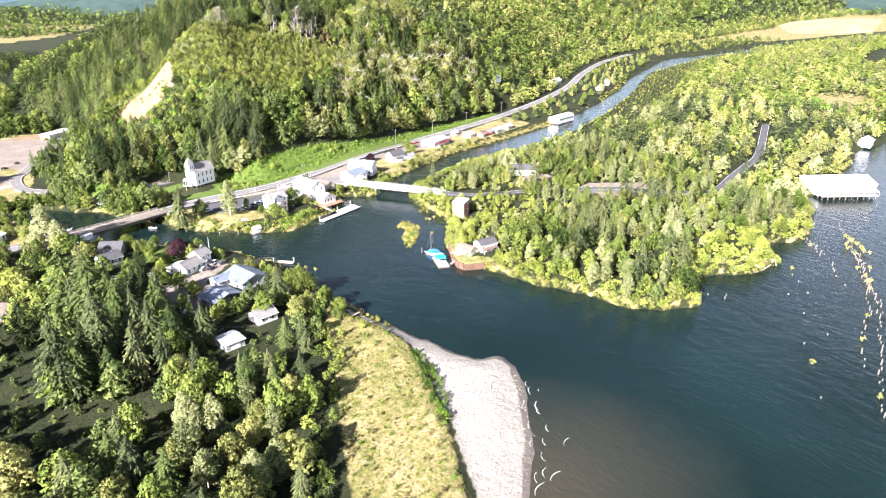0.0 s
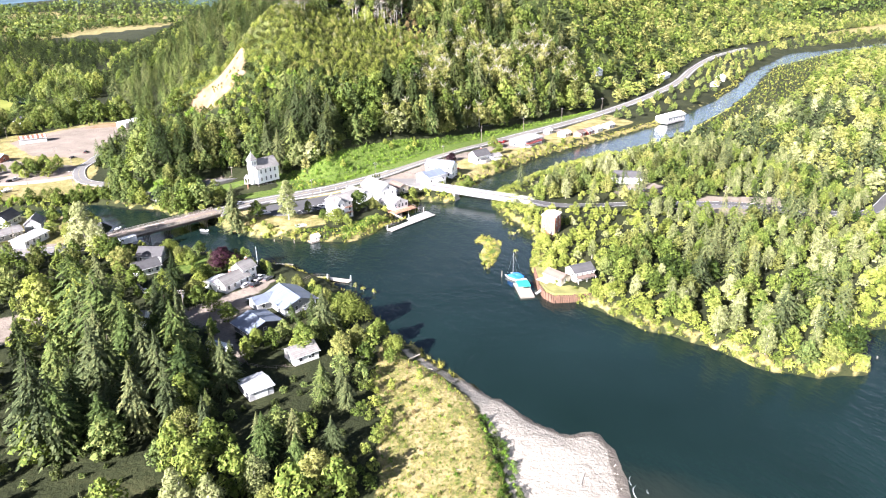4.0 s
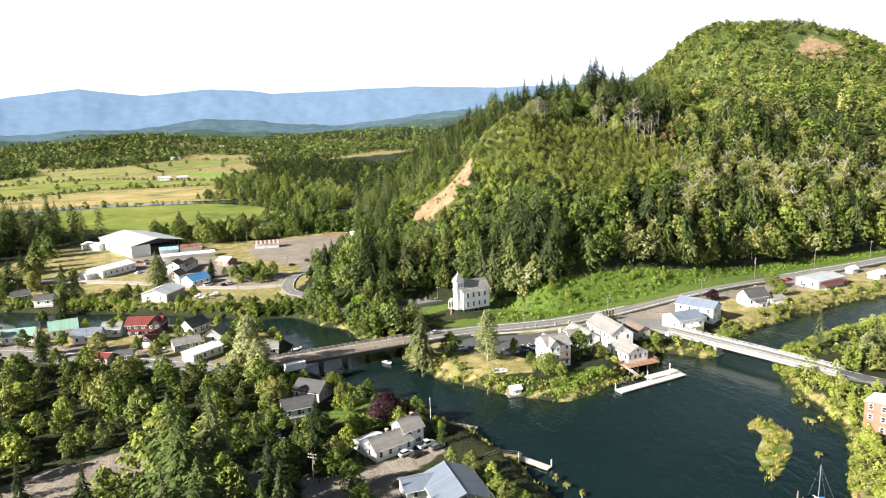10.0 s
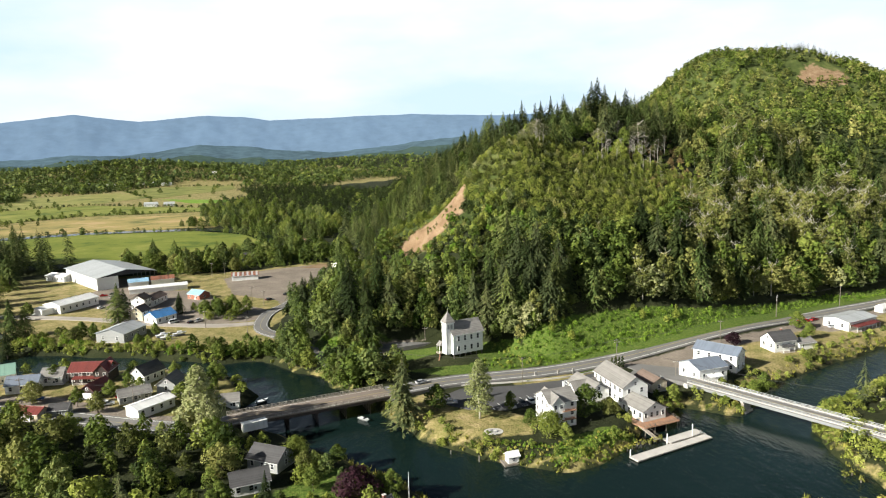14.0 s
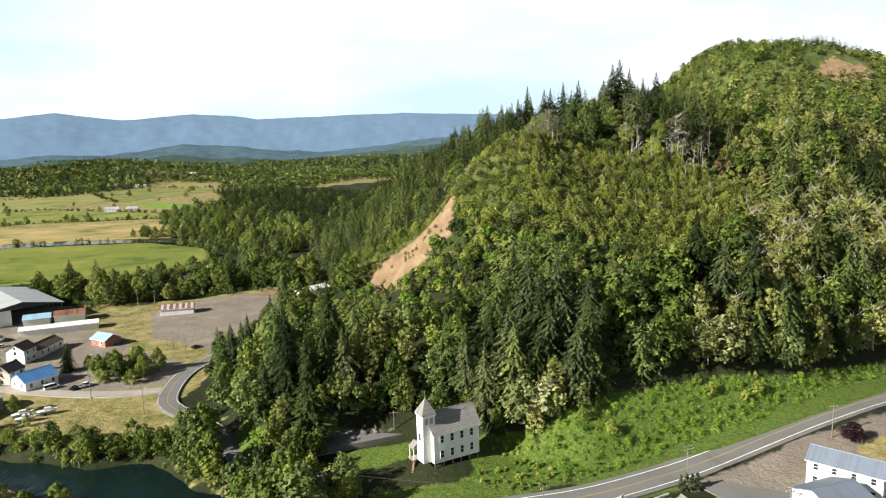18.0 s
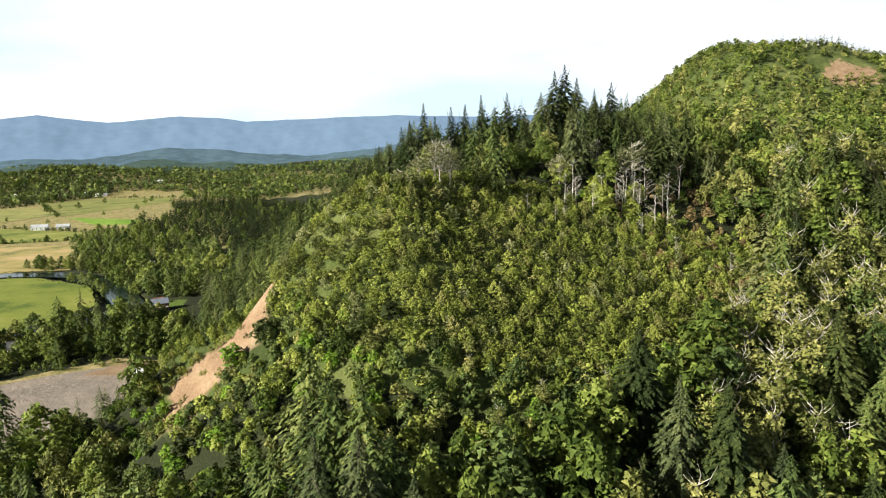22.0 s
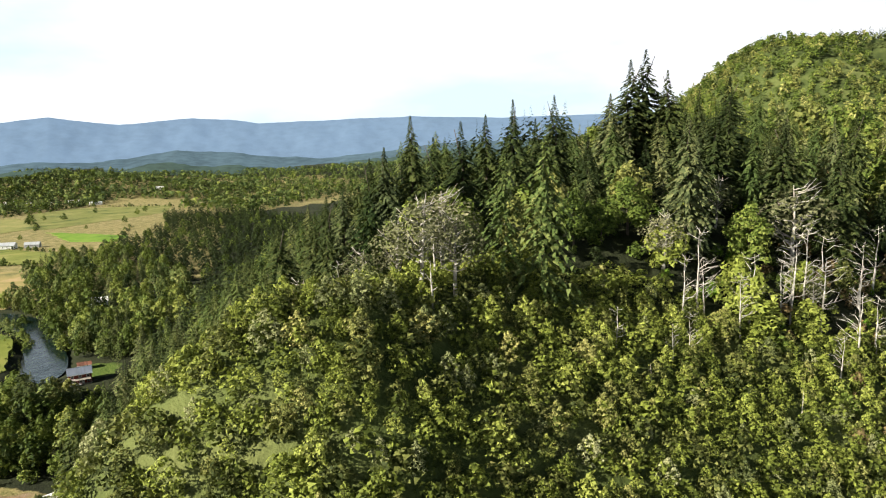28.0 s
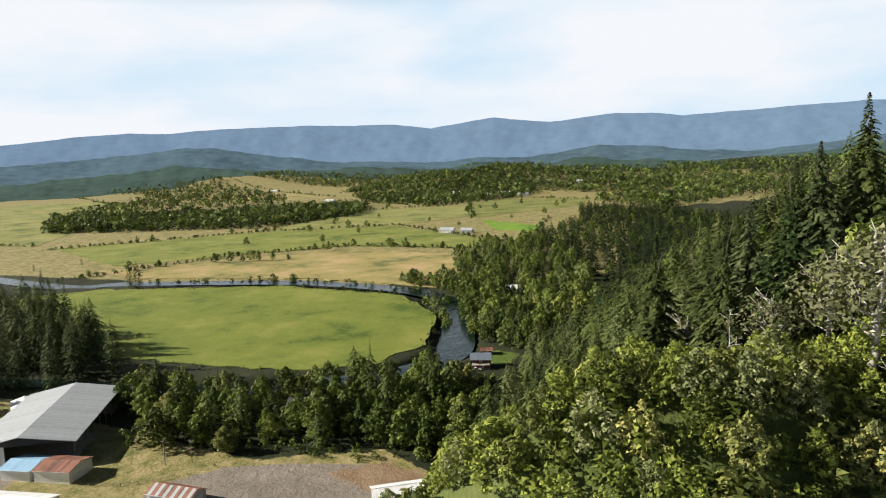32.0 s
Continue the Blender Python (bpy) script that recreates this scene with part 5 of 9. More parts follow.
face = scatter(FACE, 8.6, 1, 0.5)
bank_in = inside_distance(face[:, 0], face[:, 1], GRASS_BANK)
foot_in = inside_distance(face[:, 0], face[:, 1], HILL_FOOT)
face_m = waves(face[:, 0], face[:, 1], 24, 3.0)
for (x, y), bi, h, m in zip(face, bank_in, foot_in, face_m):
    m += random.uniform(-0.55, 0.55) + (0.46 if x > 60 else 0.22 if x > 30 else 0.1)
    if 20 < x < 320 and bi > -1:
        continue
    if -48 < x < 16 and 296 < y < 402:
        most = (97 if y < 335 else 89) - 0.155 * y - ground_at(x, y)
        if most > 14 and m < 0.25:
            plant(random.choice(("hemlock", "spruce", "hemlock", "fir")), x, y, min(most, random.uniform(18, 28)))
        elif most > 3:
            plant(random.choice(("alder", "maple")), x, y, min(most, random.uniform(9, 16)))
    elif -10 < x < 125 and h > 46:
        plant(random.choice(("maple", "maple", "whitealder", "alder") if x > 60 else ("shrub", "maple", "maple")), x, y, random.uniform(4.5, 8.5))
    elif x < -40 and h < 26:
        plant(random.choice(("alder", "alder", "hemlock", "spruce", "alder")), x, y, random.uniform(9, 17))
    elif x > 80 and m > 0.55:
        plant("whitealder", x, y, random.uniform(15, 23))
    elif m > (0.3 if x < 60 else 0.0):
        plant(random.choice(("alder", "maple", "alder")), x, y, random.uniform(13, 22))
    elif m < -0.4:
        plant(random.choice(("spruce", "fir")), x, y, random.uniform(22, 33))
    else:
        plant(random.choice(("hemlock", "hemlock", "fir")), x, y, random.uniform(19, 31))

for x, y in scatter(CREST, 8.5, 2):
    if min(math.hypot(x - a, y - b) for a, b in PLANTED[60:130]) < 4:
        continue
    if x > 84 and y < 456:
        if random.random() < 0.45:
            plant(random.choice(("whitealder", "shrub", "lichen", "whitealder")), x, y, random.uniform(5, 10))
    elif y < 466 and x > 44 and random.random() < 0.75:
        plant(random.choice(("alder", "hemlock", "alder", "alder", "lichen", "whitealder", "spruce")), x, y, random.uniform(10, 16))
    else:
        plant(random.choice(("fir", "hemlock", "spruce", "hemlock")), x, y, random.uniform(13, 22))
for x, y, h, k in ((47, 426, 9, "lichen"), (52, 430, 12, "lichen"), (33, 424, 7, "dead"), (59, 420, 8, "snag"), (44, 421, 8, "dead"), (114, 416, 4, "snag"), (95, 418, 6, "dead"), (100, 428, 11, "dead"), (104, 430, 10, "dead"),
                   (112, 431, 12, "dead"), (120, 433, 13, "dead"), (126, 434, 13, "dead"), (130, 430, 12, "dead"), (136, 434, 11, "dead"), (124, 424, 8, "dead"), (134, 420, 7, "dead"), (90, 412, 3, "snag"), (86, 416, 7, "dead"),
                   (152, 420, 9, "dead"), (60, 431, 11, "lichen"), (103, 319, 15, "dead"), (92, 322, 20, "whitealder"), (118, 326, 22, "whitealder"), (40, 296, 13, "whitealder"), (150, 352, 18, "dead"), (176, 366, 16, "dead"),
                   (103, 430, 15, "dead"), (109, 427, 11, "dead"), (122, 437, 13, "dead"), (126, 440, 15, "dead"), (131, 443, 14, "dead"), (118, 432, 12, "dead"), (140, 447, 13, "dead"), (146, 453, 14, "dead"), (136, 440, 12, "dead"), (98, 419, 8, "dead"), (165, 450, 10, "dead"),
                   (57, 412, 13, "lichen"), (62, 414, 12, "lichen"), (59, 407, 8, "snag"), (76, 421, 27, "hemlock"), (70, 425, 20, "hemlock"), (160, 462, 21, "spruce"), (176, 440, 22, "spruce"), (184, 425, 18, "spruce")):
    plant(k, x, y, h)

BROW_BUSH = [broadleaf(s, 900, 0.038, 44, 0.0, 0.5, lump=0.36) for s in (51, 52, 53, 57)]
brush = scatter(BRUSH_TOP, 3.2, 3, 0.5)
merged("hillside_brush", "dense yellow-green brush on the hill's brow", "brush", BROW_BUSH, brush, rgw.uniform(2.4, 3.2, len(brush)) * rgw.choice((0.9, 1.1, 1.3, 1.7), len(brush)), (BRUSH, MAPLE, BRUSH, SILVER, BRUSH, BRUSH), 1)
fill_brush = scatter(BRUSH_TOP + [(0, 392)], 2.5, 83, 0.5)
merged("brow_undergrowth", "low green growth under the brush on the brow", "undergrowth", [broadleaf(s, 130, 0.11, 9, 0.0, 0.62) for s in (58, 59)], fill_brush, rgw.uniform(2.1, 3.5, len(fill_brush)), (BRUSH, BRUSH, MAPLE), 35)
skirt = scatter([(-14, 366), (0, 352), (20, 338), (60, 326), (110, 338), (160, 378), (160, 400), (112, 376), (80, 360), (40, 364), (14, 380), (16, 372), (2, 366)], 3.3, 97, 0.5)
merged("brow_skirt", "green bushes on the steep face below the brow", "bushes", LO_BUSH, skirt, rgw.uniform(2.2, 4.4, len(skirt)), (BRUSH, ALDER, MAPLE, HEMLOCK), 44)
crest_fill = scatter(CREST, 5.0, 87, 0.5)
merged("crest_undergrowth", "dark green undergrowth below the crest trees", "undergrowth", LO_BUSH, crest_fill, rgw.uniform(1.4, 3.2, len(crest_fill)), (SHADE_FERN, ALDER, VINE), 39)
edge_brush = scatter([(-50, 480), (-62, 440), (-44, 436), (-34, 405), (-24, 390), (-14, 364), (6, 362), (16, 376), (16, 400), (18, 428), (10, 446), (-14, 450), (-28, 470)], 3.2, 13)
merged("slope_brush", "green brush round the clay slide", "brush", MID_BUSH, edge_brush, rgw.uniform(1.8, 3.6, len(edge_brush)), (BRUSH, BRUSH, MAPLE), 11)
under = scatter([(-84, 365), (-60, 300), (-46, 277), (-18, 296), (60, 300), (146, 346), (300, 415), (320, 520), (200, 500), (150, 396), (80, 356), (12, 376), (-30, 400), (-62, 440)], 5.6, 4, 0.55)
merged("hillside_undergrowth", "mixed green undergrowth below the hillside trees", "undergrowth", LO_BUSH, under, rgw.uniform(2.2, 6.0, len(under)), (SHADE_FERN, VINE, HEMLOCK), 2)

north = scatter(NORTH_FLANK, 9.5, 5)
dark = waves(north[:, 0], north[:, 1], 50, 1.0) + rgw.uniform(-0.6, 0.6, len(north)) > -0.7
near = (north[:, 1] < 640) & (north[:, 0] < 60)
for x, y in north[near & dark]:
    plant(random.choice(("fir", "fir", "hemlock", "spruce")), x, y, random.uniform(17, 29))
for x, y in north[near & ~dark]:
    plant("alder", x, y, random.uniform(11, 16))
rest = north[~near]
rd = dark[~near]
merged("ridge_firs", "dark fir wood on the back of the hill", "woods", LO_FIR, rest[rd], rgw.uniform(15, 26, rd.sum()), FIR, 3)
merged("ridge_broadleaf", "green broadleaf wood on the back of the hill", "woods", LO_LEAF, rest[~rd], rgw.uniform(11, 17, (~rd).sum()), ALDER, 4)

BACK = [(240, 396), (340, 440), (450, 528), (560, 650), (760, 840), (1100, 1010), (1500, 1200), (1300, 1420), (700, 1420), (440, 1480), (330, 1620), (150, 1600), (-30, 1250), (-112, 1000), (-105, 810), (-20, 870), (120, 810), (175, 640), (180, 540), (176, 470), (200, 500), (318, 522)]
CLEAR.append(SUMMIT_SLIDE)
mid_back = scatter(BACK, 12.5, 6, 0.55)
dist = np.hypot(mid_back[:, 0], mid_back[:, 1])
md = waves(mid_back[:, 0], mid_back[:, 1], 90, 2.0) + rgw.uniform(-0.5, 0.5, len(mid_back)) > 0.3
nearer = dist < 620
for key, sel, tem, lo, hi, mat in (("hillside_firs", nearer & md, LO_FIR, 16, 27, SPRUCE), ("hillside_broadleaf", nearer & ~md, LO_LEAF, 10, 18, (MAPLE, ALDER)),
                                   ("mountain_firs", ~nearer & md, FAR_FIR, 14, 24, FIR), ("mountain_broadleaf", ~nearer & ~md, FAR_LEAF, 9, 18, (ALDER, MAPLE, ALDER))):
    merged(key, "mixed wood over the long hillside", "woods", tem, mid_back[sel], rgw.uniform(lo, hi, sel.sum()), mat, 5)
fill = scatter([(-20, 870), (120, 810), (175, 640), (180, 540), (318, 522), (450, 560), (760, 860), (1000, 1250), (800, 1500), (400, 1500), (100, 1100)], 15, 16)
merged("mountain_brush", "yellow-green brush between the hillside trees", "brush", FAR_LEAF, fill, rgw.uniform(4, 10, len(fill)), (BRUSH, ALDER, ALDER, MAPLE), 12)
top = scatter([(390, 1290), (520, 1290), (840, 1300), (860, 1440), (420, 1420)], 10, 17)
merged("summit_firs", "row of dark firs along the summit", "woods", FAR_FIR, top, rgw.uniform(12, 19, len(top)), FIR, 13)

# the island
isl = scatter([(p[0], p[1]) for p in ISLAND[:9]] + [(480, 380), (470, 180)] + ISLAND[18:], 7.2, 7, 0.55, 2.5)
shore_gap = line_distance(isl[:, 0], isl[:, 1], ISLAND[1:8])
for k, (x, y) in enumerate(isl):
    m = float(waves(np.array([x]), np.array([y]), 22, 5.0)[0]) + random.uniform(-0.6, 0.6)
    low = x < 112 or (y < 60 and x > 165) or (x < 165 and 120 < y < 190)
    if x > 290:
        continue
    if shore_gap[k] < 24:
        if random.random() < 0.35:
            plant("shrub", x, y, random.uniform(1.6, 3.4))
        continue
    if low:
        plant("shrub", x, y, random.uniform(3.0, 5.5))
    elif m > 0.55:
        plant("spruce", x, y, random.uniform(13, 22))
    elif m > 0.05:
        plant("maple", x, y, random.uniform(7, 11))
    elif m > -0.45:
        plant("alder", x, y, random.uniform(6, 10))
    else:
        plant("poplar", x, y, random.uniform(8, 12))
for x, y, h in ((137, 220, 16), (150, 206, 17), (156, 203, 18), (144, 202, 14), (162, 208, 15), (152, 172, 17), (139, 42, 19), (146, 34, 17), (133, 38, 15), (172, 214, 14)):
    plant("spruce", x, y, h)
CHANNEL_EDGE = [(300, 307), (400, 367), (500, 434), (670, 572), (870, 665), (1000, 690), (1010, 650), (885, 628), (700, 535), (530, 395), (430, 335), (315, 280)]
CLEAR.append(CHANNEL_EDGE)
DELTA_VIEW = [(1200, 860), (1480, 730), (2600, 1180), (2300, 1330), (1850, 1230)]
CLEAR.append(DELTA_VIEW)
far_isl = scatter([(290, 305), (400, 365), (500, 430), (870, 660), (1400, 740), (1900, 760), (1900, 330), (900, 190), (470, 150), (360, 100), (290, 75)], 10.5, 8, 0.55, 3)
fm = waves(far_isl[:, 0], far_isl[:, 1], 35) + rgw.uniform(-0.5, 0.5, len(far_isl))
FIELD_HOLES = (inside_distance(far_isl[:, 0], far_isl[:, 1], [(900, 430), (1150, 560), (1500, 620), (1900, 560), (1500, 380)]) > 0) | (inside_distance(far_isl[:, 0], far_isl[:, 1], [(560, 270), (640, 300), (660, 260), (580, 235)]) > 0)
n1 = np.hypot(far_isl[:, 0] - 100, far_isl[:, 1]) < 520
for key, sel, tem, lo, hi, mat in (("island_firs", n1 & (fm > 0.2), LO_FIR, 12, 20, SPRUCE), ("island_broadleaf", n1 & (fm <= 0.2), LO_LEAF, 7, 13, (MAPLE, ALDER, SILVER)),
                                   ("delta_firs", ~n1 & (fm > 0.2), FAR_FIR, 12, 20, SPRUCE), ("delta_broadleaf", ~n1 & (fm <= 0.2), FAR_LEAF, 7, 14, (MAPLE, ALDER, ALDER))):
    sel = sel & ~FIELD_HOLES
    merged(key, "pale green wood on the low island", "woods", tem, far_isl[sel], rgw.uniform(lo, hi, sel.sum()), mat, 6)
ish = scatter([(p[0], p[1]) for p in ISLAND[:9]] + [(400, 330), (400, 130)] + ISLAND[18:], 6.0, 9, 0.45, 0.6)
shore = scatter([(p[0], p[1]) for p in ISLAND[:6]] + [(330, 240), (330, 130)] + ISLAND[22:], 3.4, 84, 0.5, 0.4)
sd = land(shore[:, 0], shore[:, 1])
shore = shore[sd < 12]
merged("island_shore_brush", "yellow-green bushes crowding the island shore", "bushes", [broadleaf(s, 130, 0.11, 9, 0.0, 0.58) for s in (63, 64)], shore, rgw.uniform(1.2, 4.0, len(shore)), (BRUSH, WILLOW, ALDER), 36)
merged("island_brush", "yellow-green brush all over the island", "brush", [broadleaf(s, 140, 0.125, 8, 0.06, 0.5) for s in (61, 62)], ish, rgw.uniform(1.6, 3.8, len(ish)), (BRUSH, ALDER, SILVER, WILLOW), 7)

for x, y in scatter([(-66, 296), (-52, 284), (-46, 272), (-38, 262), (-30, 252), (-34, 245), (-44, 256), (-50, 270), (-64, 278), (-78, 292), (-98, 292), (-112, 298), (-110, 304), (-92, 304), (-74, 302)], 5.5, 71):
    plant(random.choice(("alder", "alder", "maple")), x, y, random.uniform(6, 9) if x < -66 else random.uniform(9, 15))
for x, y in scatter([(-46, 286), (-30, 262), (-20, 251), (-12, 254), (-18, 266), (-26, 278), (-26, 288), (-36, 300)], 5.5, 89):
    plant(random.choice(("alder", "shrub", "maple")), x, y, random.uniform(5, 11))
for x, y in scatter([(48, 279), (70, 289), (100, 304), (148, 332), (190, 356), (186, 364), (140, 342), (96, 318), (60, 304), (30, 292)], 8.5, 72):
    if random.random() < 0.55:
        plant("shrub", x, y, random.uniform(2.5, 5))
for x, y in scatter([(-240, 350), (-215, 318), (-150, 308), (-112, 300), (-100, 306), (-130, 330), (-150, 340), (-200, 345)], 9, 73):
    if random.random() < 0.7:
        plant("shrub", x, y, random.uniform(2.5, 5.5))
for x, y in scatter([(-200, 282), (-130, 282), (-84, 268), (-74, 244), (-84, 226), (-120, 250), (-160, 270), (-200, 276)], 8, 74):
    if random.random() < 0.7:
        plant(random.choice(("alder", "shrub")), x, y, random.uniform(3, 7))

for x, y in scatter([(-78, 308), (-70, 292), (-56, 282), (-48, 270), (-42, 258), (-30, 248), (-24, 250), (-36, 268), (-46, 284), (-58, 302), (-74, 318)], 4.8, 94, 0.4):
    plant(random.choice(("alder", "hemlock", "maple", "alder", "hemlock")), x, y, random.uniform(9, 17))
for x, y in scatter([(-36, 400), (-28, 412), (-6, 414), (10, 423), (0, 440), (-22, 438), (-44, 424), (-44, 404)], 4.2, 95, 0.5):
    plant(random.choice(("alder", "maple", "shrub")), x, y, random.uniform(3.5, 6.5))
for (ax, ay), (bx, by) in (((84, 309), (121, 320)), ((121, 320), (148, 334)), ((148, 334), (193, 359)), ((193, 359), (244, 381))):
    for k in range(int(math.hypot(bx - ax, by - ay) / 5.5)):
        t = (k + random.random()) * 5.5 / math.hypot(bx - ax, by - ay)
        plant(random.choice(("maple", "whitealder", "poplar", "maple", "maple")), ax + (bx - ax) * t, ay + (by - ay) * t + random.uniform(0.5, 6), random.uniform(9, 17))
marsh = scatter([(14, 196), (31, 186), (45, 189), (56, 202), (52, 207), (40, 200), (30, 196), (18, 200)], 1.3, 96, 0.5, 0.2)
merged("marsh_plants", "bright green marsh plants along the inn's shore", "marsh plants", LO_BUSH, marsh, rgw.uniform(0.5, 1.0, len(marsh)), (VINE, VINE, REED), 43)
# bank fringes
for key, poly, n, mat in (("north_bank", NORTH_LAND[3:29], 800, ALDER), ("island_bank", ISLAND[:6] + ISLAND[26:], 700, BRUSH)):
    pts = []
    for (ax, ay), (bx, by) in zip(poly, poly[1:]):
        ln = math.hypot(bx - ax, by - ay)
        if ln > 150:
            continue
        for k in range(int(ln / 0.8)):
            t = random.random()
            nxx, nyy = (by - ay) / ln, -(bx - ax) / ln
            s = random.uniform(-8, 8)
            pts.append((ax + (bx - ax) * t + nxx * s, ay + (by - ay) * t + nyy * s))
    pts = np.array(pts)
    dd = land(pts[:, 0], pts[:, 1])
    pts = pts[(dd > 0.2) & (dd < 8) & (inside_distance(pts[:, 0], pts[:, 1], ISLET) < -3)]
    merged(key + "_bushes", "low green bushes along the river bank", "bushes", [broadleaf(s, 180, 0.1, 8, 0.03, 0.5) for s in (71, 72)], pts, rgw.uniform(0.9, 3.2, len(pts)), (mat, WILLOW, BRUSH), 14)


def tuft(seed, n=14, wide=0.6):
    rg = np.random.default_rng(seed)
    v = []
    for i in range(n):
        a, r = rg.uniform(0, 6.28), wide * rg.random() ** 0.5
        bx, by = r * math.cos(a), r * math.sin(a)
        w = 0.09
        v += [(bx - w * math.sin(a), by + w * math.cos(a), 0), (bx + w * math.sin(a), by - w * math.cos(a), 0), (bx * 1.5 + rg.uniform(-0.2, 0.2), by * 1.5 + rg.uniform(-0.2, 0.2), rg.uniform(0.6, 1.1))]
    return np.array(v), np.arange(3 * n).reshape(-1, 3)


TUFTS = [tuft(s) for s in (81, 82, 83)]
rp = []
for poly in (ISLAND[:9] + [(480, 380)], ISLAND[26:] + ISLAND[:2], NORTH_LAND[14:34], ISLET + ISLET[:1], SOUTH_LAND[12:22]):
    for (ax, ay), (bx, by) in zip(poly, poly[1:]):
        ln = math.hypot(bx - ax, by - ay)
        for k in range(int(ln * 2.4) if ln < 110 else 0):
            t, s = random.random(), random.uniform(-6, 6)
            rp.append((ax + (bx - ax) * t + (by - ay) / ln * s, ay + (by - ay) * t - (bx - ax) / ln * s))
rp = np.array(rp)
dd = land(rp[:, 0], rp[:, 1])
rp = rp[(dd > 0.1) & (dd < 4.5)]
merged("marsh_grass", "yellow-green marsh grass along the shores", "marsh grass", TUFTS, rp, rgw.uniform(0.7, 1.5, len(rp)), REED, 9)
CLEAR[:] = [q for q in CLEAR if q is not SPIT and q is not DRY_MEADOW]
mp = scatter(DRY_MEADOW, 1.35, 14)
merged("meadow_grass", "dry yellow grass behind the beach", "grass", TUFTS, mp, rgw.uniform(0.4, 0.9, len(mp)), (REED, WILLOW, VINE), 10)
gap = scatter([(140, 380), (215, 402), (250, 470), (240, 545), (178, 545), (166, 470), (150, 430)], 8.5, 75)
for x, y in gap:
    if x < 185 and y < 440:
        plant("shrub", x, y, random.uniform(2, 4.5))
        continue
    plant(random.choice(("maple", "spruce", "alder", "fir", "whitealder")), x, y, random.uniform(11, 19))
foot = scatter([(-42, 292), (-20, 299), (14, 297), (34, 286), (56, 294), (60, 302), (30, 304), (0, 308), (-30, 306), (-46, 298)], 6.5, 76, 0.4)
for x, y in foot:
    plant(random.choice(("alder", "maple", "alder")), x, y, random.uniform(6, 12))
verge = scatter([(262, 372), (330, 408), (420, 470), (520, 556), (640, 662), (800, 740), (800, 700), (640, 580), (530, 490), (450, 428), (350, 366), (300, 346)], 14, 77, 0.45, 2.0)
merged("channel_broadleaf", "green trees between the highway and the channel", "woods", LO_LEAF, verge, rgw.uniform(4, 10, len(verge)), (ALDER, MAPLE, HEMLOCK), 31)
gb = scatter(GRASS_BANK, 1.9, 18, 0.6)
merged("bank_undergrowth", "bright green tangled growth on the bank above the highway", "undergrowth", [broadleaf(s, 250, 0.075, 9, 0.02, 0.55) for s in (91, 92)], gb,
       rgw.uniform(0.7, 1.2, len(gb)) * rgw.choice((1.0, 1.0, 1.0, 1.4, 2.0), len(gb)), VINE, 16)
cb = scatter(CHURCH_BANK, 2.6, 19, 0.6)
merged("church_undergrowth", "green growth on the slope beside the old hall", "undergrowth", LO_BUSH, cb, rgw.uniform(0.8, 1.8, len(cb)), (VINE, BRUSH), 17)
for x, y, h, k in ((53.7, 305, 7, "shrub"), (48, 301, 6, "shrub"), (57, 303, 5.5, "shrub"), (40, 297, 5, "shrub"), (33, 288, 9, "whitealder"), (30, 292, 15, "poplar"), (37, 291, 13, "poplar"), (86, 306, 4, "shrub"), (120, 322, 5, "shrub"), (143, 335, 4, "shrub")):
    plant(k, x, y, h)
strip_bushes = scatter([(35, 42), (36, 36), (34.5, 24), (31.5, 11), (26.5, -2), (20, -5), (23, 0), (25.5, 13), (29, 24), (32, 36)], 2.0, 78, 0.4, -9)
merged("beach_shrubs", "strip of bright green shrubs along the top of the beach", "bushes", MID_BUSH, strip_bushes, rgw.uniform(1.3, 2.6, len(strip_bushes)), (ALDER, VINE), 18)
ms = scatter(DRY_MEADOW, 3.3, 15, 0.8)
merged("meadow_bushes", "low yellow and green bushes scattered in the dry meadow", "bushes", MID_BUSH, ms, rgw.uniform(0.4, 1.5, len(ms)), (WILLOW, BRUSH, BRACKEN, VINE, BRACKEN), 15)
edge_w = scatter([(13, 66), (15, 44), (0, 20), (-13, -4), (-20, -40), (-30, -40), (-20, 0), (-8, 24), (4, 46), (4, 66)], 4.5, 79, 0.5)
merged("meadow_edge_brush", "green brush at the edge of the wood above the meadow", "brush", MID_BUSH, edge_w, rgw.uniform(2.0, 4.5, len(edge_w)), (ALDER, BRUSH, ALDER), 19)
CLEAR.append(SPIT)
CLEAR[:] = [q for q in CLEAR if q is not CHANNEL_EDGE]
channel_low = scatter(CHANNEL_EDGE, 4.6, 92, 0.5, 0.5)
merged("channel_brush", "low yellow-green brush along the channel", "brush", [broadleaf(s, 44, 0.18, 6, 0.02, 0.6) for s in (65, 66)], channel_low, rgw.uniform(0.8, 2.2, len(channel_low)), (ALDER, REED, BRUSH), 42)
hollow = scatter([(140, 380), (215, 402), (250, 470), (178, 545), (150, 480), (112, 440), (112, 428)], 4.6, 85, 0.5)
merged("hollow_brush", "olive brush in the hollow below the crest", "brush", LO_BUSH, hollow, rgw.uniform(1.8, 4.2, len(hollow)), (BRUSH, BRACKEN, ALDER, BRACKEN), 37)
CLEAR[:] = [q for q in CLEAR if q is not SLIDE]
tufts = scatter(SLIDE, 4.0, 86, 0.7)
keep = waves(tufts[:, 0], tufts[:, 1], 7, 2.0) > 0.12
tufts = tufts[keep]
merged("slide_bushes", "small bushes clinging to the clay slide", "bushes", MID_BUSH, tufts, rgw.uniform(0.8, 2.2, len(tufts)), (BRUSH, ALDER), 38)
CLEAR.append(SLIDE)
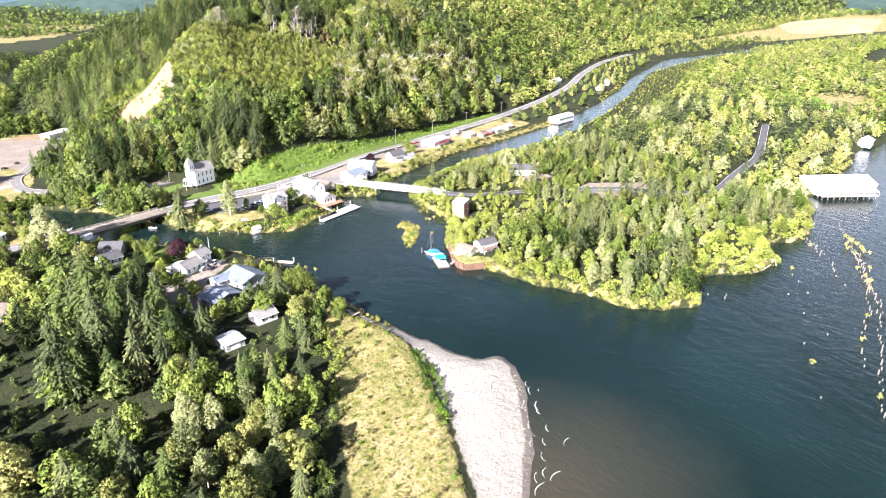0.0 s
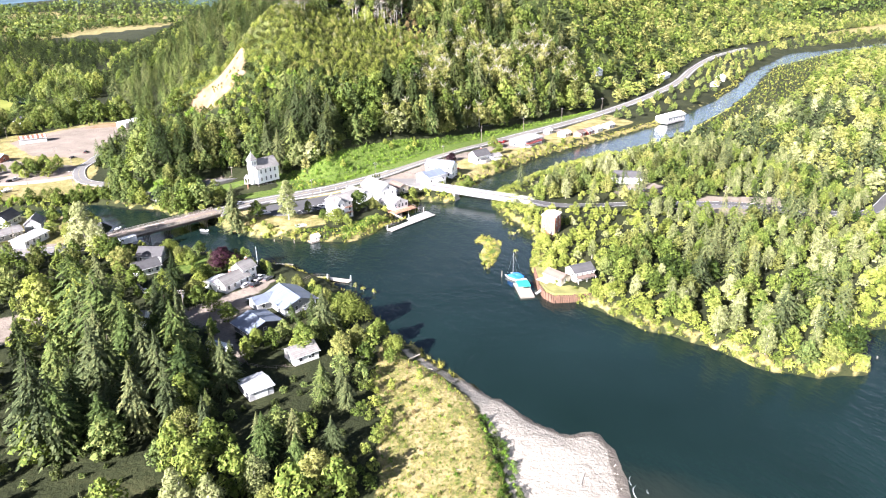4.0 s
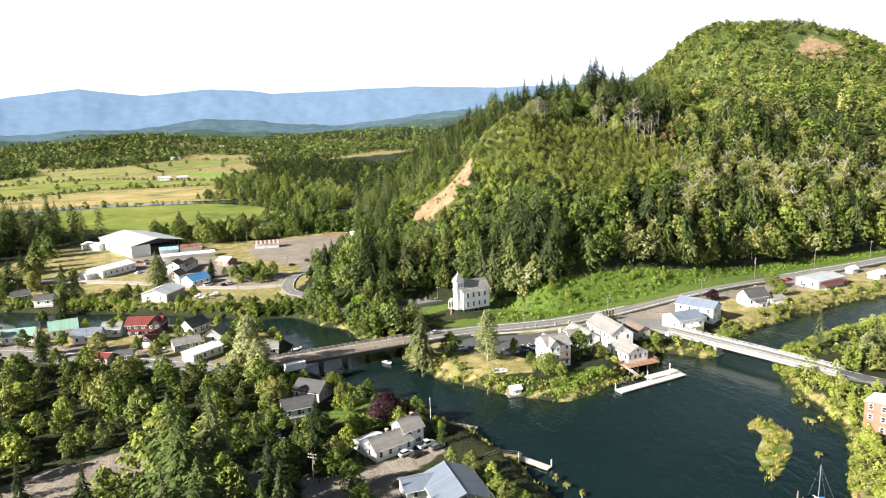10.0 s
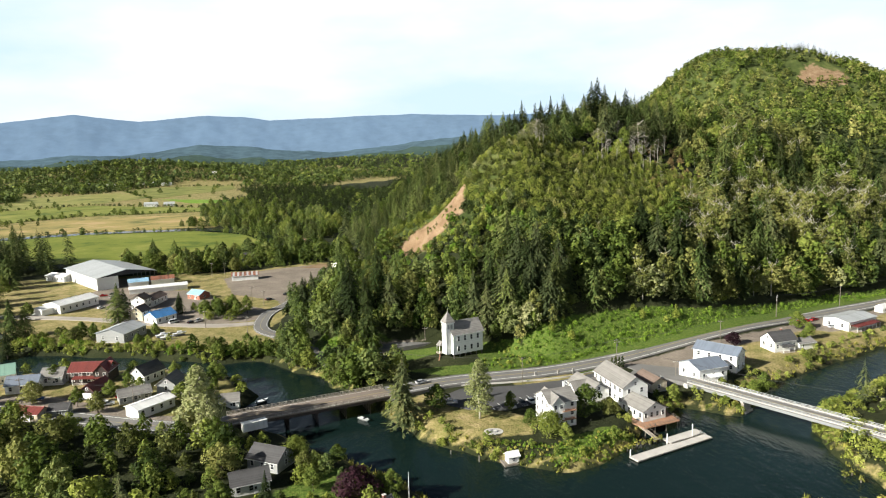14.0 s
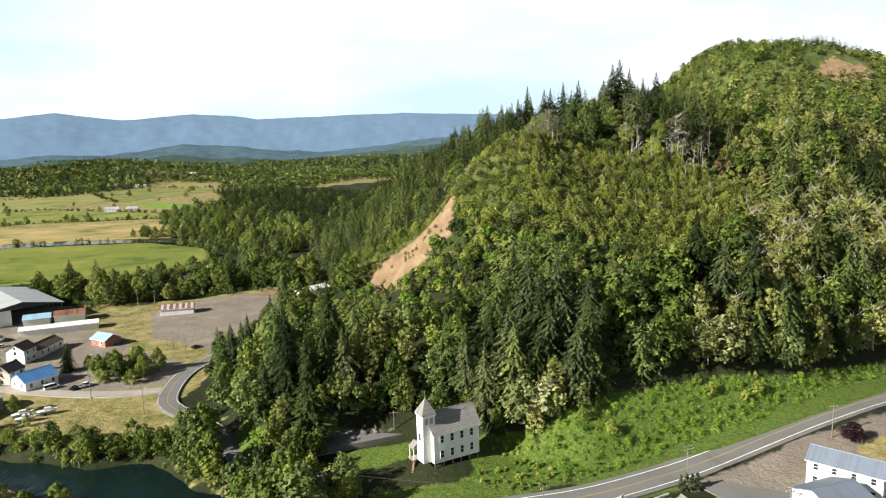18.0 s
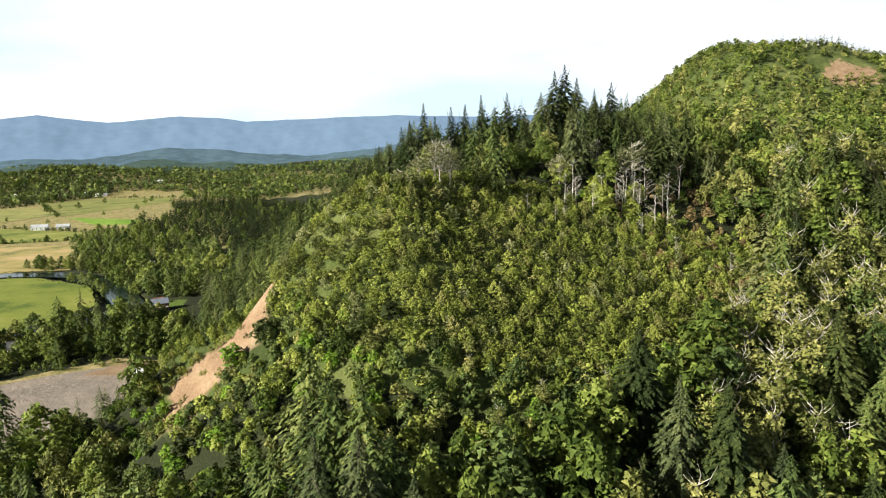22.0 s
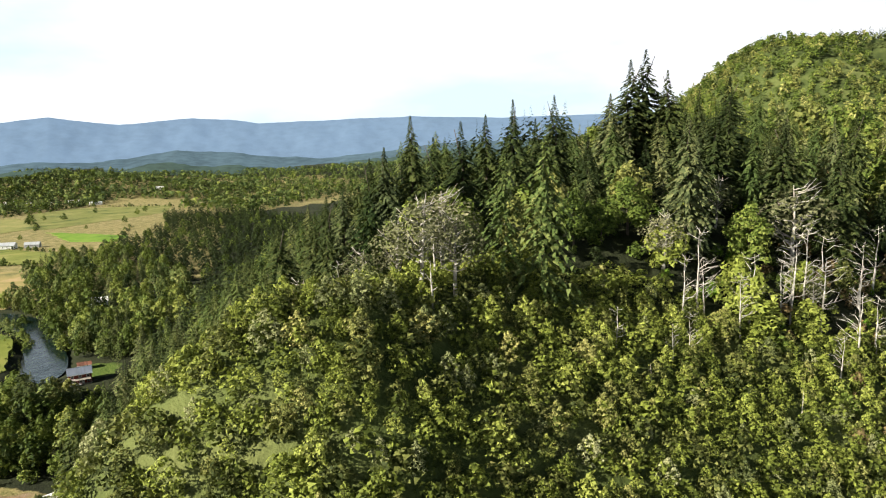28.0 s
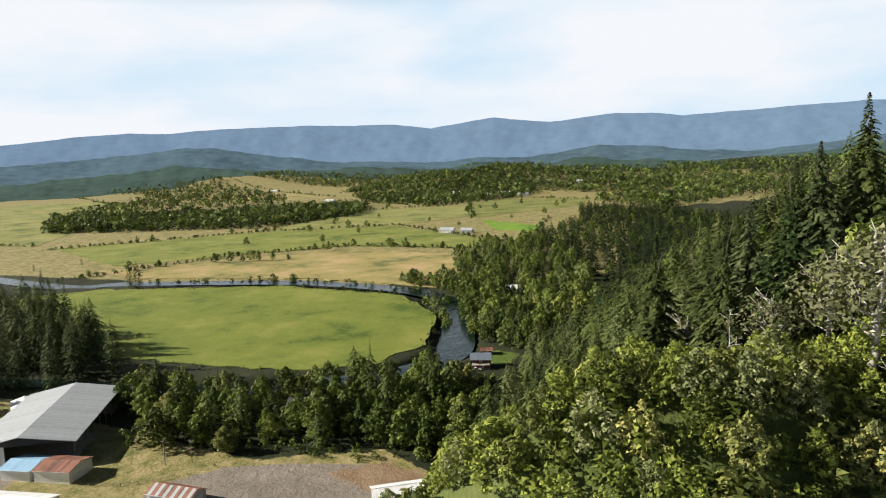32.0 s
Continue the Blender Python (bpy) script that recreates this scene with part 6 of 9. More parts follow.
road_woods = scatter([(345, 424), (470, 524), (560, 612), (680, 712), (800, 782), (1100, 915), (2300, 1300), (2300, 1440), (1100, 1012), (760, 842), (560, 652), (450, 530), (330, 440)], 10.5, 80, 0.55)
merged("highway_woods", "mixed green trees where the hillside meets the highway", "woods", FAR_LEAF, road_woods, rgw.uniform(7, 17, len(road_woods)), (ALDER, MAPLE, FIR), 33)
shore_woods = scatter([(800, 742), (800, 706), (966, 732), (1250, 800), (1250, 900), (1100, 900)], 15, 81, 0.55)
merged("shore_woods", "green trees along the far channel", "woods", FAR_LEAF, shore_woods, rgw.uniform(5, 11, len(shore_woods)), (ALDER, MAPLE, FIR), 34)
for x, y in scatter([(-62, 200), (-60, 150), (-45, 112), (-30, 90), (10, 84), (16, 110), (4, 140), (-12, 168), (-34, 192)], 6.4, 90, 0.6, 1.5):
    plant(random.choice(("alder", "maple", "shrub", "alder", "shrub", "hemlock")), x, y, random.uniform(3.5, 8.5))
for k, x, y, h in (("alder", 16.5, 83.5, 8), ("willow", 22, 78, 6), ("alder", 8, 64, 8), ("shrub", 15, 58, 4), ("shrub", 24, 60, 3.5), ("maple", 12, 74, 8), ("alder", 4, 70, 9), ("alder", 19, 72, 6)):
    plant(k, x, y, h)
CLEAR[:] = [q for q in CLEAR if q is not VERGE]
river_hedge = scatter([(-260, 325), (-215, 316), (-150, 307), (-97, 293), (-78, 296), (-68, 303), (-80, 307), (-100, 302), (-150, 317), (-215, 327), (-260, 337)], 2.7, 91, 0.5, 0.5)
merged("river_hedge", "dense green bank growth along the river", "bushes", LO_BUSH, river_hedge, rgw.uniform(1.4, 3.6, len(river_hedge)), (VINE, ALDER, BRUSH), 41)
CLEAR.append(VERGE)


# The valley floor
def field(label, outline, c, seed, z=3.95):
    m, n, l, b = node_mat("field " + label, 0.95, 0, 0.15)
    p = position(n)
    f = math_node(n, l, "ADD", math_node(n, l, "MULTIPLY", noise_node(n, l, 0.02, 5, p), 0.6), math_node(n, l, "MULTIPLY", noise_node(n, l, 0.35, 6, p, 0.8), 0.25))
    f = math_node(n, l, "ADD", f, math_node(n, l, "MULTIPLY", noise_node(n, l, 0.07, 4, p, 0.6), 0.35))
    l.new(ramp_node(n, l, f, ((c[0] * 0.42, c[1] * 0.55, c[2] * 0.5), (c[0] * 0.85, c[1] * 0.88, c[2] * 0.85), c, (c[0] * 1.3, c[1] * 1.15, c[2] * 1.5)), 0.48, 0.72), b.inputs["Base Color"])
    rg = random.Random(seed)
    pts = []
    for (ax, ay), (bx, by) in zip(outline, outline[1:] + outline[:1]):
        k = max(2, int(math.hypot(bx - ax, by - ay) / 9))
        pts += [(ax + (bx - ax) * i / k + rg.uniform(-3, 3), ay + (by - ay) * i / k + rg.uniform(-3, 3)) for i in range(k)]
    lone("field", Shape().slab(pts, 2.0, z), m, label, "field", "", "structure")


GREEN, TAN, PALE, LIME = (0.13, 0.17, 0.03), (0.33, 0.27, 0.105), (0.24, 0.24, 0.075), (0.15, 0.26, 0.03)
field("sunlit green meadow inside the creek's bend", [(-570, 605), (-535, 660), (-389, 742), (-272, 755), (-216, 722), (-190, 690), (-168, 650), (-172, 602), (-205, 580), (-240, 568), (-323, 545), (-420, 520), (-520, 560)], (0.17, 0.2, 0.035), 1)
field("dry tan hayfield beyond the creek", [(-560, 708), (-389, 780), (-262, 792), (-262, 830), (-330, 950), (-506, 935), (-560, 830), (-640, 720)], TAN, 2)
field("green pasture with a worn track", [(-660, 745), (-590, 848), (-515, 958), (-345, 1000), (-362, 1060), (-597, 1165), (-765, 1030), (-900, 800)], (0.2, 0.22, 0.05), 3)
field("bright green mown field", [(-514, 1275), (-372, 1218), (-360, 1157), (-420, 1165)], LIME, 4)
field("pale green pasture far up the valley", [(-760, 1050), (-600, 1180), (-560, 1340), (-700, 1500), (-860, 1380)], PALE, 5)
field("long pale pasture far up the valley", [(-720, 1560), (-540, 1300), (-460, 1560), (-520, 1730), (-700, 1770)], (0.2, 0.21, 0.06), 6)
field("dry tan field far up the valley", [(-760, 1800), (-880, 1560), (-1120, 1700), (-900, 1990)], TAN, 7)
field("dry pale field at the valley's far side", [(-1180, 1000), (-960, 800), (-1600, 700), (-2300, 1000), (-2400, 1600), (-1500, 1300)], PALE, 8)
field("tan strip field at the valley's far side", [(-1250, 1720), (-1500, 1400), (-2300, 1700), (-2250, 2150)], TAN, 9)
field("far pale field at the foot of the hills", [(-500, 2300), (-900, 2700), (-1200, 2900), (-700, 3000), (-300, 2650)], PALE, 10)
field("pale dry field on the delta", [(1440, 920), (1601, 830), (2360, 1242), (1936, 1362)], (0.42, 0.36, 0.17), 11)
field("pale green clearing on the island", [(562, 285), (604, 338), (640, 330), (612, 290), (566, 238)], LIME, 12, 9.0)

vw = np.random.default_rng(21)


def row_of(line, step, spread):
    out = []
    for (ax, ay), (bx, by) in zip(line, line[1:]):
        ln = math.hypot(bx - ax, by - ay)
        for k in range(int(ln / step)):
            t = (k + vw.random()) * step / ln
            out.append((ax + (bx - ax) * t + vw.normal() * spread, ay + (by - ay) * t + vw.normal() * spread))
    return np.array(out)


HEDGE_LEAF = [broadleaf(s, 30, 0.215, 6, 0.05, 0.55) for s in (111, 112)]
hedge = np.concatenate([row_of([(-620, 665), (-590, 839), (-508, 962), (-332, 998)], 3.1, 2.0), row_of([(-900, 780), (-764, 1028), (-864, 1387)], 3.6, 2.5), row_of([(-888, 1345), (-745, 1500), (-715, 1727), (-483, 1700)], 5.4, 3.5),
                        row_of([(-764, 1028), (-600, 1172), (-362, 1062)], 3.6, 2.5), row_of([(-540, 1290), (-700, 1540)], 5.0, 3.0), row_of([(-389, 752), (-270, 764)], 6.3, 1.5), row_of([(-540, 700), (-389, 771), (-262, 783)], 5.0, 1.5),
                        row_of([(-560, 520), (-420, 512), (-330, 535)], 4.0, 2.5), row_of([(-1180, 1000), (-1500, 1300), (-2400, 1600)], 7.2, 4.5), row_of([(-1250, 1720), (-2250, 2150)], 7.2, 4.5), row_of([(-350, 1150), (-420, 1330)], 5.4, 3.0),
                        row_of([(-960, 800), (-1600, 700)], 6.3, 4.0)])
merged("field_hedges", "dark green hedgerows between the fields", "hedges", HEDGE_LEAF, hedge, vw.uniform(1.5, 5.5, len(hedge)), (ALDER, FIR), 21)
lonely = np.concatenate([hedge[vw.integers(0, len(hedge), 60)], vw.uniform((-900, 900), (-400, 1700), (26, 2)), np.array([(-564, 806), (-550, 815), (-538, 822), (-525, 833), (-512, 842), (-498, 851), (-532, 830)])])
merged("field_trees", "scattered round trees along the hedgerows", "trees", LO_LEAF, lonely, vw.uniform(7, 14, len(lonely)), ALDER, 22)
bed = smooth_line([(x, y, 3.05) for x, y in CREEK[1:11]], 8.0)
lone("water_creek", strip(bed, 20, 0.5), bpy.data.materials["river water"], "still pale creek winding past the meadow", "water", "", "structure")
for x, y, h in ((-132, 562, 30), (-128, 570, 22), (-112, 578, 29), (-106, 572, 25), (-116, 590, 20), (-300, 520, 36), (-310, 530, 32), (-322, 520, 38), (-296, 508, 30), (-290, 535, 30), (-335, 540, 34), (-285, 500, 28), (-345, 525, 36), (-513, 677, 24), (-505, 680, 26), (-596, 641, 20), (-604, 650, 17), (-702, 733, 10), (-716, 689, 10)):
    plant("fir", x, y, h)
w1 = scatter([(-1143, 894), (-820, 1064), (-790, 1300), (-940, 1500), (-1164, 1259), (-1427, 1060)], 10.5, 31, 0.6)
w2 = scatter([(-761, 1500), (-674, 1817), (-927, 2107), (-1184, 1720), (-980, 1540)], 13, 32, 0.6)
w3 = scatter([(-480, 1660), (-300, 1500), (-200, 1900), (100, 2100), (-300, 2300), (-520, 2050)], 17, 33, 0.6)
w4 = scatter([(-2600, 2300), (-1200, 2000), (-600, 2250), (-300, 2400), (300, 2400), (900, 2500), (900, 3100), (-900, 3200), (-2600, 3000)], 21, 34)
w6 = scatter([(1900, 330), (1900, 1000), (1300, 900), (1500, 780), (1900, 760), (3600, 900), (4200, 1300), (2400, 1400), (4200, 400)], 26, 43)
w5 = scatter([(-1500, 1100), (-2000, 1650), (-2400, 1700), (-2500, 2200), (-1500, 1760), (-1200, 1500)], 26, 35)
w7 = scatter([(1150, 1010), (1400, 1080), (2000, 1330), (2700, 1600), (2600, 2100), (1700, 1700), (1200, 1250)], 15, 44, 0.5)
w9 = scatter([(1900, 1420), (2400, 1250), (3200, 1500), (3600, 2200), (2400, 2000), (1700, 1600)], 20, 46, 0.5)
w8 = scatter([(-1350, 1850), (-500, 1850), (-420, 2250), (-1350, 2300)], 14, 45, 0.5)
allw = np.concatenate([w1, w2, w3, w4, w5, w6, w7, w8, w9])
wd = vw.random(len(allw)) < 0.55
merged("valley_firs", "dark fir woods across the valley floor", "woods", [conifer(s, 9, 0.28, 0.4, 0.03, 3, 0.7, 0.3, 1.15) for s in (113, 114)], allw[wd], vw.uniform(16, 27, wd.sum()), FIR, 23)
merged("valley_broadleaf", "green broadleaf woods across the valley floor", "woods", HEDGE_LEAF, allw[~wd], vw.uniform(10, 19, (~wd).sum()), (ALDER, HEMLOCK, HEMLOCK), 24)

for x, y in scatter([(-300, 500), (-330, 545), (-352, 562), (-450, 568), (-520, 545), (-470, 440), (-330, 440)], 10, 36):
    plant(random.choice(("fir", "spruce", "fir", "hemlock")), x, y, random.uniform(22, 38))
belt = scatter([(-228, 505), (-255, 518), (-215, 535), (-180, 562), (-150, 590), (-128, 618), (-105, 612), (-70, 556), (-66, 530), (-100, 530), (-140, 510), (-170, 485), (-200, 492)], 9.5, 37, 0.6)
for x, y in belt:
    m = random.random()
    plant("alder" if m < 0.6 else "maple" if m < 0.92 else "hemlock", x, y, random.uniform(9, 18) if m < 0.92 else random.uniform(15, 24))
for x, y in scatter([(-130, 655), (-170, 740), (-200, 752), (-262, 800), (-262, 830), (-308, 886), (-342, 994), (-300, 1060), (-180, 900), (-118, 800), (-104, 700)], 12, 38):
    plant(random.choice(("fir", "alder", "spruce", "alder")), x, y, random.uniform(12, 22))
ww = scatter([(-330, 1060), (-344, 1263), (-440, 1500), (-300, 1500), (-80, 1300), (-125, 1000), (-118, 820), (-180, 900)], 13, 39)
wd = vw.random(len(ww)) < 0.85
merged("foot_firs", "dark firs along the hill's far foot", "woods", LO_FIR, ww[wd], vw.uniform(14, 22, wd.sum()), FIR, 25)
merged("foot_broadleaf", "green trees along the hill's far foot", "woods", LO_LEAF, ww[~wd], vw.uniform(9, 15, (~wd).sum()), ALDER, 26)
for x, y in scatter([(-300, 400), (-260, 360), (-246, 330), (-270, 326), (-400, 358), (-400, 420), (-320, 440)], 12, 40):
    plant(random.choice(("fir", "alder", "maple")), x, y, random.uniform(10, 20))
for x, y in scatter([(-210, 300), (-180, 283), (-260, 296), (-400, 316), (-400, 250), (-300, 262), (-215, 246)], 12, 41):
    plant(random.choice(("alder", "maple", "fir")), x, y, random.uniform(8, 16))
edge_b = row_of([(-570, 600), (-535, 655), (-389, 738), (-272, 752), (-214, 719), (-188, 688), (-166, 650), (-170, 602), (-205, 578), (-240, 566), (-323, 543), (-420, 518)], 4.5, 2.0)
merged("meadow_hedge", "low green bushes round the meadow", "bushes", FAR_LEAF, edge_b, vw.uniform(0.8, 2.2, len(edge_b)), (ALDER, BRUSH), 28)
ub = scatter([(-260, 512), (-300, 520), (-240, 545), (-185, 585), (-140, 630), (-100, 620), (-64, 556), (-70, 528), (-140, 505), (-190, 480)], 5.5, 42)
merged("creek_bushes", "green bushes along the creek", "bushes", FAR_LEAF, ub, vw.uniform(2.5, 5.5, len(ub)), ALDER, 27)

for x, y in row_of([(-300, 800), (-258, 792), (-196, 752), (-157, 702), (-138, 668)], 5.5, 2.5):
    plant(random.choice(("alder", "alder", "maple")), x, y, random.uniform(9, 15))

for x, y in scatter([(-126, 664), (-146, 698), (-176, 742), (-150, 742), (-118, 704), (-104, 672)], 7.5, 93, 0.5):
    plant(random.choice(("alder", "fir", "alder", "hemlock")), x, y, random.uniform(13, 20))
for x, y, h in ((-196, 710, 12), (-188, 702, 11), (-206, 718, 13), (-216, 727, 10), (-183, 692, 9), (-230, 738, 9), (-178, 714, 16), (-190, 730, 17), (-204, 746, 15), (-168, 700, 14), (-160, 690, 12), (-222, 752, 12), (-238, 760, 9)):
    plant("alder" if h < 15 else "maple", x, y, h)
back_wood = scatter([(-520, 262), (-300, 256), (-225, 236), (-218, 186), (-262, 80), (-222, -22), (-120, -112), (-60, -92), (-24, -112), (-80, -190), (-300, -380), (-620, -300), (-620, 262)], 11, 88, 0.6)
merged("back_woods", "mixed wood stretching away behind the beach", "woods", HEDGE_LEAF, back_wood, vw.uniform(9, 17, len(back_wood)), (ALDER, HEMLOCK, ALDER), 40)

# what grew past the count, joined by kind
MID_FIR = [conifer(s, 150, 0.25, 0.5, 0.05, 9, 0.78, 0.4, 0.31) for s in (101, 102)]
MID_BROAD = [conifer(s, 170, 0.3, 0.6, 0.04, 9, 0.58, 0.55, 0.3) for s in (105, 106)]
MID_LEAF = [broadleaf(s, 780, 0.044, 24, 0.1, 0.38, lump=0.66) for s in (103, 104)]
for key, pts in OVER.items():
    q = np.array([(p[0], p[1]) for p in pts])
    crown = KINDS[key][3]
    merged(key + "_wood", KINDS[key][1] + " in a dense wood", "woods", MID_FIR if key in ("fir", "spruce") else MID_BROAD if key == "hemlock" else MID_LEAF, q, [p[2] for p in pts], {"alder": (ALDER, ALDER, HEMLOCK), "maple": (MAPLE, ALDER)}.get(key, crown[0].materials[0]), 30)


# Buildings
def window(parent, x, y, z, w, h, facing, pane=GLASS, trim=TRIM, bars=True):
    """A sash window set on a wall; facing: 0 +y, 1 -y, 2 +x, 3 -x. It stands 6 cm proud round a recessed pane."""
    sx, sy = (1, 0) if facing < 2 else (0, 1)
    out = {0: (0, 1), 1: (0, -1), 2: (1, 0), 3: (-1, 0)}[facing]
    t, dp = 0.11, 0.09
    f = Shape()
    for du, dz, wu, wz in ((-(w + t) / 2, -t, t, h + 2 * t), ((w + t) / 2, -t, t, h + 2 * t), (0, -t, w, t), (0, h, w, t)) + (((0, h / 2 - 0.03, w, 0.06),) if bars else ()):
        f.box(x + sx * du + out[0] * dp / 2, y + sy * du + out[1] * dp / 2, z + dz, wu if sx else dp, wu if sy else dp, wz)
    win = part("window", f, trim, parent)
    part("pane", Shape().box(x + out[0] * 0.02, y + out[1] * 0.02, z, w if sx else 0.03, w if sy else 0.03, h), pane, win)
    return win


def door(parent, x, y, z, w, h, facing, mat=TRIM):
    sx = facing < 2
    out = {0: (0, 1), 1: (0, -1), 2: (1, 0), 3: (-1, 0)}[facing]
    d = part("door", Shape().box(x + out[0] * 0.04, y + out[1] * 0.04, z, w if sx else 0.1, 0.1 if sx else w, h), mat, parent)
    part("door_panel", Shape().box(x + out[0] * 0.1, y + out[1] * 0.1, z + h * 0.52, w * 0.6 if sx else 0.03, 0.03 if sx else w * 0.6, h * 0.36), GLASS, d)


def gable_parts(parent, w, d, h, rise, wall, roof, over=0.45, z0=0.0, cx=0.0, cy=0.0, turn=False, hip=False, thick=0.2):
    """Walls with gables under two roof slabs; the ridge runs along x, or along y if turned."""
    def sw(p):
        return (cx + p[1], cy + p[0], p[2]) if turn else (cx + p[0], cy + p[1], p[2])
    a, b = w / 2, d / 2
    v = [(-a, -b, z0), (a, -b, z0), (a, b, z0), (-a, b, z0), (-a, -b, z0 + h), (a, -b, z0 + h), (a, b, z0 + h), (-a, b, z0 + h), (-a, 0, z0 + h + rise - 0.05), (a, 0, z0 + h + rise - 0.05)]
    part("wall", Shape().add([sw(p) for p in v], [(3, 2, 1, 0), (0, 1, 5, 4), (2, 3, 7, 6), (1, 2, 6, 9, 5), (3, 0, 4, 8, 7), (4, 5, 9, 8), (6, 7, 8, 9)]), wall, parent)
    sl = rise / b
    for s in (-1, 1):
        e, ez = s * (b + over), z0 + h - sl * over
        q = [(-a - over, e, ez), (a + over, e, ez), (a + over, 0, z0 + h + rise), (-a - over, 0, z0 + h + rise)]
        q = q + [(x, y, z + thick) for x, y, z in q]
        part("roof_slope", Shape().add([sw(p) for p in q], [(3, 2, 1, 0), (4, 5, 6, 7), (0, 1, 5, 4), (1, 2, 6, 5), (2, 3, 7, 6), (3, 0, 4, 7)]), roof, parent)
        part("fascia", Shape().rod(sw((-a - over, e, ez + thick / 2)), sw((a + over, e, ez + thick / 2)), 0.1, 0.1, 4), TRIM, parent)
    part("ridge_cap", Shape().rod(sw((-a - over, 0, z0 + h + rise + thick)), sw((a + over, 0, z0 + h + rise + thick)), 0.12, 0.12, 5), roof, parent)


def house(name, label, x, y, rz, w, d, h, rise, wall, roof, z=None, floors=1, wins=(3, 1), chimney=None, porch=None, group="houses", wing=None, glass=True, big_door=None, over=0.45, category="house"):
    """A gabled building with walls, roof, sash windows, a door, and what else it has."""
    z = ground_at(x, y) - 0.05 if z is None else z
    top = thing(name, label, category, x, y, z, rz, group)
    gable_parts(top, w, d, h, rise, wall, roof, over)
    part("foundation", Shape().box(0, 0, -0.8, w + 0.12, d + 0.12, 0.95), CONCRETE, top)
    if glass:
        fh = h / floors
        for k in range(floors):
            z1 = k * fh + fh * 0.36
            wh = min(1.5, fh * 0.46)
            for i in range(wins[0]):
                u = -w / 2 + w * (i + 0.5) / wins[0]
                if not (k == 0 and i == wins[0] // 2 and big_door == 1):
                    window(top, u, -d / 2, z1, 1.0, wh, 1)
                window(top, u, d / 2, z1, 1.0, wh, 0)
            for i in range(wins[1]):
                u = -d / 2 + d * (i + 0.5) / wins[1]
                for s, fc in ((1, 2), (-1, 3)):
                    if not (big_door == fc and k == 0):
                        window(top, s * w / 2, u, z1, 0.95, wh, fc)
        if rise > 2.2 and wins[1]:
            for s, fc in ((1, 2), (-1, 3)):
                window(top, s * w / 2, 0, h + rise * 0.18, 0.8, min(1.0, rise * 0.38), fc)
    if big_door in (2, 3):
        s = 1 if big_door == 2 else -1
        part("garage_door", Shape().box(s * (w / 2 + 0.05), 0, 0.1, 0.1, min(d * 0.6, 5), min(h * 0.8, 3.0)), TRIM, top)
    elif big_door == 1:
        part("garage_door", Shape().box(0, -d / 2 - 0.05, 0.1, min(w * 0.5, 4.5), 0.1, min(h * 0.8, 2.8)), TRIM, top)
    else:
        door(top, w * 0.12, -d / 2, 0.12, 0.95, 2.05, 1)
    if chimney:
        cxx, cyy = chimney
        ch = part("chimney", Shape().box(cxx, cyy, h * 0.8, 0.7, 0.7, rise * 0.9 + h * 0.2 + 1.0), BRICKRED, top)
        part("chimney_cap", Shape().box(cxx, cyy, h + rise * 0.9 + 1.0, 0.9, 0.9, 0.12), CONCRETE, ch)
    if porch:
        side, pw, pd, mat = porch
        s = -1 if side == 1 else 1
        pr = part("porch_roof", Shape().add([(-pw / 2, s * d / 2, 2.75), (pw / 2, s * d / 2, 2.75), (pw / 2, s * (d / 2 + pd), 2.3), (-pw / 2, s * (d / 2 + pd), 2.3),
                                             (-pw / 2, s * d / 2, 2.9), (pw / 2, s * d / 2, 2.9), (pw / 2, s * (d / 2 + pd), 2.45), (-pw / 2, s * (d / 2 + pd), 2.45)],
                                            [(3, 2, 1, 0), (4, 5, 6, 7), (0, 1, 5, 4), (1, 2, 6, 5), (2, 3, 7, 6), (3, 0, 4, 7)]), mat, top)
        n = max(2, int(pw / 3) + 1)
        for i in range(n):
            part("porch_post", Shape().box(-pw / 2 + 0.15 + (pw - 0.3) * i / (n - 1), s * (d / 2 + pd - 0.15), 0, 0.14, 0.14, 2.35), TRIM, pr)
        part("porch_floor", Shape().box(0, s * (d / 2 + pd / 2), -0.3, pw, pd - 0.02, 0.4), TIMBER, top)
    if wing:
        wx, wy, ww, wd, wh, wr = wing
        gable_parts(top, ww, wd, wh, wr, wall, roof, over, 0.0, wx, wy, True)
        for u in (-0.25, 0.25):
            for k in range(floors):
                window(top, wx + wd * u, wy + math.copysign(ww / 2, wy), k * wh / floors + wh / floors * 0.36, 0.9, min(1.4, wh / floors * 0.46), 0 if wy > 0 else 1)
    return top


# the old white hall with its belfry
church = thing("meeting_hall", "old white wooden hall with a belfry above the highway", "hall", 8.5, 281, 6.9, 0.503, "houses")
gable_parts(church, 14, 8.6, 8.4, 4.3, WHITE, SHINGLE, 0.5)
part("water_table", Shape().box(0, 0, 4.1, 14.1, 8.7, 0.28), TRIM, church)
for k in range(4):
    for zz_ in (1.3, 5.4):
        for s, fc in ((-1, 1), (1, 0)):
            window(church, -4.6 + 3.05 * k, s * 4.3, zz_, 0.95, 2.0, fc)
for u in (-2.4, 0, 2.4):
    for zz_ in (1.3, 5.4):
        window(church, 7, u, zz_, 0.9, 1.9, 2)
window(church, -7, 2.6, 5.4, 0.9, 1.9, 3)
for i in range(6):
    for j in range(3):
        part("support_post", Shape().box(-6.6 + 2.64 * i, -4.0 + 4 * j, -3.2, 0.3, 0.3, 3.25), GREYWOOD, church)
tower = part("belfry", Shape().box(-7.6, -1.0, 0, 3.6, 3.6, 13.2), WHITE, church)
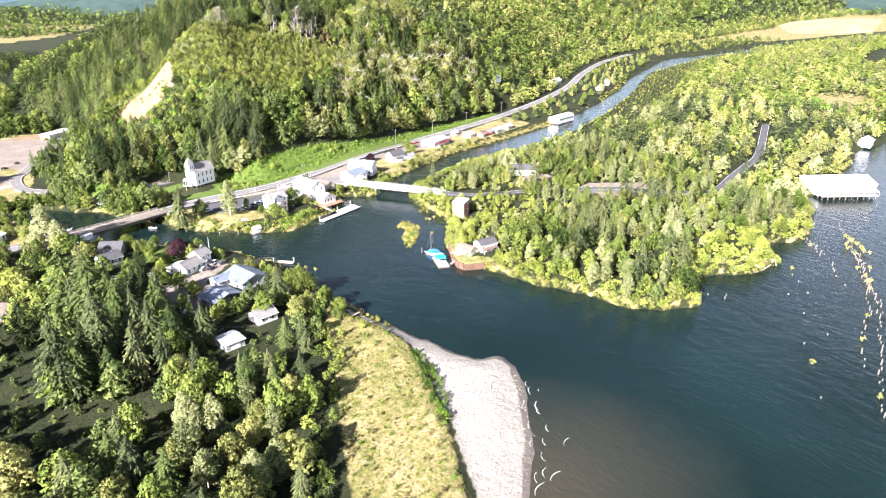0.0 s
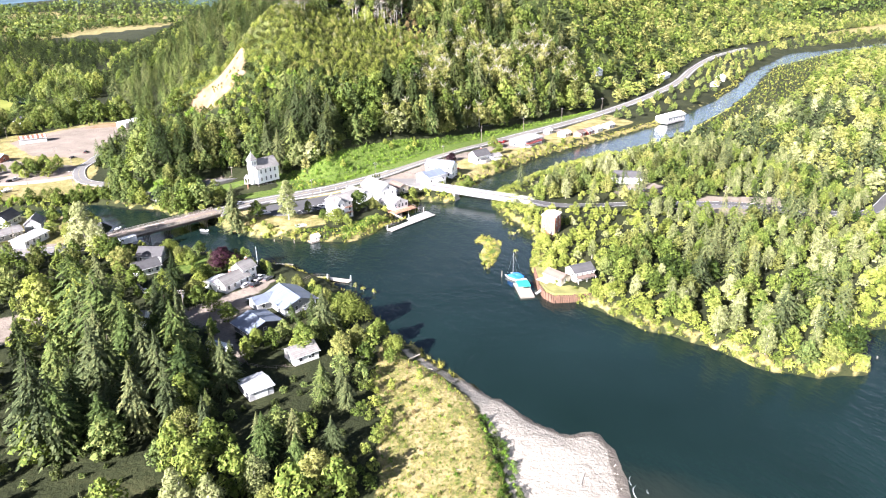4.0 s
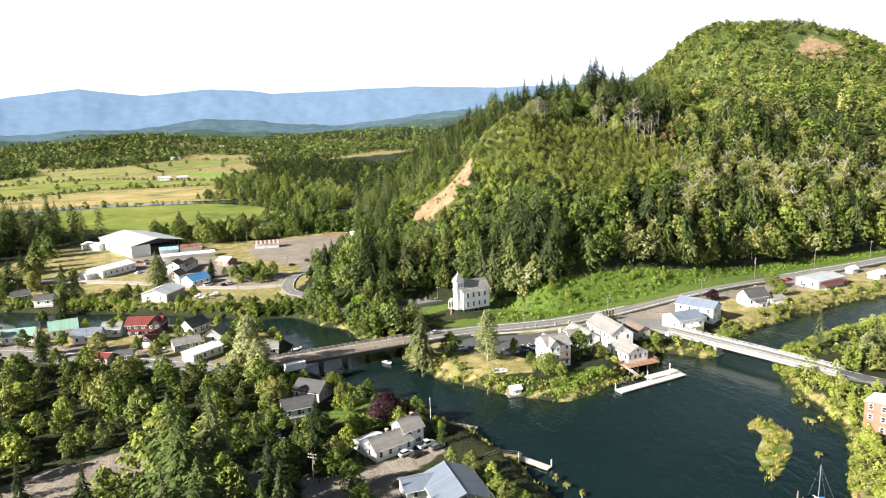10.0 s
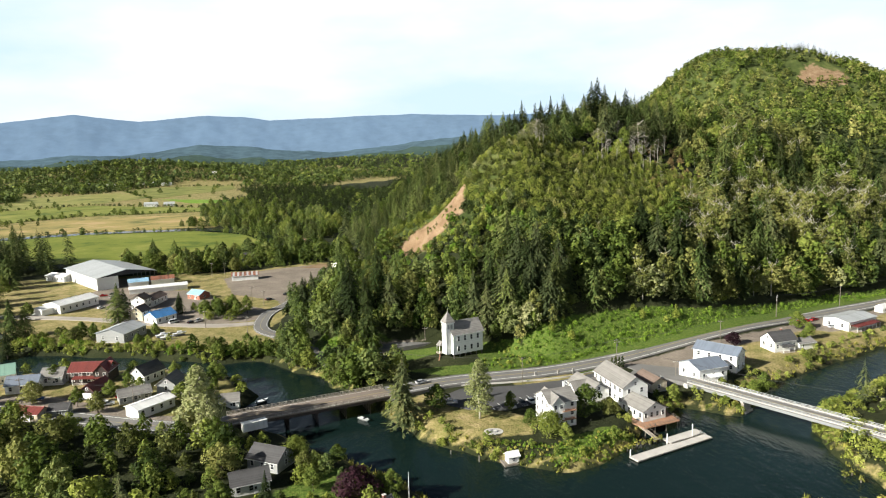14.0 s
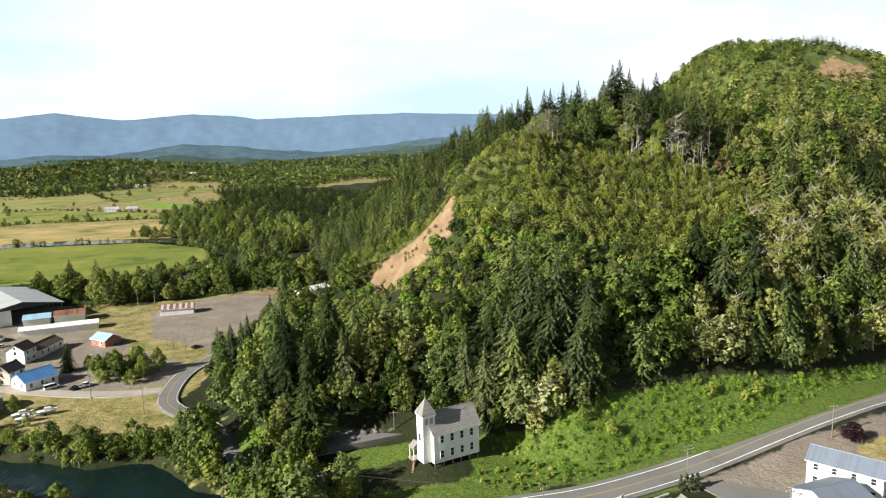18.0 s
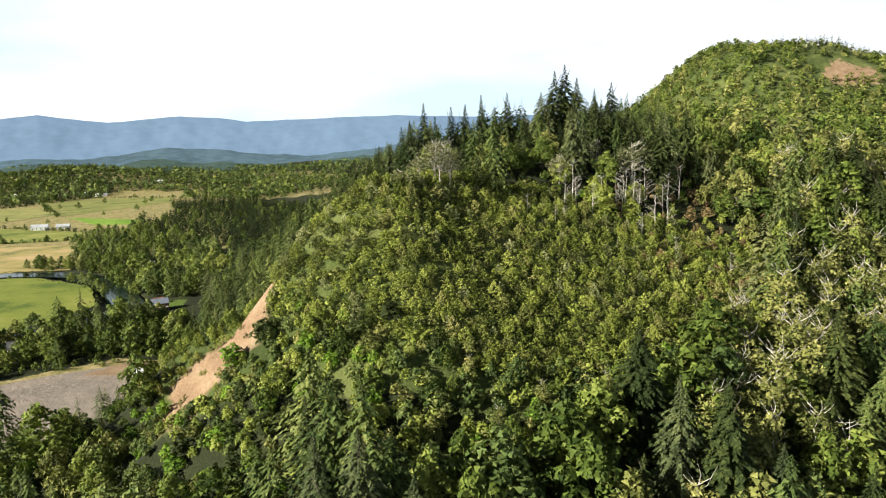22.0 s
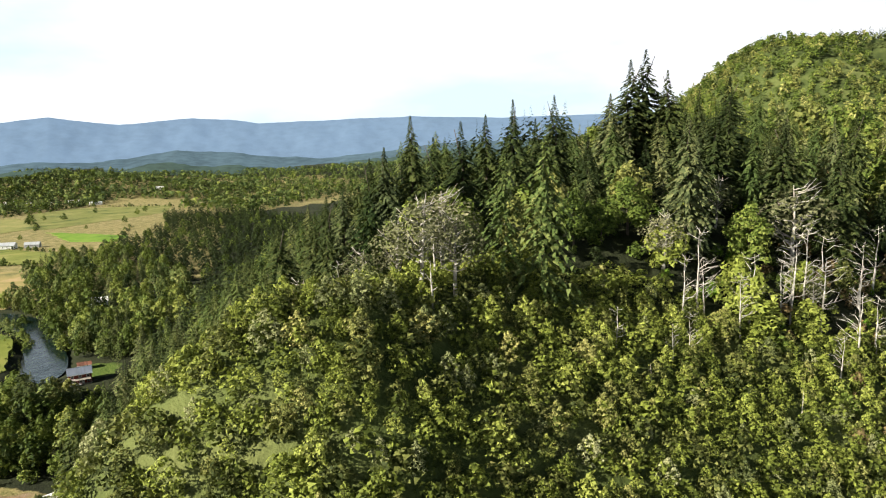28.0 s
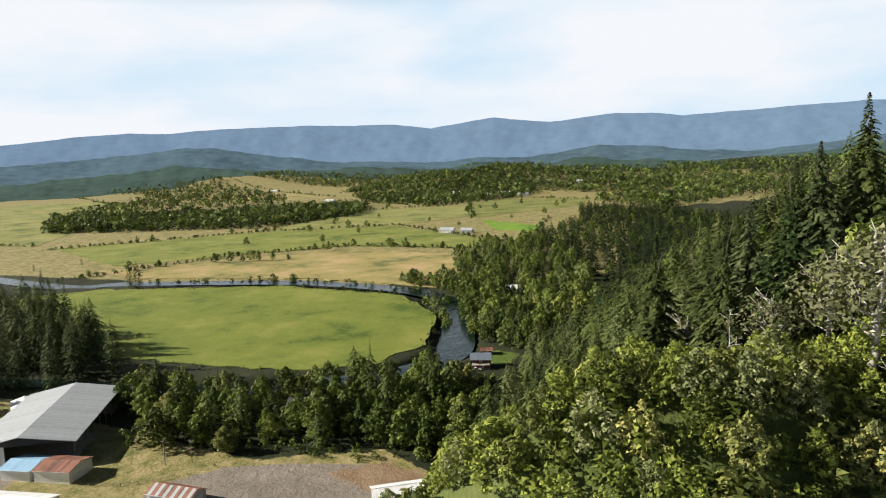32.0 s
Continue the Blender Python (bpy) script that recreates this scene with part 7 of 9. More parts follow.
part("belfry_cornice", Shape().box(-7.6, -1.0, 12.9, 4.1, 4.1, 0.35), TRIM, tower)
part("belfry_roof", Shape().box(-7.6, -1.0, 13.25, 4.5, 4.5, 4.2, 0, 0.02), SHINGLE, tower)
part("finial", Shape().rod((-7.6, -1.0, 17.2), (-7.6, -1.0, 19.6), 0.07, 0.03, 5), GREYTRIM, tower)
for (ox, oy, fc) in ((-1.8, 0, 3), (1.8, 0, 2), (0, -1.8, 1), (0, 1.8, 0)):
    for s in (-0.75, 0.75):
        part("louvre", Shape().box(-7.6 + ox * 1.01 + (s if fc < 2 else 0), -1.0 + oy * 1.01 + (s if fc > 1 else 0), 10.6, 0.95 if fc < 2 else 0.08, 0.08 if fc < 2 else 0.95, 1.7), GREYSIDE, tower)
window(church, -9.42, -1.0, 6.0, 0.9, 1.9, 3)
pr = part("porch_roof", Shape().prism([(-10.8, 3.0), (-9.0, 4.6), (-7.2, 3.0)], 0.9, 3.6), SHINGLE, church)
for u in (1.1, 3.4):
    part("porch_post", Shape().box(-10.4, u, -0.2, 0.18, 0.18, 3.3), TRIM, pr)
part("porch_floor", Shape().box(-9.0, 2.3, -0.4, 3.6, 2.7, 0.3), TIMBER, church)
for i in range(9):
    part("step", Shape().box(-9.6 - 0.3 * i, 2.3 - 0.45 * i, -0.5 - 0.19 * i, 1.6, 0.5, 0.12, 0.9), DECKRED, church)

# the inn and its neighbours
inn = house("inn", "white three-storey wooden inn with grey shingle gables", 35.4, 212.5, 0.33, 9.4, 9.2, 8.4, 2.6, WHITE, SHINGLE, 3.5, 3, (3, 3), None, None, "houses", (-2.2, -1.2, 9.0, 4.2, 8.4, 2.2))
part("chimney", Shape().box(3.4, 1.2, 8, 0.6, 0.6, 4.4), TRIM, inn)
for zz_ in (2.7, 5.5):
    bal = part("balcony", Shape().box(1.6, -5.3, zz_, 4.6, 1.4, 0.14), DECKRED, inn)
    part("railing", Shape().box(1.6, -5.95, zz_ + 0.95, 4.6, 0.08, 0.08), DECKRED, bal)
    for i in range(8):
        part("baluster", Shape().box(-0.6 + 0.63 * i, -5.95, zz_ + 0.1, 0.05, 0.05, 0.9), DECKRED, bal)
house("row_house", "long white two-storey building with a grey shingle roof", 61.2, 233.5, radians(-74), 19, 9.5, 6.4, 3.2, WHITE, SHINGLE, 3.7, 2, (6, 2), None, None)
house("meeting_room", "white riverside hall with a grey roof, standing on piles", 64.9, 218.8, radians(114), 10.5, 9.2, 3.4, 2.3, WHITE, SHINGLE, 2.75, 1, (4, 4), None)
house("annex", "white annex with a pale grey crossing gable roof", 50.2, 234.2, radians(-68), 13, 8, 3.6, 2.6, WHITE, SHINGLE, 3.8, 1, (3, 1), None, None, "houses", (0, -2.0, 9.6, 5.0, 3.4, 2.4))
house("cottage", "small tan building with a brown shingle roof", 74.0, 240.7, radians(-72), 10, 6.4, 3.0, 1.8, TANSIDE, BROWNSHINGLE, 3.9, 1, (3, 1), None, (1, 5, 2.0, BROWNSHINGLE))
deck = thing("deck", "red-brown timber deck on piles round the riverside hall", "deck", 0, 0, 0)
part("planking", Shape().slab([(58.5, 213.5), (62.3, 207.6), (74.9, 213.0), (72.2, 224.5), (66, 227.5), (56, 223)], 2.45, 2.7), DECKRED, deck)
for x, y in ((62.5, 208.2), (66, 209.6), (70, 211.4), (74.3, 213.4), (73.4, 218), (72, 223.5), (59, 213.6), (66, 216), (62, 220), (69, 220)):
    part("support_column", Shape().rod((x, y, -2.5), (x, y, 2.5), 0.2, 0.17, 7), GREYWOOD, deck)
for a, b in (((62.4, 207.8), (74.7, 213.1)), ((74.7, 213.1), (72.1, 224.3))):
    for hz in (3.2, 3.65):
        part("rail", Shape().rod((*a, hz), (*b, hz), 0.05, 0.05, 4), GREYWOOD, deck)
    for i in range(8):
        t = i / 7
        part("rail_post", Shape().box(a[0] + (b[0] - a[0]) * t, a[1] + (b[1] - a[1]) * t, 2.7, 0.1, 0.1, 1.0), GREYWOOD, deck)


def walkway(name, label, pts, w, mat, rails=True, piles=True, category="walkway"):
    top = thing(name, label, category, 0, 0, 0)
    q = smooth_line(pts, 2.0)
    part("planking", strip(q, w, 0.2), mat, top)
    for s in ((-1, 1) if rails else ()):
        o = offset_line(q, s * (w / 2 - 0.06), 1.0)
        part("handrail", Shape().tube(o, 0.05, 4), GREYWOOD, top)
        for p in o[::2]:
            part("rail_post", Shape().box(p[0], p[1], p[2] - 1.1, 0.09, 0.09, 1.1), GREYWOOD, top)
    for p in (q[::3] if piles else ()):
        for s in (-1, 1):
            part("support_column", Shape().rod((p[0], p[1] + s * w * 0.35, -2.3), (p[0], p[1] + s * w * 0.35, p[2] - 0.15), 0.13, 0.12, 6), GREYWOOD, top)
    return top


walkway("boardwalk", "curved grey timber boardwalk with railings over the marsh", [(37, 200, 2.5), (41, 206, 2.5), (48, 211.8, 2.5), (55, 215.5, 2.5), (60, 214.5, 2.6)], 1.8, TIMBER)
walkway("gangway", "sloping grey gangway down to the floating dock", [(61.5, 210.5, 2.5), (64.8, 203.4, 1.0)], 1.5, TIMBER, True, False)


def dock(name, label, a, b, w, posts, lift=0.6):
    a, b = Vector(a), Vector(b)
    d = b - a
    top = thing(name, label, "dock", a.x, a.y, 0, math.atan2(d.y, d.x))
    n = max(2, int(d.length / 3.0))
    for i in range(n):
        part("deck_panel", Shape().box(d.length * (i + 0.5) / n, 0, lift - 0.28, d.length / n - 0.04, w, 0.28), CONCRETE, top)
        part("float", Shape().box(d.length * (i + 0.5) / n, 0, -0.35, d.length / n - 0.5, w - 0.4, lift + 0.1), DARKWOOD, top)
    for s in (-1, 1):
        part("edge_board", Shape().box(d.length / 2, s * (w / 2 + 0.06), lift - 0.3, d.length, 0.12, 0.34), TIMBER, top)
    for t, s, hz in posts:
        part("mooring_pile", Shape().rod((d.length * t, s * (w / 2 + 0.3), -2.5), (d.length * t, s * (w / 2 + 0.3), hz), 0.17, 0.16, 8), TRIM, top)
    return top


dock("floating_dock", "long pale concrete floating dock with white mooring piles", (54.2, 191.6), (81.2, 206.2), 3.4, ((0.02, 1, 2.6), (0.5, 1, 4.0), (0.85, 1, 4.6), (0.97, 1, 1.6)))
dock("dock_float", "broad pale concrete float beside the long dock", (67.5, 202.6), (80.2, 209.4), 4.0, ())
dock("small_dock", "short pale floating dock with lamp posts", (16.0, 147.6), (23.2, 141.6), 2.0, ((0.03, -1, 2.8), (0.97, 1, 2.4)))
walkway("arched_gangway", "curved grey gangway out to the small dock", [(3.6, 141.2, 2.6), (9.5, 145.3, 3.0), (16.2, 147.2, 1.2)], 1.3, TIMBER, True, True)
old = walkway("old_jetty", "collapsing grey timber jetty with stacked planks", [(-6.5, 169.5, 1.3), (4.6, 165.2, 1.1)], 3.2, GREYWOOD, False, True, "jetty")
for k in range(6):
    part("loose_plank", Shape().box(-3 + 1.4 * k, 168.4 - 0.5 * k, 1.3, 2.6, 0.3, 0.15, 0.5 + 0.4 * k), DRIFT, old)

# the store by the steel bridge
house("store", "white store with a broad blue-grey metal roof beside the steel bridge", 96, 249.6, radians(20), 12.5, 11, 5.0, 2.0, WHITE, BLUEMETAL, 3.9, 1, (3, 2), None, (1, 6, 2.4, WHITEMETAL))
house("store_house", "white two-storey house with a blue-grey roof and a red balcony", 106.5, 261, radians(-43), 16.5, 8.5, 6.6, 2.3, WHITE, BLUEMETAL, 3.9, 2, (4, 2), None)
house("white_house", "white house with a dark gable roof on the river bank", 138.6, 279.4, 0.3, 11, 8, 4.4, 3.0, WHITE, DARKSHINGLE, None, 1, (4, 2), (2, 1), (1, 6, 2, DARKSHINGLE))
house("garage", "low white garage with a grey roof", 149, 281, 0.3, 8, 6.5, 2.7, 1.3, WHITE, SHINGLE, None, 1, (2, 1), None, None, "houses", None, True, 1)
house("diner", "long white roadside diner with a pale roof and a red awning", 188, 313, 0.5, 21, 12, 4.2, 1.1, WHITE, PALEMETAL, None, 1, (6, 2), None, (1, 18, 3.0, REDMETAL))
house("shed", "small white shed beside the highway", 219, 338, 0.5, 5, 4, 2.6, 1.3, WHITE, WHITEMETAL, None, 1, (1, 0))
for i, (x, y, w_, wall, roof) in enumerate(((225, 325, 8, WHITE, WHITEMETAL), (235, 321, 7, BRICKY, BROWNSHINGLE), (244, 325, 8, REDSIDE, SHINGLE), (254, 329, 10, WHITE, PALEMETAL), (270, 337, 9, TANSIDE, PALEMETAL))):
    house("bank_cabin", "small %s cabin on the river bank by the highway" % ("white" if wall is WHITE else "red" if wall is REDSIDE else "brown" if wall is BRICKY else "tan"), x, y, 0.5, w_, 6, 2.8, 1.5, wall, roof, None, 1, (2, 1))
house("net_shed", "long white net shed standing on piles over the channel", 338, 351, 0.36, 26, 11, 4.2, 2.0, WHITE, WHITEMETAL, 1.4, 1, (7, 2), None, None, "houses")
house("roadside_house", "white house among trees above the highway", 342, 470, 0.6, 14, 8, 4, 2.5, WHITE, PALEMETAL, None, 1, (3, 1))
house("roadside_hall", "long white building far along the highway", 476, 541, 0.6, 22, 9, 4, 2.2, WHITE, WHITEMETAL, None, 1, (5, 1))
house("roadside_cottage", "small white house by the highway above the channel", 486, 470, 0.7, 11, 8, 3.4, 2.2, WHITE, PALEMETAL, None, 1, (2, 1))
house("roadside_shop", "pale building far along the highway", 520, 500, 0.7, 14, 9, 4, 2.0, CREAM, WHITEMETAL, None, 1, (3, 1))

# the yards west of the hill
barn = thing("boat_barn", "huge white metal barn with an open dark front", "barn", -229, 473, 3.6, radians(135), "houses")
part("back_wall", Shape().box(30.3, 0, 0, 0.4, 37, 8), CORRWALL, barn)
part("side_wall", Shape().box(0, 18.4, 0, 61, 0.4, 8), CORRWALL, barn)
part("end_wall", Shape().box(-30.3, 12, 0, 0.4, 13, 8.2), CORRWALL, barn)
for s in (-1, 1):
    # the open end's gable is a near-black sheet, painted as interior shade
    part("gable", Shape().add([(s * 30.2, -18.6, 8), (s * 30.2, 18.6, 8), (s * 30.2, 0, 11.3), (s * 30.5, -18.6, 8), (s * 30.5, 18.6, 8), (s * 30.5, 0, 11.3)], [(0, 1, 2), (5, 4, 3), (0, 3, 4, 1), (1, 4, 5, 2), (2, 5, 3, 0)]), CORRWALL if s > 0 else INTERIOR_SHADE, barn)
    part("roof_slope", Shape().add([(-31.5, s * 19.6, 7.9), (31.5, s * 19.6, 7.9), (31.5, 0, 11.5), (-31.5, 0, 11.5), (-31.5, s * 19.6, 8.15), (31.5, s * 19.6, 8.15), (31.5, 0, 11.75), (-31.5, 0, 11.75)],
                                   [(3, 2, 1, 0), (4, 5, 6, 7), (0, 1, 5, 4), (1, 2, 6, 5), (2, 3, 7, 6), (3, 0, 4, 7)]), PALEMETAL, barn)
part("barn_floor", Shape().box(0, 0, -0.2, 60, 36, 0.3), GRAVEL, barn)
for i in range(9):
    part("post", Shape().box(-30 + 7.5 * i, -18.4, 0, 0.4, 0.4, 8), GREYWOOD, barn)
for args in (
        ("store_shed", "white metal shed beside the boat barn", -266, 479, -0.4, 18, 10, 4.0, 1.2, CORRWALL, WHITEMETAL), ("workshop", "long white workshop with a white metal roof", -212, 391, 1.17, 25, 13, 4.6, 1.8, WHITE, WHITEMETAL),
        ("lean_shed", "low white shed beside the workshop", -221, 379, 1.17, 10, 9, 3.4, 1.0, WHITE, WHITEMETAL), ("long_shed", "long narrow white shed in the yard", -180, 434.5, 0.42, 34, 7.5, 3.0, 1.0, WHITE, WHITEMETAL),
        ("blue_roofed_shed", "white shed with a light blue metal roof", -199.5, 450, 0.43, 12, 12, 4.0, 1.3, WHITE, SKYBLUE), ("rust_roofed_shed", "white shed with a rusty red metal roof", -186, 456, 0.43, 14, 12, 4.4, 1.4, WHITE, RUSTMETAL),
        ("farm_house", "white two-storey house with a brown roof by the yard", -170, 386, 1.5, 8, 8, 5.8, 2.4, WHITE, BROWNSHINGLE), ("bunk_house", "long white house wing with a brown roof", -168, 398, 1.5, 17, 8, 3.6, 2.0, WHITE, BROWNSHINGLE),
        ("cream_house", "tall narrow cream house with a brown roof", -158.5, 358.8, 1.4, 7.5, 6.5, 5.2, 2.6, CREAM, BROWNSHINGLE), ("blue_roofed_house", "white house under a bright blue roof", -146.5, 354.5, 1.0, 12, 10, 3.6, 2.6, WHITE, BRIGHTBLUE),
        ("cannery", "grey waterside warehouse with a pale metal roof", -153, 324.5, 1.38, 17, 14.5, 4.4, 2.0, GREYSIDE, PALEMETAL), ("striped_shed", "long weathered shed with a patched rusty roof", -133.8, 466, 0.26, 17, 8, 3.4, 1.8, CORRWALL, RUSTMETAL),
        ("brick_cottage", "small red-brown cottage with a light blue roof", -146, 410, -0.5, 10, 8, 3.0, 2.0, BRICKY, SKYBLUE), ("lot_shed", "long white metal shed on the gravel lot under the slide", -69, 505, 0.82, 22, 9, 3.8, 1.3, CORRWALL, WHITEMETAL),
        ("bank_house", "small white house with a dark roof by the water", -213, 319.5, 0.2, 9, 6.5, 3.0, 2.2, WHITE, DARKSHINGLE), ("bank_house", "small grey house with a dark roof by the water", -232, 330, 0.5, 9, 7, 3.0, 2.2, GREYSIDE, DARKSHINGLE)):
    house(*args, None, 2 if "two-storey" in args[1] or "tall" in args[1] else 1, (max(2, int(args[5] / 4)), 1 if args[6] < 10 else 2), None, None, "houses", None, "shed" not in args[0] or args[0] == "store_shed", 2 if "shed" in args[0] or "shop" in args[0] or args[0] == "cannery" else None)
for i in range(6):
    roof_patch = part("roof_patch", Shape().add([(-7.9 + 3.0 * i, -4.5, 3.42), (-6.6 + 3.0 * i, -4.5, 3.42), (-6.6 + 3.0 * i, -0.1, 5.42), (-7.9 + 3.0 * i, -0.1, 5.42)], [(0, 1, 2, 3)]), PALEMETAL, bpy.data.objects["striped_shed"], "pale sheet in the rusty roof")

# the waterfront street south of the river
house("red_roofed_house", "dark wooden house with white trim and a red metal roof", -136.5, 264.5, 0.05, 15, 8, 4.6, 2.6, BARNRED, REDMETAL, None, 2, (5, 2), None, (1, 11, 2.2, REDMETAL), "houses", (5.2, -0.6, 9.4, 5.4, 4.8, 2.8))
house("red_roofed_cottage", "dark cottage with white trim and a red metal roof", -126.6, 247, 1.35, 9.5, 6.6, 3.0, 2.6, BARNRED, REDMETAL, None, 1, (3, 1), None, None, "houses", None, True, 3)
house("gabled_house", "white house with a dark steep gable roof", -114.5, 262.5, 1.15, 10, 7.5, 3.8, 3.0, WHITE, DARKSHINGLE, None, 1, (3, 2))
house("grey_cottage", "grey cottage with a grey shingle roof", -110.5, 241.5, 0.57, 10.5, 6.5, 2.8, 1.8, GREYSIDE, SHINGLE, None, 1, (3, 1))
house("grey_house", "grey house with a steep shingle roof", -101, 251.5, 1.5, 9, 7, 3.4, 2.6, GREYSIDE, SHINGLE, None, 1, (2, 1))
house("white_store", "low white building with a white metal roof", -99.8, 230, 1.0, 14, 7, 3.4, 0.9, WHITE, WHITEMETAL, None, 1, (4, 1), None, None, "houses", None, True, 3)
house("white_cottage", "small white cottage with a grey roof by the bridge", -75, 236.5, 0.2, 6.5, 5, 2.8, 2.0, WHITE, SHINGLE, None, 1, (2, 1))
house("green_roofed_store", "white store with a pale green metal roof", -188, 257, 0.25, 12, 9, 3.6, 2.0, WHITE, GREENMETAL, None, 1, (3, 2))
house("green_roofed_house", "white house with a green metal roof", -173, 264, 0.5, 11, 8, 3.8, 3.0, WHITE, GREENMETAL, None, 1, (3, 2))
house("red_roofed_shed", "small shed with a dull red roof", -138, 226.5, -0.2, 9, 6, 2.8, 1.4, TANSIDE, REDMETAL, None, 1, (2, 1))
house("small_grey_shed", "small grey shed with a dark roof", -130, 229, 0.2, 6, 5, 2.6, 1.4, GREYSIDE, DARKSHINGLE, None, 1, (1, 1))
house("blue_grey_house", "white house with a blue-grey metal roof", -157, 254, 0.2, 11, 7, 3.4, 2.4, WHITE, BLUEMETAL, None, 1, (3, 1))
house("street_store", "long white building with a brown shingle roof", -207, 266, -0.55, 20, 11, 4.0, 2.8, WHITE, BROWNSHINGLE, None, 1, (5, 2))
house("street_house", "white house with a grey roof by the street", -150, 262, 0.1, 8, 7, 3.6, 2.4, WHITE, SHINGLE, None, 1, (2, 1))

# the houses above the beach
house("metal_roofed_garage", "dark grey garage with a blue-grey metal roof", -15.5, 108.6, radians(-66), 9.6, 11.6, 3.1, 1.7, DARKSIDE, BLUEMETAL, None, 1, (1, 1), None, None, "houses", None, True, None, 0.9)
g2 = house("metal_roofed_house", "grey house with white windows and a blue-grey metal roof", -2.4, 123.2, radians(109), 14.5, 12.2, 3.2, 2.3, GREYSIDE, BLUEMETAL, None, 1, (4, 4), None, None, "houses", None, True, None, 0.8)
house("house_wing", "grey wing of the house with a metal roof", -10.8, 126.2, radians(20), 9, 6.5, 2.9, 1.4, GREYSIDE, BLUEMETAL, None, 1, (2, 1), None, None, "houses", None, True, None, 0.6)
house("old_white_house", "old white house with a brown-grey shingle roof", -20.3, 147.6, 0.66, 12, 6.6, 3.2, 2.5, WHITE, SHINGLE, None, 1, (4, 1), (0, 0.5))
house("white_two_storey_house", "white two-storey house with a brown-grey gable roof", -15.2, 153, 0.66, 6.4, 6.4, 5.2, 2.4, WHITE, SHINGLE, None, 2, (2, 2), (1.5, 0))
house("white_roofed_wing", "low white wing with a white metal roof", -25.4, 149.4, 0.66, 7, 6.5, 2.7, 0.8, WHITE, WHITEMETAL, None, 1, (2, 1))
house("dark_roofed_house", "white house with a dark shingle roof among garden trees", -51, 174.5, 0.4, 9.5, 7, 3.0, 2.2, WHITE, DARKSHINGLE, None, 1, (3, 1))
house("dark_roofed_house", "grey house with a dark shingle roof near the bridge", -48.5, 187.5, -0.4, 10, 8, 3.2, 2.6, GREYSIDE, DARKSHINGLE, None, 1, (3, 1))
house("garden_house", "small white house with a grey roof under firs", -54, 128.5, -0.35, 9, 7, 2.8, 2.0, WHITE, SHINGLE, None, 1, (2, 1))
house("beach_house", "small white house with a grey roof near the beach", -5.2, 85, 0.3, 8, 7, 2.8, 1.9, WHITE, SHINGLE, None, 1, (2, 1))
house("grey_shed", "low grey shed with a flat metal roof in the wood", -20.3, 71.5, 0.3, 7, 8, 2.6, 0.6, GREYSIDE, PALEMETAL, None, 1, (1, 1), None, None, "houses", None, False, 1)

# the island's houses
house("tower_house", "tall red-brown shingled house with a white flat roof", 118, 152.5, 0.7, 7.6, 6.4, 9.0, 0.5, BRICKY, WHITEMETAL, 3.4, 3, (2, 2), None, None, "houses", None, True, None, 0.2)
house("cabin", "low tan cabin with a brown roof behind the rusty bulkhead", 94.4, 105.6, radians(-72), 8.5, 5, 2.6, 1.5, TANSIDE, BROWNSHINGLE, 3.4, 1, (3, 1))
house("boathouse", "tan two-storey boathouse with a dark grey roof", 103.4, 104.2, 0.05, 8.6, 6.6, 4.2, 1.8, TANSIDE, DARKSHINGLE, 3.4, 2, (4, 2), None, (1, 8.0, 1.8, BROWNSHINGLE))
house("island_house", "white house with a dark roof in an island clearing", 192, 202, -0.55, 16, 9, 4.0, 2.4, WHITE, DARKSHINGLE, None, 1, (4, 2))
bw = house("cannery_hall", "big white waterfront hall with a white roof on piles", 340, 88, -0.47, 34, 22, 5.6, 2.8, WHITE, WHITEMETAL, 2.2, 1, (8, 4), None, (1, 33, 4.5, WHITEMETAL))
for i in range(10):
    for j in (-1, 1):
        part("support_column", Shape().rod((-16 + 3.5 * i, -12 - 2.2 * j, -5), (-16 + 3.5 * i, -12 - 2.2 * j, -0.2), 0.25, 0.25, 6), GREYWOOD, bw)
house("shore_house", "white house on the far island shore", 470, 150, 0.4, 14, 9, 3.6, 2.2, WHITE, WHITEMETAL, None, 1, (3, 1))

# the valley's houses
house("red_house", "dark red house with a blue-grey roof by the creek", -119.5, 632, 0.55, 10, 8, 4.8, 2.2, REDSIDE, BLUEMETAL, None, 2, (3, 2), None, (1, 9, 2.2, TIMBER))
house("red_shed", "small shed with a rusty roof by the creek", -128, 652, 0.55, 6, 4.5, 2.4, 1.0, REDSIDE, RUSTMETAL, None, 1, (1, 0))
house("farm_cottage", "white gabled cottage among creekside trees", -154, 539, 0.4, 8, 6.5, 4.0, 3.2, WHITE, DARKSHINGLE, None, 1, (2, 2), None, None, "houses", (2.0, -2.0, 8.5, 4.6, 4.2, 3.0))
house("farmstead", "white farmhouse far out among the fields", -466, 1111, 0.25, 20, 11, 4.5, 3, WHITE, PALEMETAL, None, 1, (4, 1))
house("farm_barn", "grey barn beside the far farmhouse", -440, 1120, 0.25, 16, 9, 4, 2.5, GREYSIDE, PALEMETAL, None, 1, (2, 0))
for x, y, w_ in ((-826, 1766, 60), (-760, 1800, 30), (-700, 1770, 24), (-900, 1790, 20), (-1120, 1560, 24), (-640, 1960, 18), (-1700, 1900, 26)):
    house("far_barn", "long white farm building far up the valley", x, y, 0.3, w_, 13, 4.5, 2.2, WHITE, WHITEMETAL, None, 1, (max(2, w_ // 10), 0))
house("woods_house", "white house half hidden below the ridge", -196, 800, 0.5, 11, 8, 3.5, 2.2, WHITE, WHITEMETAL, None, 1, (2, 1))


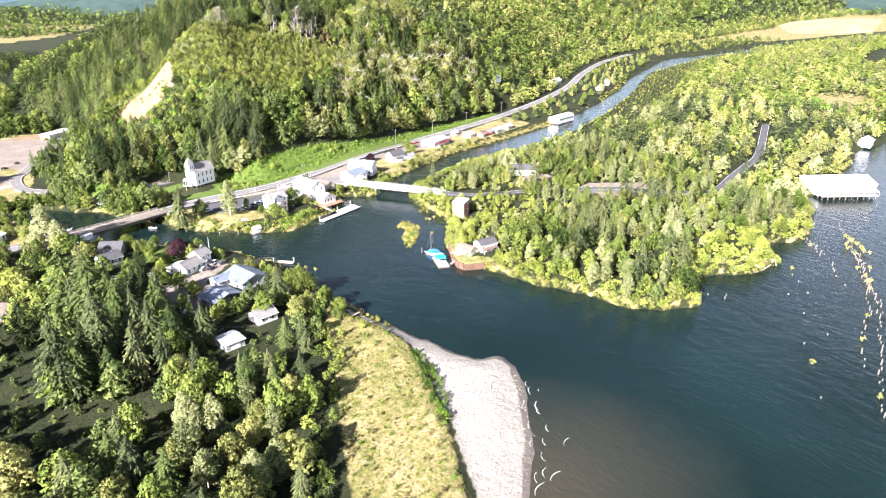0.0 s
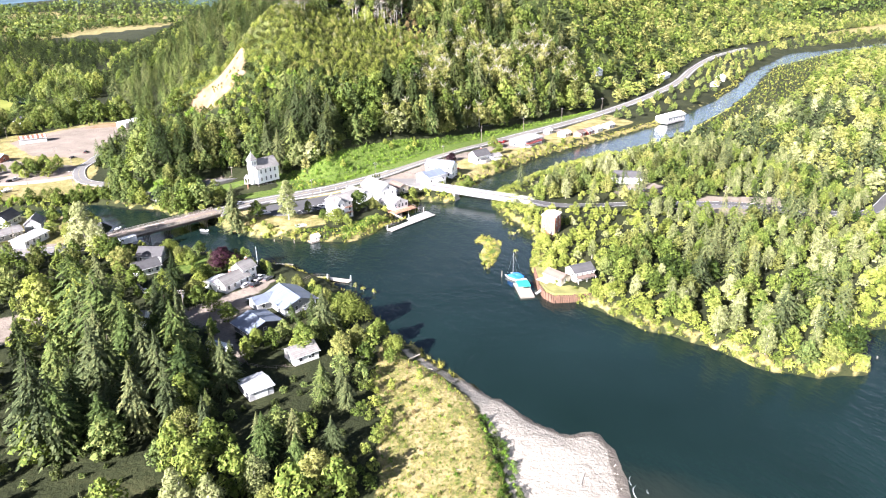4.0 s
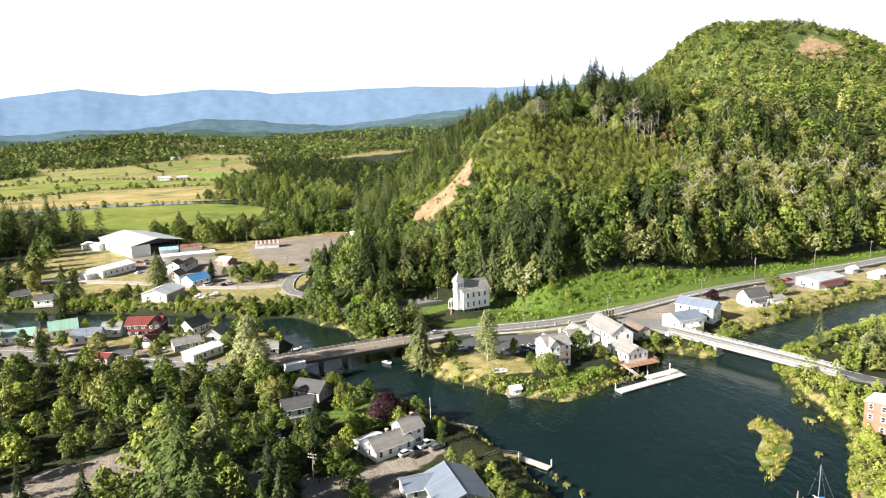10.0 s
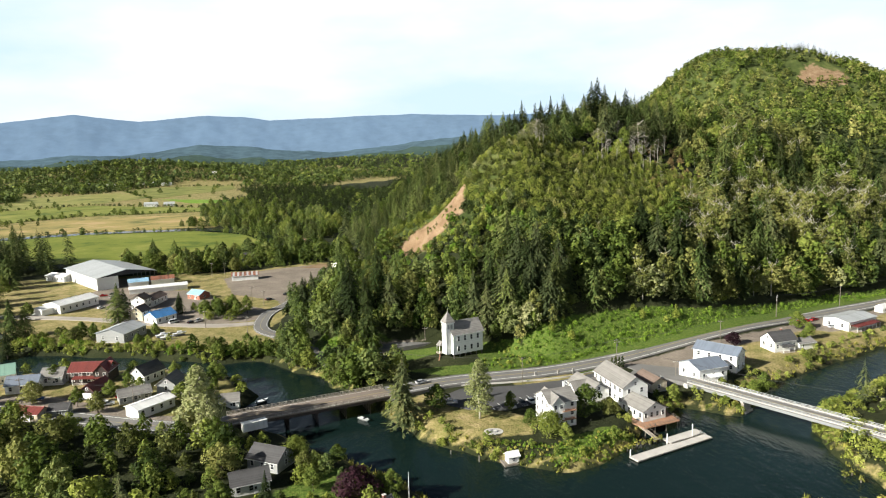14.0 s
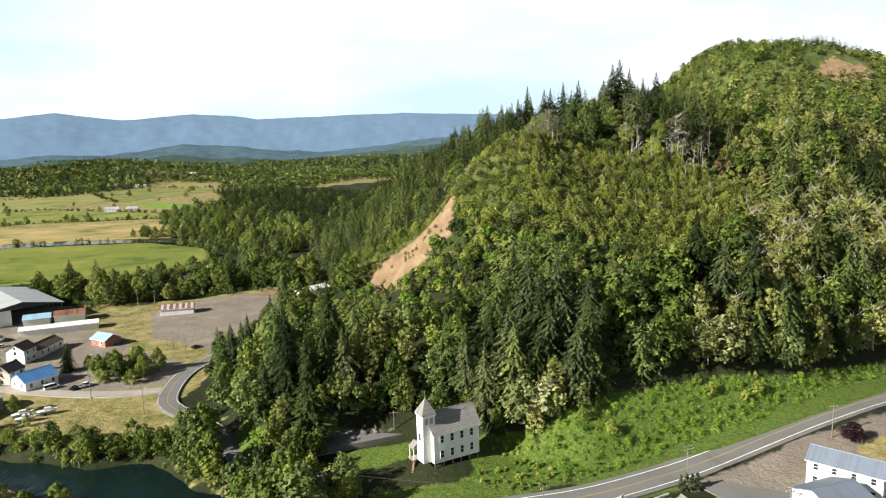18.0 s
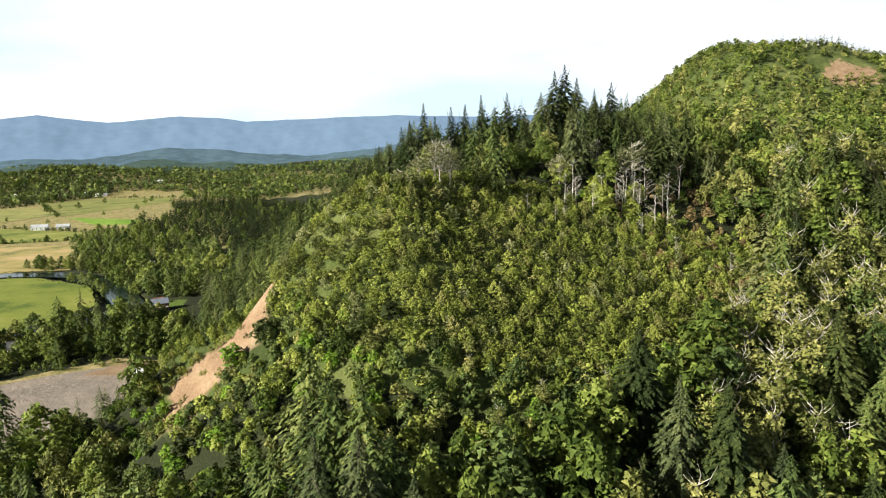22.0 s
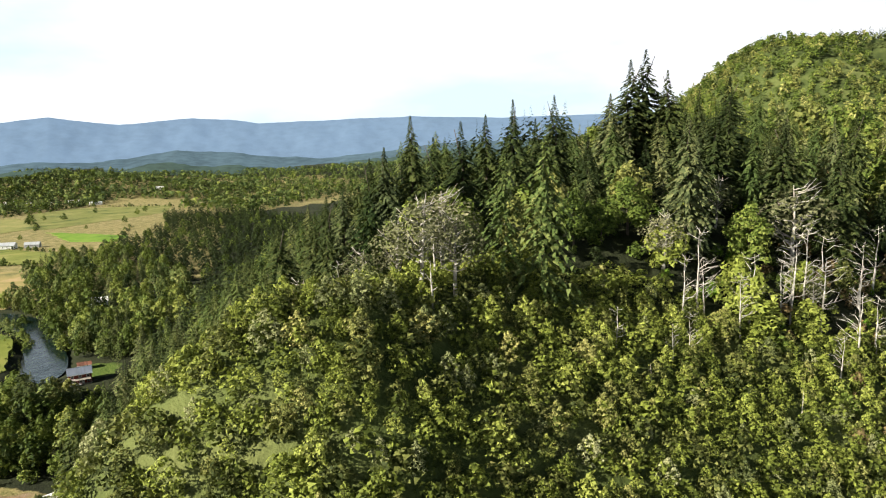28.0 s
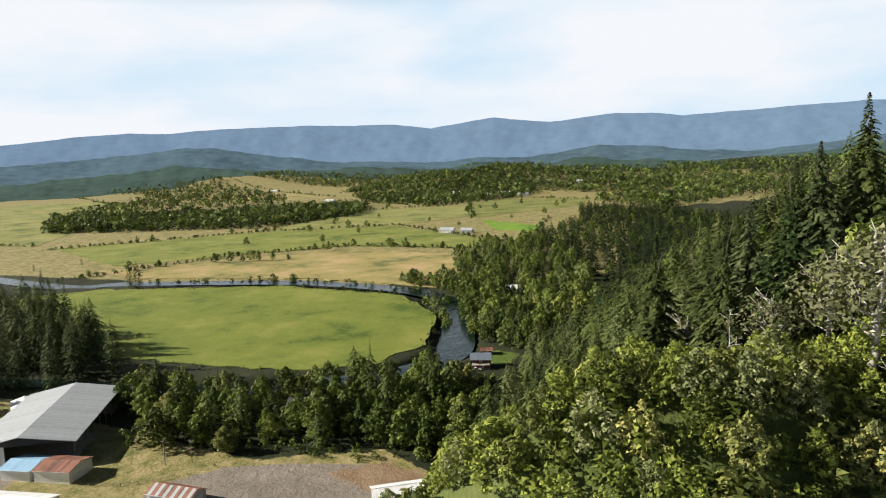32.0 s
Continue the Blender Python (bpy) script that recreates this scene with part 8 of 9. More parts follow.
# Vehicles
WHEEL = Shape().rod((0, -0.11, 0), (0, 0.11, 0), 0.33, 0.33, 12).mesh("tyre", TYRE)
RIM = Shape().rod((0, -0.12, 0), (0, 0.12, 0), 0.19, 0.19, 8).mesh("rim", CHROME)


def car(x, y, rz, colour, kind="car", z=None):
    """A parked car, van or pickup with body, glasshouse, lamps and wheels."""
    ln, hw = (4.5, 0.88) if kind == "car" else (5.4, 0.95)
    names = {"car": "parked %s car" % colour, "pickup": "parked %s pickup truck" % colour, "van": "parked %s van" % colour}
    top = thing(kind if kind != "pickup" else "pickup_truck", names[kind] + " on the hard ground", kind, x, y, (ground_at(x, y) if z is None else z) + 0.04, rz, "parked vehicles")
    a = ln / 2
    if kind == "car":
        low, cab = [(-a, 0.35), (a, 0.35), (a, 0.72), (a - 0.9, 0.95), (-a + 0.15, 0.98), (-a, 0.8)], [(-a + 0.35, 0.95), (a - 1.25, 0.93), (a - 1.95, 1.42), (-a + 0.95, 1.44)]
    elif kind == "pickup":
        low, cab = [(-a, 0.45), (a, 0.45), (a, 0.95), (a - 1.3, 1.12), (-a, 1.08)], [(-0.7, 1.1), (a - 1.35, 1.1), (a - 1.95, 1.78), (-0.55, 1.8)]
    else:
        low, cab = [(-a, 0.4), (a, 0.4), (a, 1.0), (a - 0.9, 1.15), (-a, 1.15)], [(-a, 1.13), (a - 0.9, 1.13), (a - 1.6, 1.95), (-a + 0.05, 2.0)]
    body = part("body", Shape().prism(low, -hw, hw), PAINT[colour], top)
    c = Shape()
    n = len(cab)
    c.add([(px, -hw * 0.93, pz) for px, pz in cab[:2]] + [(px, -hw * 0.74, pz) for px, pz in cab[2:]] + [(px, hw * 0.93, pz) for px, pz in cab[:2]] + [(px, hw * 0.74, pz) for px, pz in cab[2:]],
          [(3, 2, 1, 0), (4, 5, 6, 7), (0, 1, 5, 4), (1, 2, 6, 5), (2, 3, 7, 6), (3, 0, 4, 7)])
    part("window_glass", c, GLASS, top)
    part("roof", Shape().box((cab[2][0] + cab[3][0]) / 2, 0, cab[2][1] - 0.02, abs(cab[2][0] - cab[3][0]) + 0.1, hw * 1.52, 0.08, 0, 0.94), PAINT[colour], top)
    if kind == "pickup":
        part("load_bed", Shape().box(-a + 1.0, 0, 1.085, 1.8, hw * 1.6, 0.03), TYRE, top)
    for s in (-1, 1):
        part("headlight", Shape().box(a + 0.005, s * hw * 0.7, 0.62, 0.04, 0.3, 0.14), LAMP, top)
        part("tail_light", Shape().box(-a - 0.005, s * hw * 0.75, 0.66, 0.04, 0.24, 0.16), TAIL, top)
        for wx in (-a + 0.85, a - 0.85):
            wl_ = part("wheel", WHEEL, None, top)
            wl_.location = (wx, s * (hw - 0.1), 0.33)
            part("rim", RIM, None, wl_)
    part("bumper", Shape().box(a + 0.01, 0, 0.36, 0.12, hw * 1.85, 0.2), GREYTRIM, top)
    return top


for args in ((22.6, 225, -1.15, "white"), (26.6, 227, -1.15, "grey"), (29.8, 228.6, -1.15, "white"), (33, 231, -1.15, "silver"), (2, 229.5, 0.1, "white", "pickup"), (45, 245, -1.2, "silver"), (58, 251, -1.2, "black"),
             (-8, 247.6, 0.5, "silver", "car", 4.7), (110, 289.5, 0.47, "white", "car", 4.2), (166, 315, 0.5, "red"), (171, 318, 0.5, "red"), (176, 321, 0.5, "red"), (178, 309, 0.4, "silver"), (205, 325, 0.5, "white", "pickup"),
             (79, 247, 0.8, "silver", "car", 4.0), (118, 268, 0.3, "red"), (-15.5, 145.4, 0.7, "white"), (-12.3, 144.6, 0.7, "black"), (-7, 148.4, 0.7, "grey"), (-10, 150, 0.7, "white", "pickup"), (-51, 154, 1.9, "white"),
             (-53.6, 159, 1.9, "grey"), (-128.6, 349, 0.9, "black"), (-126, 351.5, 0.9, "white", "pickup"), (-194, 388, 1.2, "white"), (-208, 420, 0.4, "red"), (-204, 424, 0.4, "grey"), (-200, 415, 1.0, "silver"),
             (-196, 418, 1.0, "black"), (-192, 408, 0.9, "white"), (-138, 350, 0.9, "white", "van"), (-122, 239, 0.9, "silver"), (-116, 244, 0.9, "red"), (-118, 236, 0.5, "white", "pickup"), (-131, 241, 0.4, "silver"),
             (-176, 250, 0.3, "white"), (-182, 248, 0.3, "silver"), (-194, 250, 0.3, "black"), (-146, 243, 0.3, "blue"), (-60, 494, 0.9, "white", "van"), (-101, 399, 0.9, "black"), (-66, 481, 0.6, "silver", "pickup"),
             (-118, 625, 0.5, "white"), (182, 186, 0.2, "white"), (186, 184, 0.2, "silver"), (190, 182, 0.2, "grey"), (-94, 412, 1.2, "black"), (312, 101, 0.4, "white")):
    car(*args)

rv = thing("motor_home", "white motor home parked on a gravel drive under firs", "motor home", -28, 97.3, ground_at(-28, 97.3), -0.8)
part("body", Shape().box(0, 0, 0.5, 8.6, 2.5, 2.6, 0, 0.97), PAINT["white"], rv)
part("stripe", Shape().box(0, 0, 1.3, 8.62, 2.52, 0.35), GREYTRIM, rv)
part("windscreen", Shape().box(4.25, 0, 1.7, 0.16, 2.1, 1.0), GLASS, rv)
for u in (-2.5, 0.2, 2.4):
    part("side_window", Shape().box(u, -1.25, 1.8, 1.1, 0.06, 0.7), GLASS, rv)
for u in (-2.6, 2.6):
    part("roof_hatch", Shape().box(u, 0, 3.1, 0.8, 0.8, 0.2), TRIM, rv)
for u in (-2.7, 2.8):
    for s in (-1, 1):
        w_ = part("wheel", WHEEL, None, rv)
        w_.location, w_.scale = (u, s * 1.15, 0.4), (1.2, 1.2, 1.2)
tr = thing("box_trailer", "white box trailer parked beside the bridge", "trailer", -59.3, 210.6, ground_at(-59.3, 210.6), 0.55)
part("box", Shape().box(0, 0, 1.0, 7.6, 2.5, 2.6), WHITEMETAL, tr)
part("frame_rail", Shape().box(0, 0, 0.75, 7.6, 1.2, 0.25), GREYTRIM, tr)
part("rear_door", Shape().box(3.82, 0, 1.1, 0.06, 2.3, 2.4), TRIM, tr)
for u in (-2.0, -1.0):
    for s in (-1, 1):
        w_ = part("wheel", WHEEL, None, tr)
        w_.location, w_.scale = (u, s * 1.1, 0.48), (1.4, 1.2, 1.4)
ex = thing("excavator", "yellow excavator standing on the gravel lot", "excavator", -76, 494, ground_at(-76, 494), 0.4)
for s in (-1, 1):
    part("track", Shape().box(0, s * 1.0, 0, 3.2, 0.5, 0.75, 0, 0.94), TYRE, ex)
part("cab", Shape().box(0.2, 0.45, 0.8, 1.3, 1.1, 1.5, 0, 0.92), YELLOWMACHINE, ex)
part("engine_cover", Shape().box(-0.7, -0.2, 0.8, 1.8, 1.9, 0.9, 0, 0.95), YELLOWMACHINE, ex)
part("boom", Shape().rod((0.7, -0.3, 1.3), (2.6, -0.3, 3.0), 0.2, 0.18, 5), YELLOWMACHINE, ex)
part("arm", Shape().rod((2.6, -0.3, 3.0), (3.7, -0.3, 1.2), 0.16, 0.13, 5), YELLOWMACHINE, ex)
part("bucket", Shape().box(3.7, -0.3, 0.5, 0.8, 0.9, 0.7, 0, 0.7), GREYTRIM, ex)

# Poles and wires
POLES = []


def pole(x, y, h, arms=1, lamp=False, label="grey wooden utility pole with a crossarm"):
    z = ground_at(x, y)
    top = thing("utility_pole", label, "utility pole", x, y, z - 0.3, random.uniform(-0.3, 0.9), "utility poles")
    part("pole", Shape().rod((0, 0, 0), (0, 0, h + 0.3), 0.17, 0.1, 7), GREYWOOD, top)
    for k in range(arms):
        arm = part("crossarm", Shape().box(0, 0, h - 0.5 - 0.9 * k, 2.4, 0.12, 0.14), GREYWOOD, top)
        for u in (-1.05, -0.4, 0.4, 1.05):
            part("insulator", Shape().rod((u, 0, h - 0.36 - 0.9 * k), (u, 0, h - 0.16 - 0.9 * k), 0.06, 0.05, 5), TRIM, arm)
    if lamp:
        part("lamp_arm", Shape().rod((0, 0, h - 1.4), (1.6, 0, h - 1.0), 0.04, 0.04, 4), STEEL, top)
        part("lamp_head", Shape().box(1.8, 0, h - 1.08, 0.6, 0.25, 0.12), STEEL, top)
    if arms > 1:
        part("transformer", Shape().rod((0.3, 0.25, h - 3.0), (0.3, 0.25, h - 2.0), 0.24, 0.24, 8), STEEL, top)
    POLES.append((x, y, z + h))


for x, y, h, arms, lamp in ((29.1, 248.4, 10, 1, False), (-22.4, 258.2, 10.5, 2, False), (-7.6, 298.4, 6, 1, False), (68, 264.6, 11, 2, True), (85.8, 248.8, 7, 1, True), (117.3, 286.2, 10, 1, False), (160, 325, 11, 2, True), (205, 350, 11, 1, False),
                            (250, 372, 11, 1, False), (305, 400, 11, 1, False), (-37.8, 131, 9, 2, False), (-175.2, 355.6, 9, 1, False), (-118, 339, 9, 1, False), (-92.5, 322.8, 9.5, 1, False), (-110.3, 396.8, 9, 1, True), (-100.2, 384, 9, 1, False),
                            (-130.4, 365.8, 9, 1, False), (-160.8, 479.6, 10, 1, True), (-154, 486, 9, 1, False), (-106, 231, 9.5, 1, False), (-150, 240, 9.5, 1, False), (-190, 246, 9.5, 1, False), (-80, 220, 9.5, 1, False), (136, 200, 9, 1, False), (214, 152, 9, 1, False)):
    pole(x, y, h, arms, lamp)


def wire(a, b, sag=1.0):
    a, b = Vector(a), Vector(b)
    s = Shape().tube([a.lerp(b, i / 10) - Vector((0, 0, 4 * sag * (i / 10) * (1 - i / 10))) for i in range(11)], 0.028)
    lone("power_line", s, WIRE, "thin dark power line slung between poles", "cable", "power lines")


for i, j in ((0, 3), (3, 5), (5, 6), (6, 7), (7, 8), (8, 9), (0, 1), (11, 12), (12, 13), (14, 15), (19, 20), (20, 21), (19, 22), (3, 4), (4, 23)):
    for u in (-0.5, 0.5):
        a, b = POLES[i], POLES[j]
        wire((a[0] + u, a[1], a[2] - 0.3), (b[0] + u, b[1], b[2] - 0.3))
fp = thing("flagpole", "white flagpole standing at the water's edge", "flagpole", -9, 166, ground_at(-9, 166))
part("pole", Shape().rod((0, 0, 0), (0, 0, 7.5), 0.09, 0.06, 8), TRIM, fp)
part("ball", Shape().rod((0, 0, 7.5), (0, 0, 7.65), 0.1, 0.1, 8), STEEL, fp)
for x, y in ((34.9, 254.9), (43.6, 256.0), (49.6, 257.6)):
    sg = thing("sign_stone", "pale upright marker slab on the highway verge", "sign", x, y, ground_at(x, y), 0.5, "roadside markers")
    part("slab", Shape().box(0, 0, -0.2, 0.9, 0.35, 2.2, 0, 0.9), CONCRETE, sg)
    part("base", Shape().box(0, 0, -0.1, 1.3, 0.7, 0.3), CONCRETE, sg)
fire = thing("fire_ring", "round pale stone fire ring on the dry lawn", "fire ring", 15.2, 206, ground_at(15.2, 206))
part("paving", Shape().slab([(3.0 * math.cos(i * 0.349), 2.4 * math.sin(i * 0.349)) for i in range(18)], -0.3, 0.14), CONCRETE, fire)
for i in range(10):
    part("stone", Shape().box(1.1 * math.cos(i * 0.628), 0.9 * math.sin(i * 0.628), 0.13, 0.55, 0.4, 0.35, i * 0.628 + 1.57, 0.8), GREYTRIM, fire)
hut = thing("float_house", "small white floating hut moored at the marsh edge", "hut", 19.4, 192.4, 0.0, 0.3)
part("raft", Shape().box(0, 0, -0.2, 6, 4, 0.7), GREYWOOD, hut)
gable_parts(hut, 3.4, 2.6, 2.0, 0.9, WHITE, WHITEMETAL, 0.3, 0.5)
window(hut, 0, -1.3, 1.2, 0.8, 0.8, 1)


def hedge_row(label, a, b, n, h, mat_key):
    for i in range(n):
        t = (i + 0.5) / n
        plant(mat_key, a[0] + (b[0] - a[0]) * t, a[1] + (b[1] - a[1]) * t, h * random.uniform(0.9, 1.1), None, label)


hedge_row("narrow clipped evergreen in a garden hedge", (-37, 131.5), (-25.5, 140.2), 14, 2.6, "arbor")
hedge_row("bright green garden shrub in a low hedge", (-19, 131.5), (-6, 138.5), 8, 2.0, "shrub")
hedge_row("bright green garden shrub above the shore", (-6, 140), (2.5, 156), 9, 2.8, "shrub")

# Boats
sail = thing("sailboat", "white twin-hulled sailboat under a blue tarpaulin", "sailboat", 84.2, 120.6, 0, 1.9)
for s in (-1, 1):
    part("hull", Shape().add([(-3.4, s * 1.6 - 0.45, 0.75), (-3.4, s * 1.6 + 0.45, 0.75), (1.6, s * 1.6 + 0.5, 0.8), (3.9, s * 1.6, 0.95), (1.6, s * 1.6 - 0.5, 0.8), (-3.2, s * 1.6, -0.35), (1.8, s * 1.6, -0.35)],
                             [(0, 1, 2, 3, 4), (0, 5, 1), (1, 5, 6, 2), (2, 6, 3), (3, 6, 4), (4, 6, 5, 0)]), PAINT["white"], sail)
part("cabin_deck", Shape().box(-0.4, 0, 0.6, 4.4, 2.6, 0.4), PAINT["white"], sail)
part("tarpaulin", Shape().prism([(-3.4, 0.95), (2.2, 0.95), (1.6, 1.6), (-0.4, 2.0), (-3.0, 1.5)], -2.0, 2.0), BLUETARP, sail)
part("mast", Shape().rod((0.8, 0, 0.7), (0.8, 0, 10.6), 0.09, 0.06, 8), STEEL, sail)
part("boom", Shape().rod((0.8, 0, 2.0), (-3.2, 0, 2.1), 0.07, 0.06, 6), STEEL, sail)
for e in ((3.8, 0, 1.0), (-3.2, 1.6, 0.9), (-3.2, -1.6, 0.9)):
    part("stay", Shape().rod((0.8, 0, 10.4), e, 0.02, 0.02, 3), STEEL, sail)
barge = thing("work_float", "grey work float with a teal canopy moored at the bulkhead", "barge", 82.2, 108.6, 0, radians(-104))
part("raft", Shape().box(0, 0, -0.5, 12.5, 5.2, 1.1), GREYWOOD, barge)
for i in range(12):
    part("plank", Shape().box(-5.7 + 1.04 * i, 0, 0.6, 1.0, 5.3, 0.08), TIMBER, barge)
part("canopy", Shape().prism([(-4.4, 2.5), (1.4, 2.5), (1.4, 2.6), (-1.5, 3.0), (-4.4, 2.6)], -2.3, 2.3), TEALTARP, barge)
part("canopy_end", Shape().box(-5.0, 0, 2.45, 1.3, 4.6, 0.1), TRIM, barge)
for u in (-4.3, -1.5, 1.3):
    for s in (-1, 1):
        part("canopy_post", Shape().rod((u, s * 2.2, 0.6), (u, s * 2.2, 2.6), 0.06, 0.06, 5), STEEL, barge)
ramp_ = walkway("mooring_ramp", "short pale ramp from the bulkhead to the work float", [(88.6, 103.6, 2.8), (84.4, 103.2, 0.9)], 1.2, STEEL, True, False)
for x, y, rz in ((-80.7, 268.3, 0.2), (-66, 245, 0.9), (-27, 226, -0.7)):
    bt = thing("motor_boat", "small white open motor boat lying by the bank", "boat", x, y, 0.0 if land(np.array([x]), np.array([y]))[0] < 0.5 else ground_at(x, y) + 0.3, rz, "small boats")
    part("hull", Shape().add([(-2.3, -0.9, 0.7), (-2.3, 0.9, 0.7), (1.0, 0.95, 0.8), (2.7, 0, 1.0), (1.0, -0.95, 0.8), (-2.2, 0, -0.25), (1.3, 0, -0.2)], [(0, 1, 2, 3, 4), (0, 5, 1), (1, 5, 6, 2), (2, 6, 3), (3, 6, 4), (4, 6, 5, 0)]), PAINT["white"], bt)
    part("windscreen", Shape().box(0.6, 0, 0.75, 0.1, 1.4, 0.5), GLASS, bt)
    part("outboard", Shape().box(-2.4, 0, 0.2, 0.4, 0.4, 1.0), PAINT["black"], bt)
for x, y, rz in ((-129.5, 319, 0.4), (-125.8, 325, 0.5), (-133, 323, 0.6)):
    bt = thing("trailered_boat", "white covered boat on a trailer in dry grass", "boat", x, y, ground_at(x, y), rz, "trailered boats")
    part("hull", Shape().add([(-3, -1.1, 1.5), (-3, 1.1, 1.5), (1.3, 1.15, 1.7), (3.6, 0, 2.0), (1.3, -1.15, 1.7), (-2.8, 0, 0.6), (1.8, 0, 0.7)], [(0, 1, 2, 3, 4), (0, 5, 1), (1, 5, 6, 2), (2, 6, 3), (3, 6, 4), (4, 6, 5, 0)]), PAINT["white"], bt)
    part("cabin", Shape().box(0.2, 0, 1.5, 2.4, 1.7, 1.0, 0, 0.85), PAINT["white"], bt)
    part("trailer_bed", Shape().box(0, 0, 0.4, 5.4, 1.4, 0.2), GREYTRIM, bt)
    for s in (-1, 1):
        w_ = part("wheel", WHEEL, None, bt)
        w_.location = (-0.6, s * 0.85, 0.34)

# The rusty bulkhead
bk = thing("bulkhead", "rusty steel sheet-pile bulkhead round the cabin's lawn", "bulkhead", 0, 0, 0)
wall_line = [(93.5, 121.5), (90.6, 114), (87.6, 107), (86.2, 100), (87.4, 95.4), (93, 93.6), (99, 92.4), (104.5, 90.5)]
for a, b in zip(wall_line, wall_line[1:]):
    n = int(math.hypot(b[0] - a[0], b[1] - a[1]) / 0.75)
    for i in range(n):
        t = (i + 0.5) / n
        part("steel_panel", Shape().box(a[0] + (b[0] - a[0]) * t, a[1] + (b[1] - a[1]) * t, -2.5, 0.66, 0.35 if i % 2 else 0.6, 5.3 + 0.1 * (i % 3), math.atan2(b[1] - a[1], b[0] - a[0])), RUST, bk)
part("lawn", Shape().slab([(93.2, 120), (88.2, 106.6), (87, 100), (88.2, 96), (93.3, 94.3), (104, 91.5), (112, 98), (112, 114), (104, 118)], 0.5, 3.38), plain("dry lawn", (0.2, 0.2, 0.06), 0.95, 0, 0.3, 1.0), bk)
part("terrace", Shape().box(92.2, 108.3, 3.38, 5.5, 7.5, 0.16, radians(-72)), TIMBER, bk)

# Pilings, old and leaning
random.seed(11)
PILE = [Shape().rod((0, 0, -3), (random.uniform(-0.25, 0.25), random.uniform(-0.25, 0.25), h), 0.24, 0.2, 7).mesh("post", GREYWOOD) for h in (0.7, 1.2, 1.9, 2.8)]
TUFT_MESH = array_mesh("growth", *broadleaf(131, 60, 0.16, 5, 0.0, 0.6), REED)


def piling(x, y, tall=None, grown=False):
    top = thing("piling", "weathered grey wooden piling in the river", "piling", x, y, 0, random.uniform(0, 6.28), "old pilings")
    ob = part("post", PILE[random.choice((0, 0, 1, 1, 2)) if tall is None else tall], None, top)
    if grown:
        g = part("growth", TUFT_MESH, None, top, "tuft of grass and weeds")
        g.location, g.scale = (0, 0, 0.5), (1.6, 1.6, 1.6)


for (ax, ay), (bx, by), n in (((256, 50), (241, 29), 12), ((250, 44), (238, 28), 8), ((287, 51), (262, 31), 10), ((268, 34), (252, 19), 10), ((258, 28), (240, 6), 14), ((247, 16), (212, -14), 20), ((240, 12), (203, -22), 16),
                              ((203, -20), (137, -60), 24), ((190, -22), (160, -40), 9), ((232, 18), (226, 14), 3), ((232, 2), (196, -20), 12)):
    for i in range(n):
        t = (i + random.uniform(-0.35, 0.35)) / max(1, n - 1)
        piling(ax + (bx - ax) * t + random.uniform(-0.8, 0.8), ay + (by - ay) * t + random.uniform(-0.8, 0.8), None, random.random() < 0.1)
for x, y in ((170, -21), (157, -21), (147, -31), (131, -45), (196, 5), (207, 20), (203, 14), (212, 24), (188, 8), (178, -6), (222, 10), (216, 2)):
    piling(x, y, 0, random.random() < 0.2)
for t in np.linspace(0, 1, 12):
    piling(272 - 14 * t + random.uniform(-1, 1), 38 - 20 * t + random.uniform(-1, 1), 1, True)
for x, y, tall, grown in ((80.1, 123.6, 3, False), (78.6, 133.2, 2, True), (96.4, 144.2, 1, True), (104, 165.2, 1, True), (105.2, 163.8, 1, True), (109, 166, 1, True), (-146.6, 307, 3, False), (-144, 307, 3, False), (-141.4, 306.6, 3, False), (-124.6, 303, 3, False),
                          (-120.7, 302, 2, False), (-110.5, 298, 2, False), (-98.6, 292, 2, False), (160, 24, 0, False), (166, 20, 0, False), (163, 18, 1, False), (26, 132, 1, True), (29, 128, 1, True), (24, 136, 2, True), (10, 193.5, 2, False), (2, 199, 1, False)):
    piling(x, y, tall, grown)
for t in np.linspace(0, 1, 9):
    piling(50 + 16 * t, 196 + 9 * t + random.uniform(-1, 1), 1, True)
for x, y in ((107.5, 179), (110, 180), (110, 176)):
    piling(x, y, 0, True)

# Driftwood, rocks and foam by the spit
LOG = Shape().rod((-2.5, 0, 0), (2.5, 0.15, 0.1), 0.24, 0.15, 6).mesh("trunk", DRIFT)


def log(x, y, rz, s):
    top = thing("driftwood_log", "bleached driftwood log lying on the ground", "driftwood", x, y, ground_at(x, y) + 0.1, rz, "driftwood")
    part("trunk", LOG, None, top)
    part("stub", Shape().rod((1.2, 0, 0.1), (1.6, 0.5, 0.4), 0.08, 0.04, 4), DRIFT, top)
    top.scale = (s, s, s)


for k in range(26):
    log(random.uniform(-9, 8), random.uniform(-19, -3), random.uniform(0.0, 0.9), random.uniform(0.15, 0.5))
for k in range(10):
    log(random.uniform(12, 26), random.uniform(-18, 22), random.uniform(-0.4, 1.6), random.uniform(0.2, 0.5))
for x, y, r, s in ((29, 68, 2.4, 1.0), (33, 60, 2.2, 0.8), (26, 74, 0.3, 1.4), (46, 8, 0.8, 0.9), (205, 31, 0.2, 1.6), (212, 32, 0.7, 1.5), (198, 33, 1.2, 1.7), (190, 34, 0.1, 1.5), (208, 34, 2.2, 1.4), (-22, 224, -0.6, 1.4)):
    log(x, y, r, s)
random.seed(13)
fo = Shape()


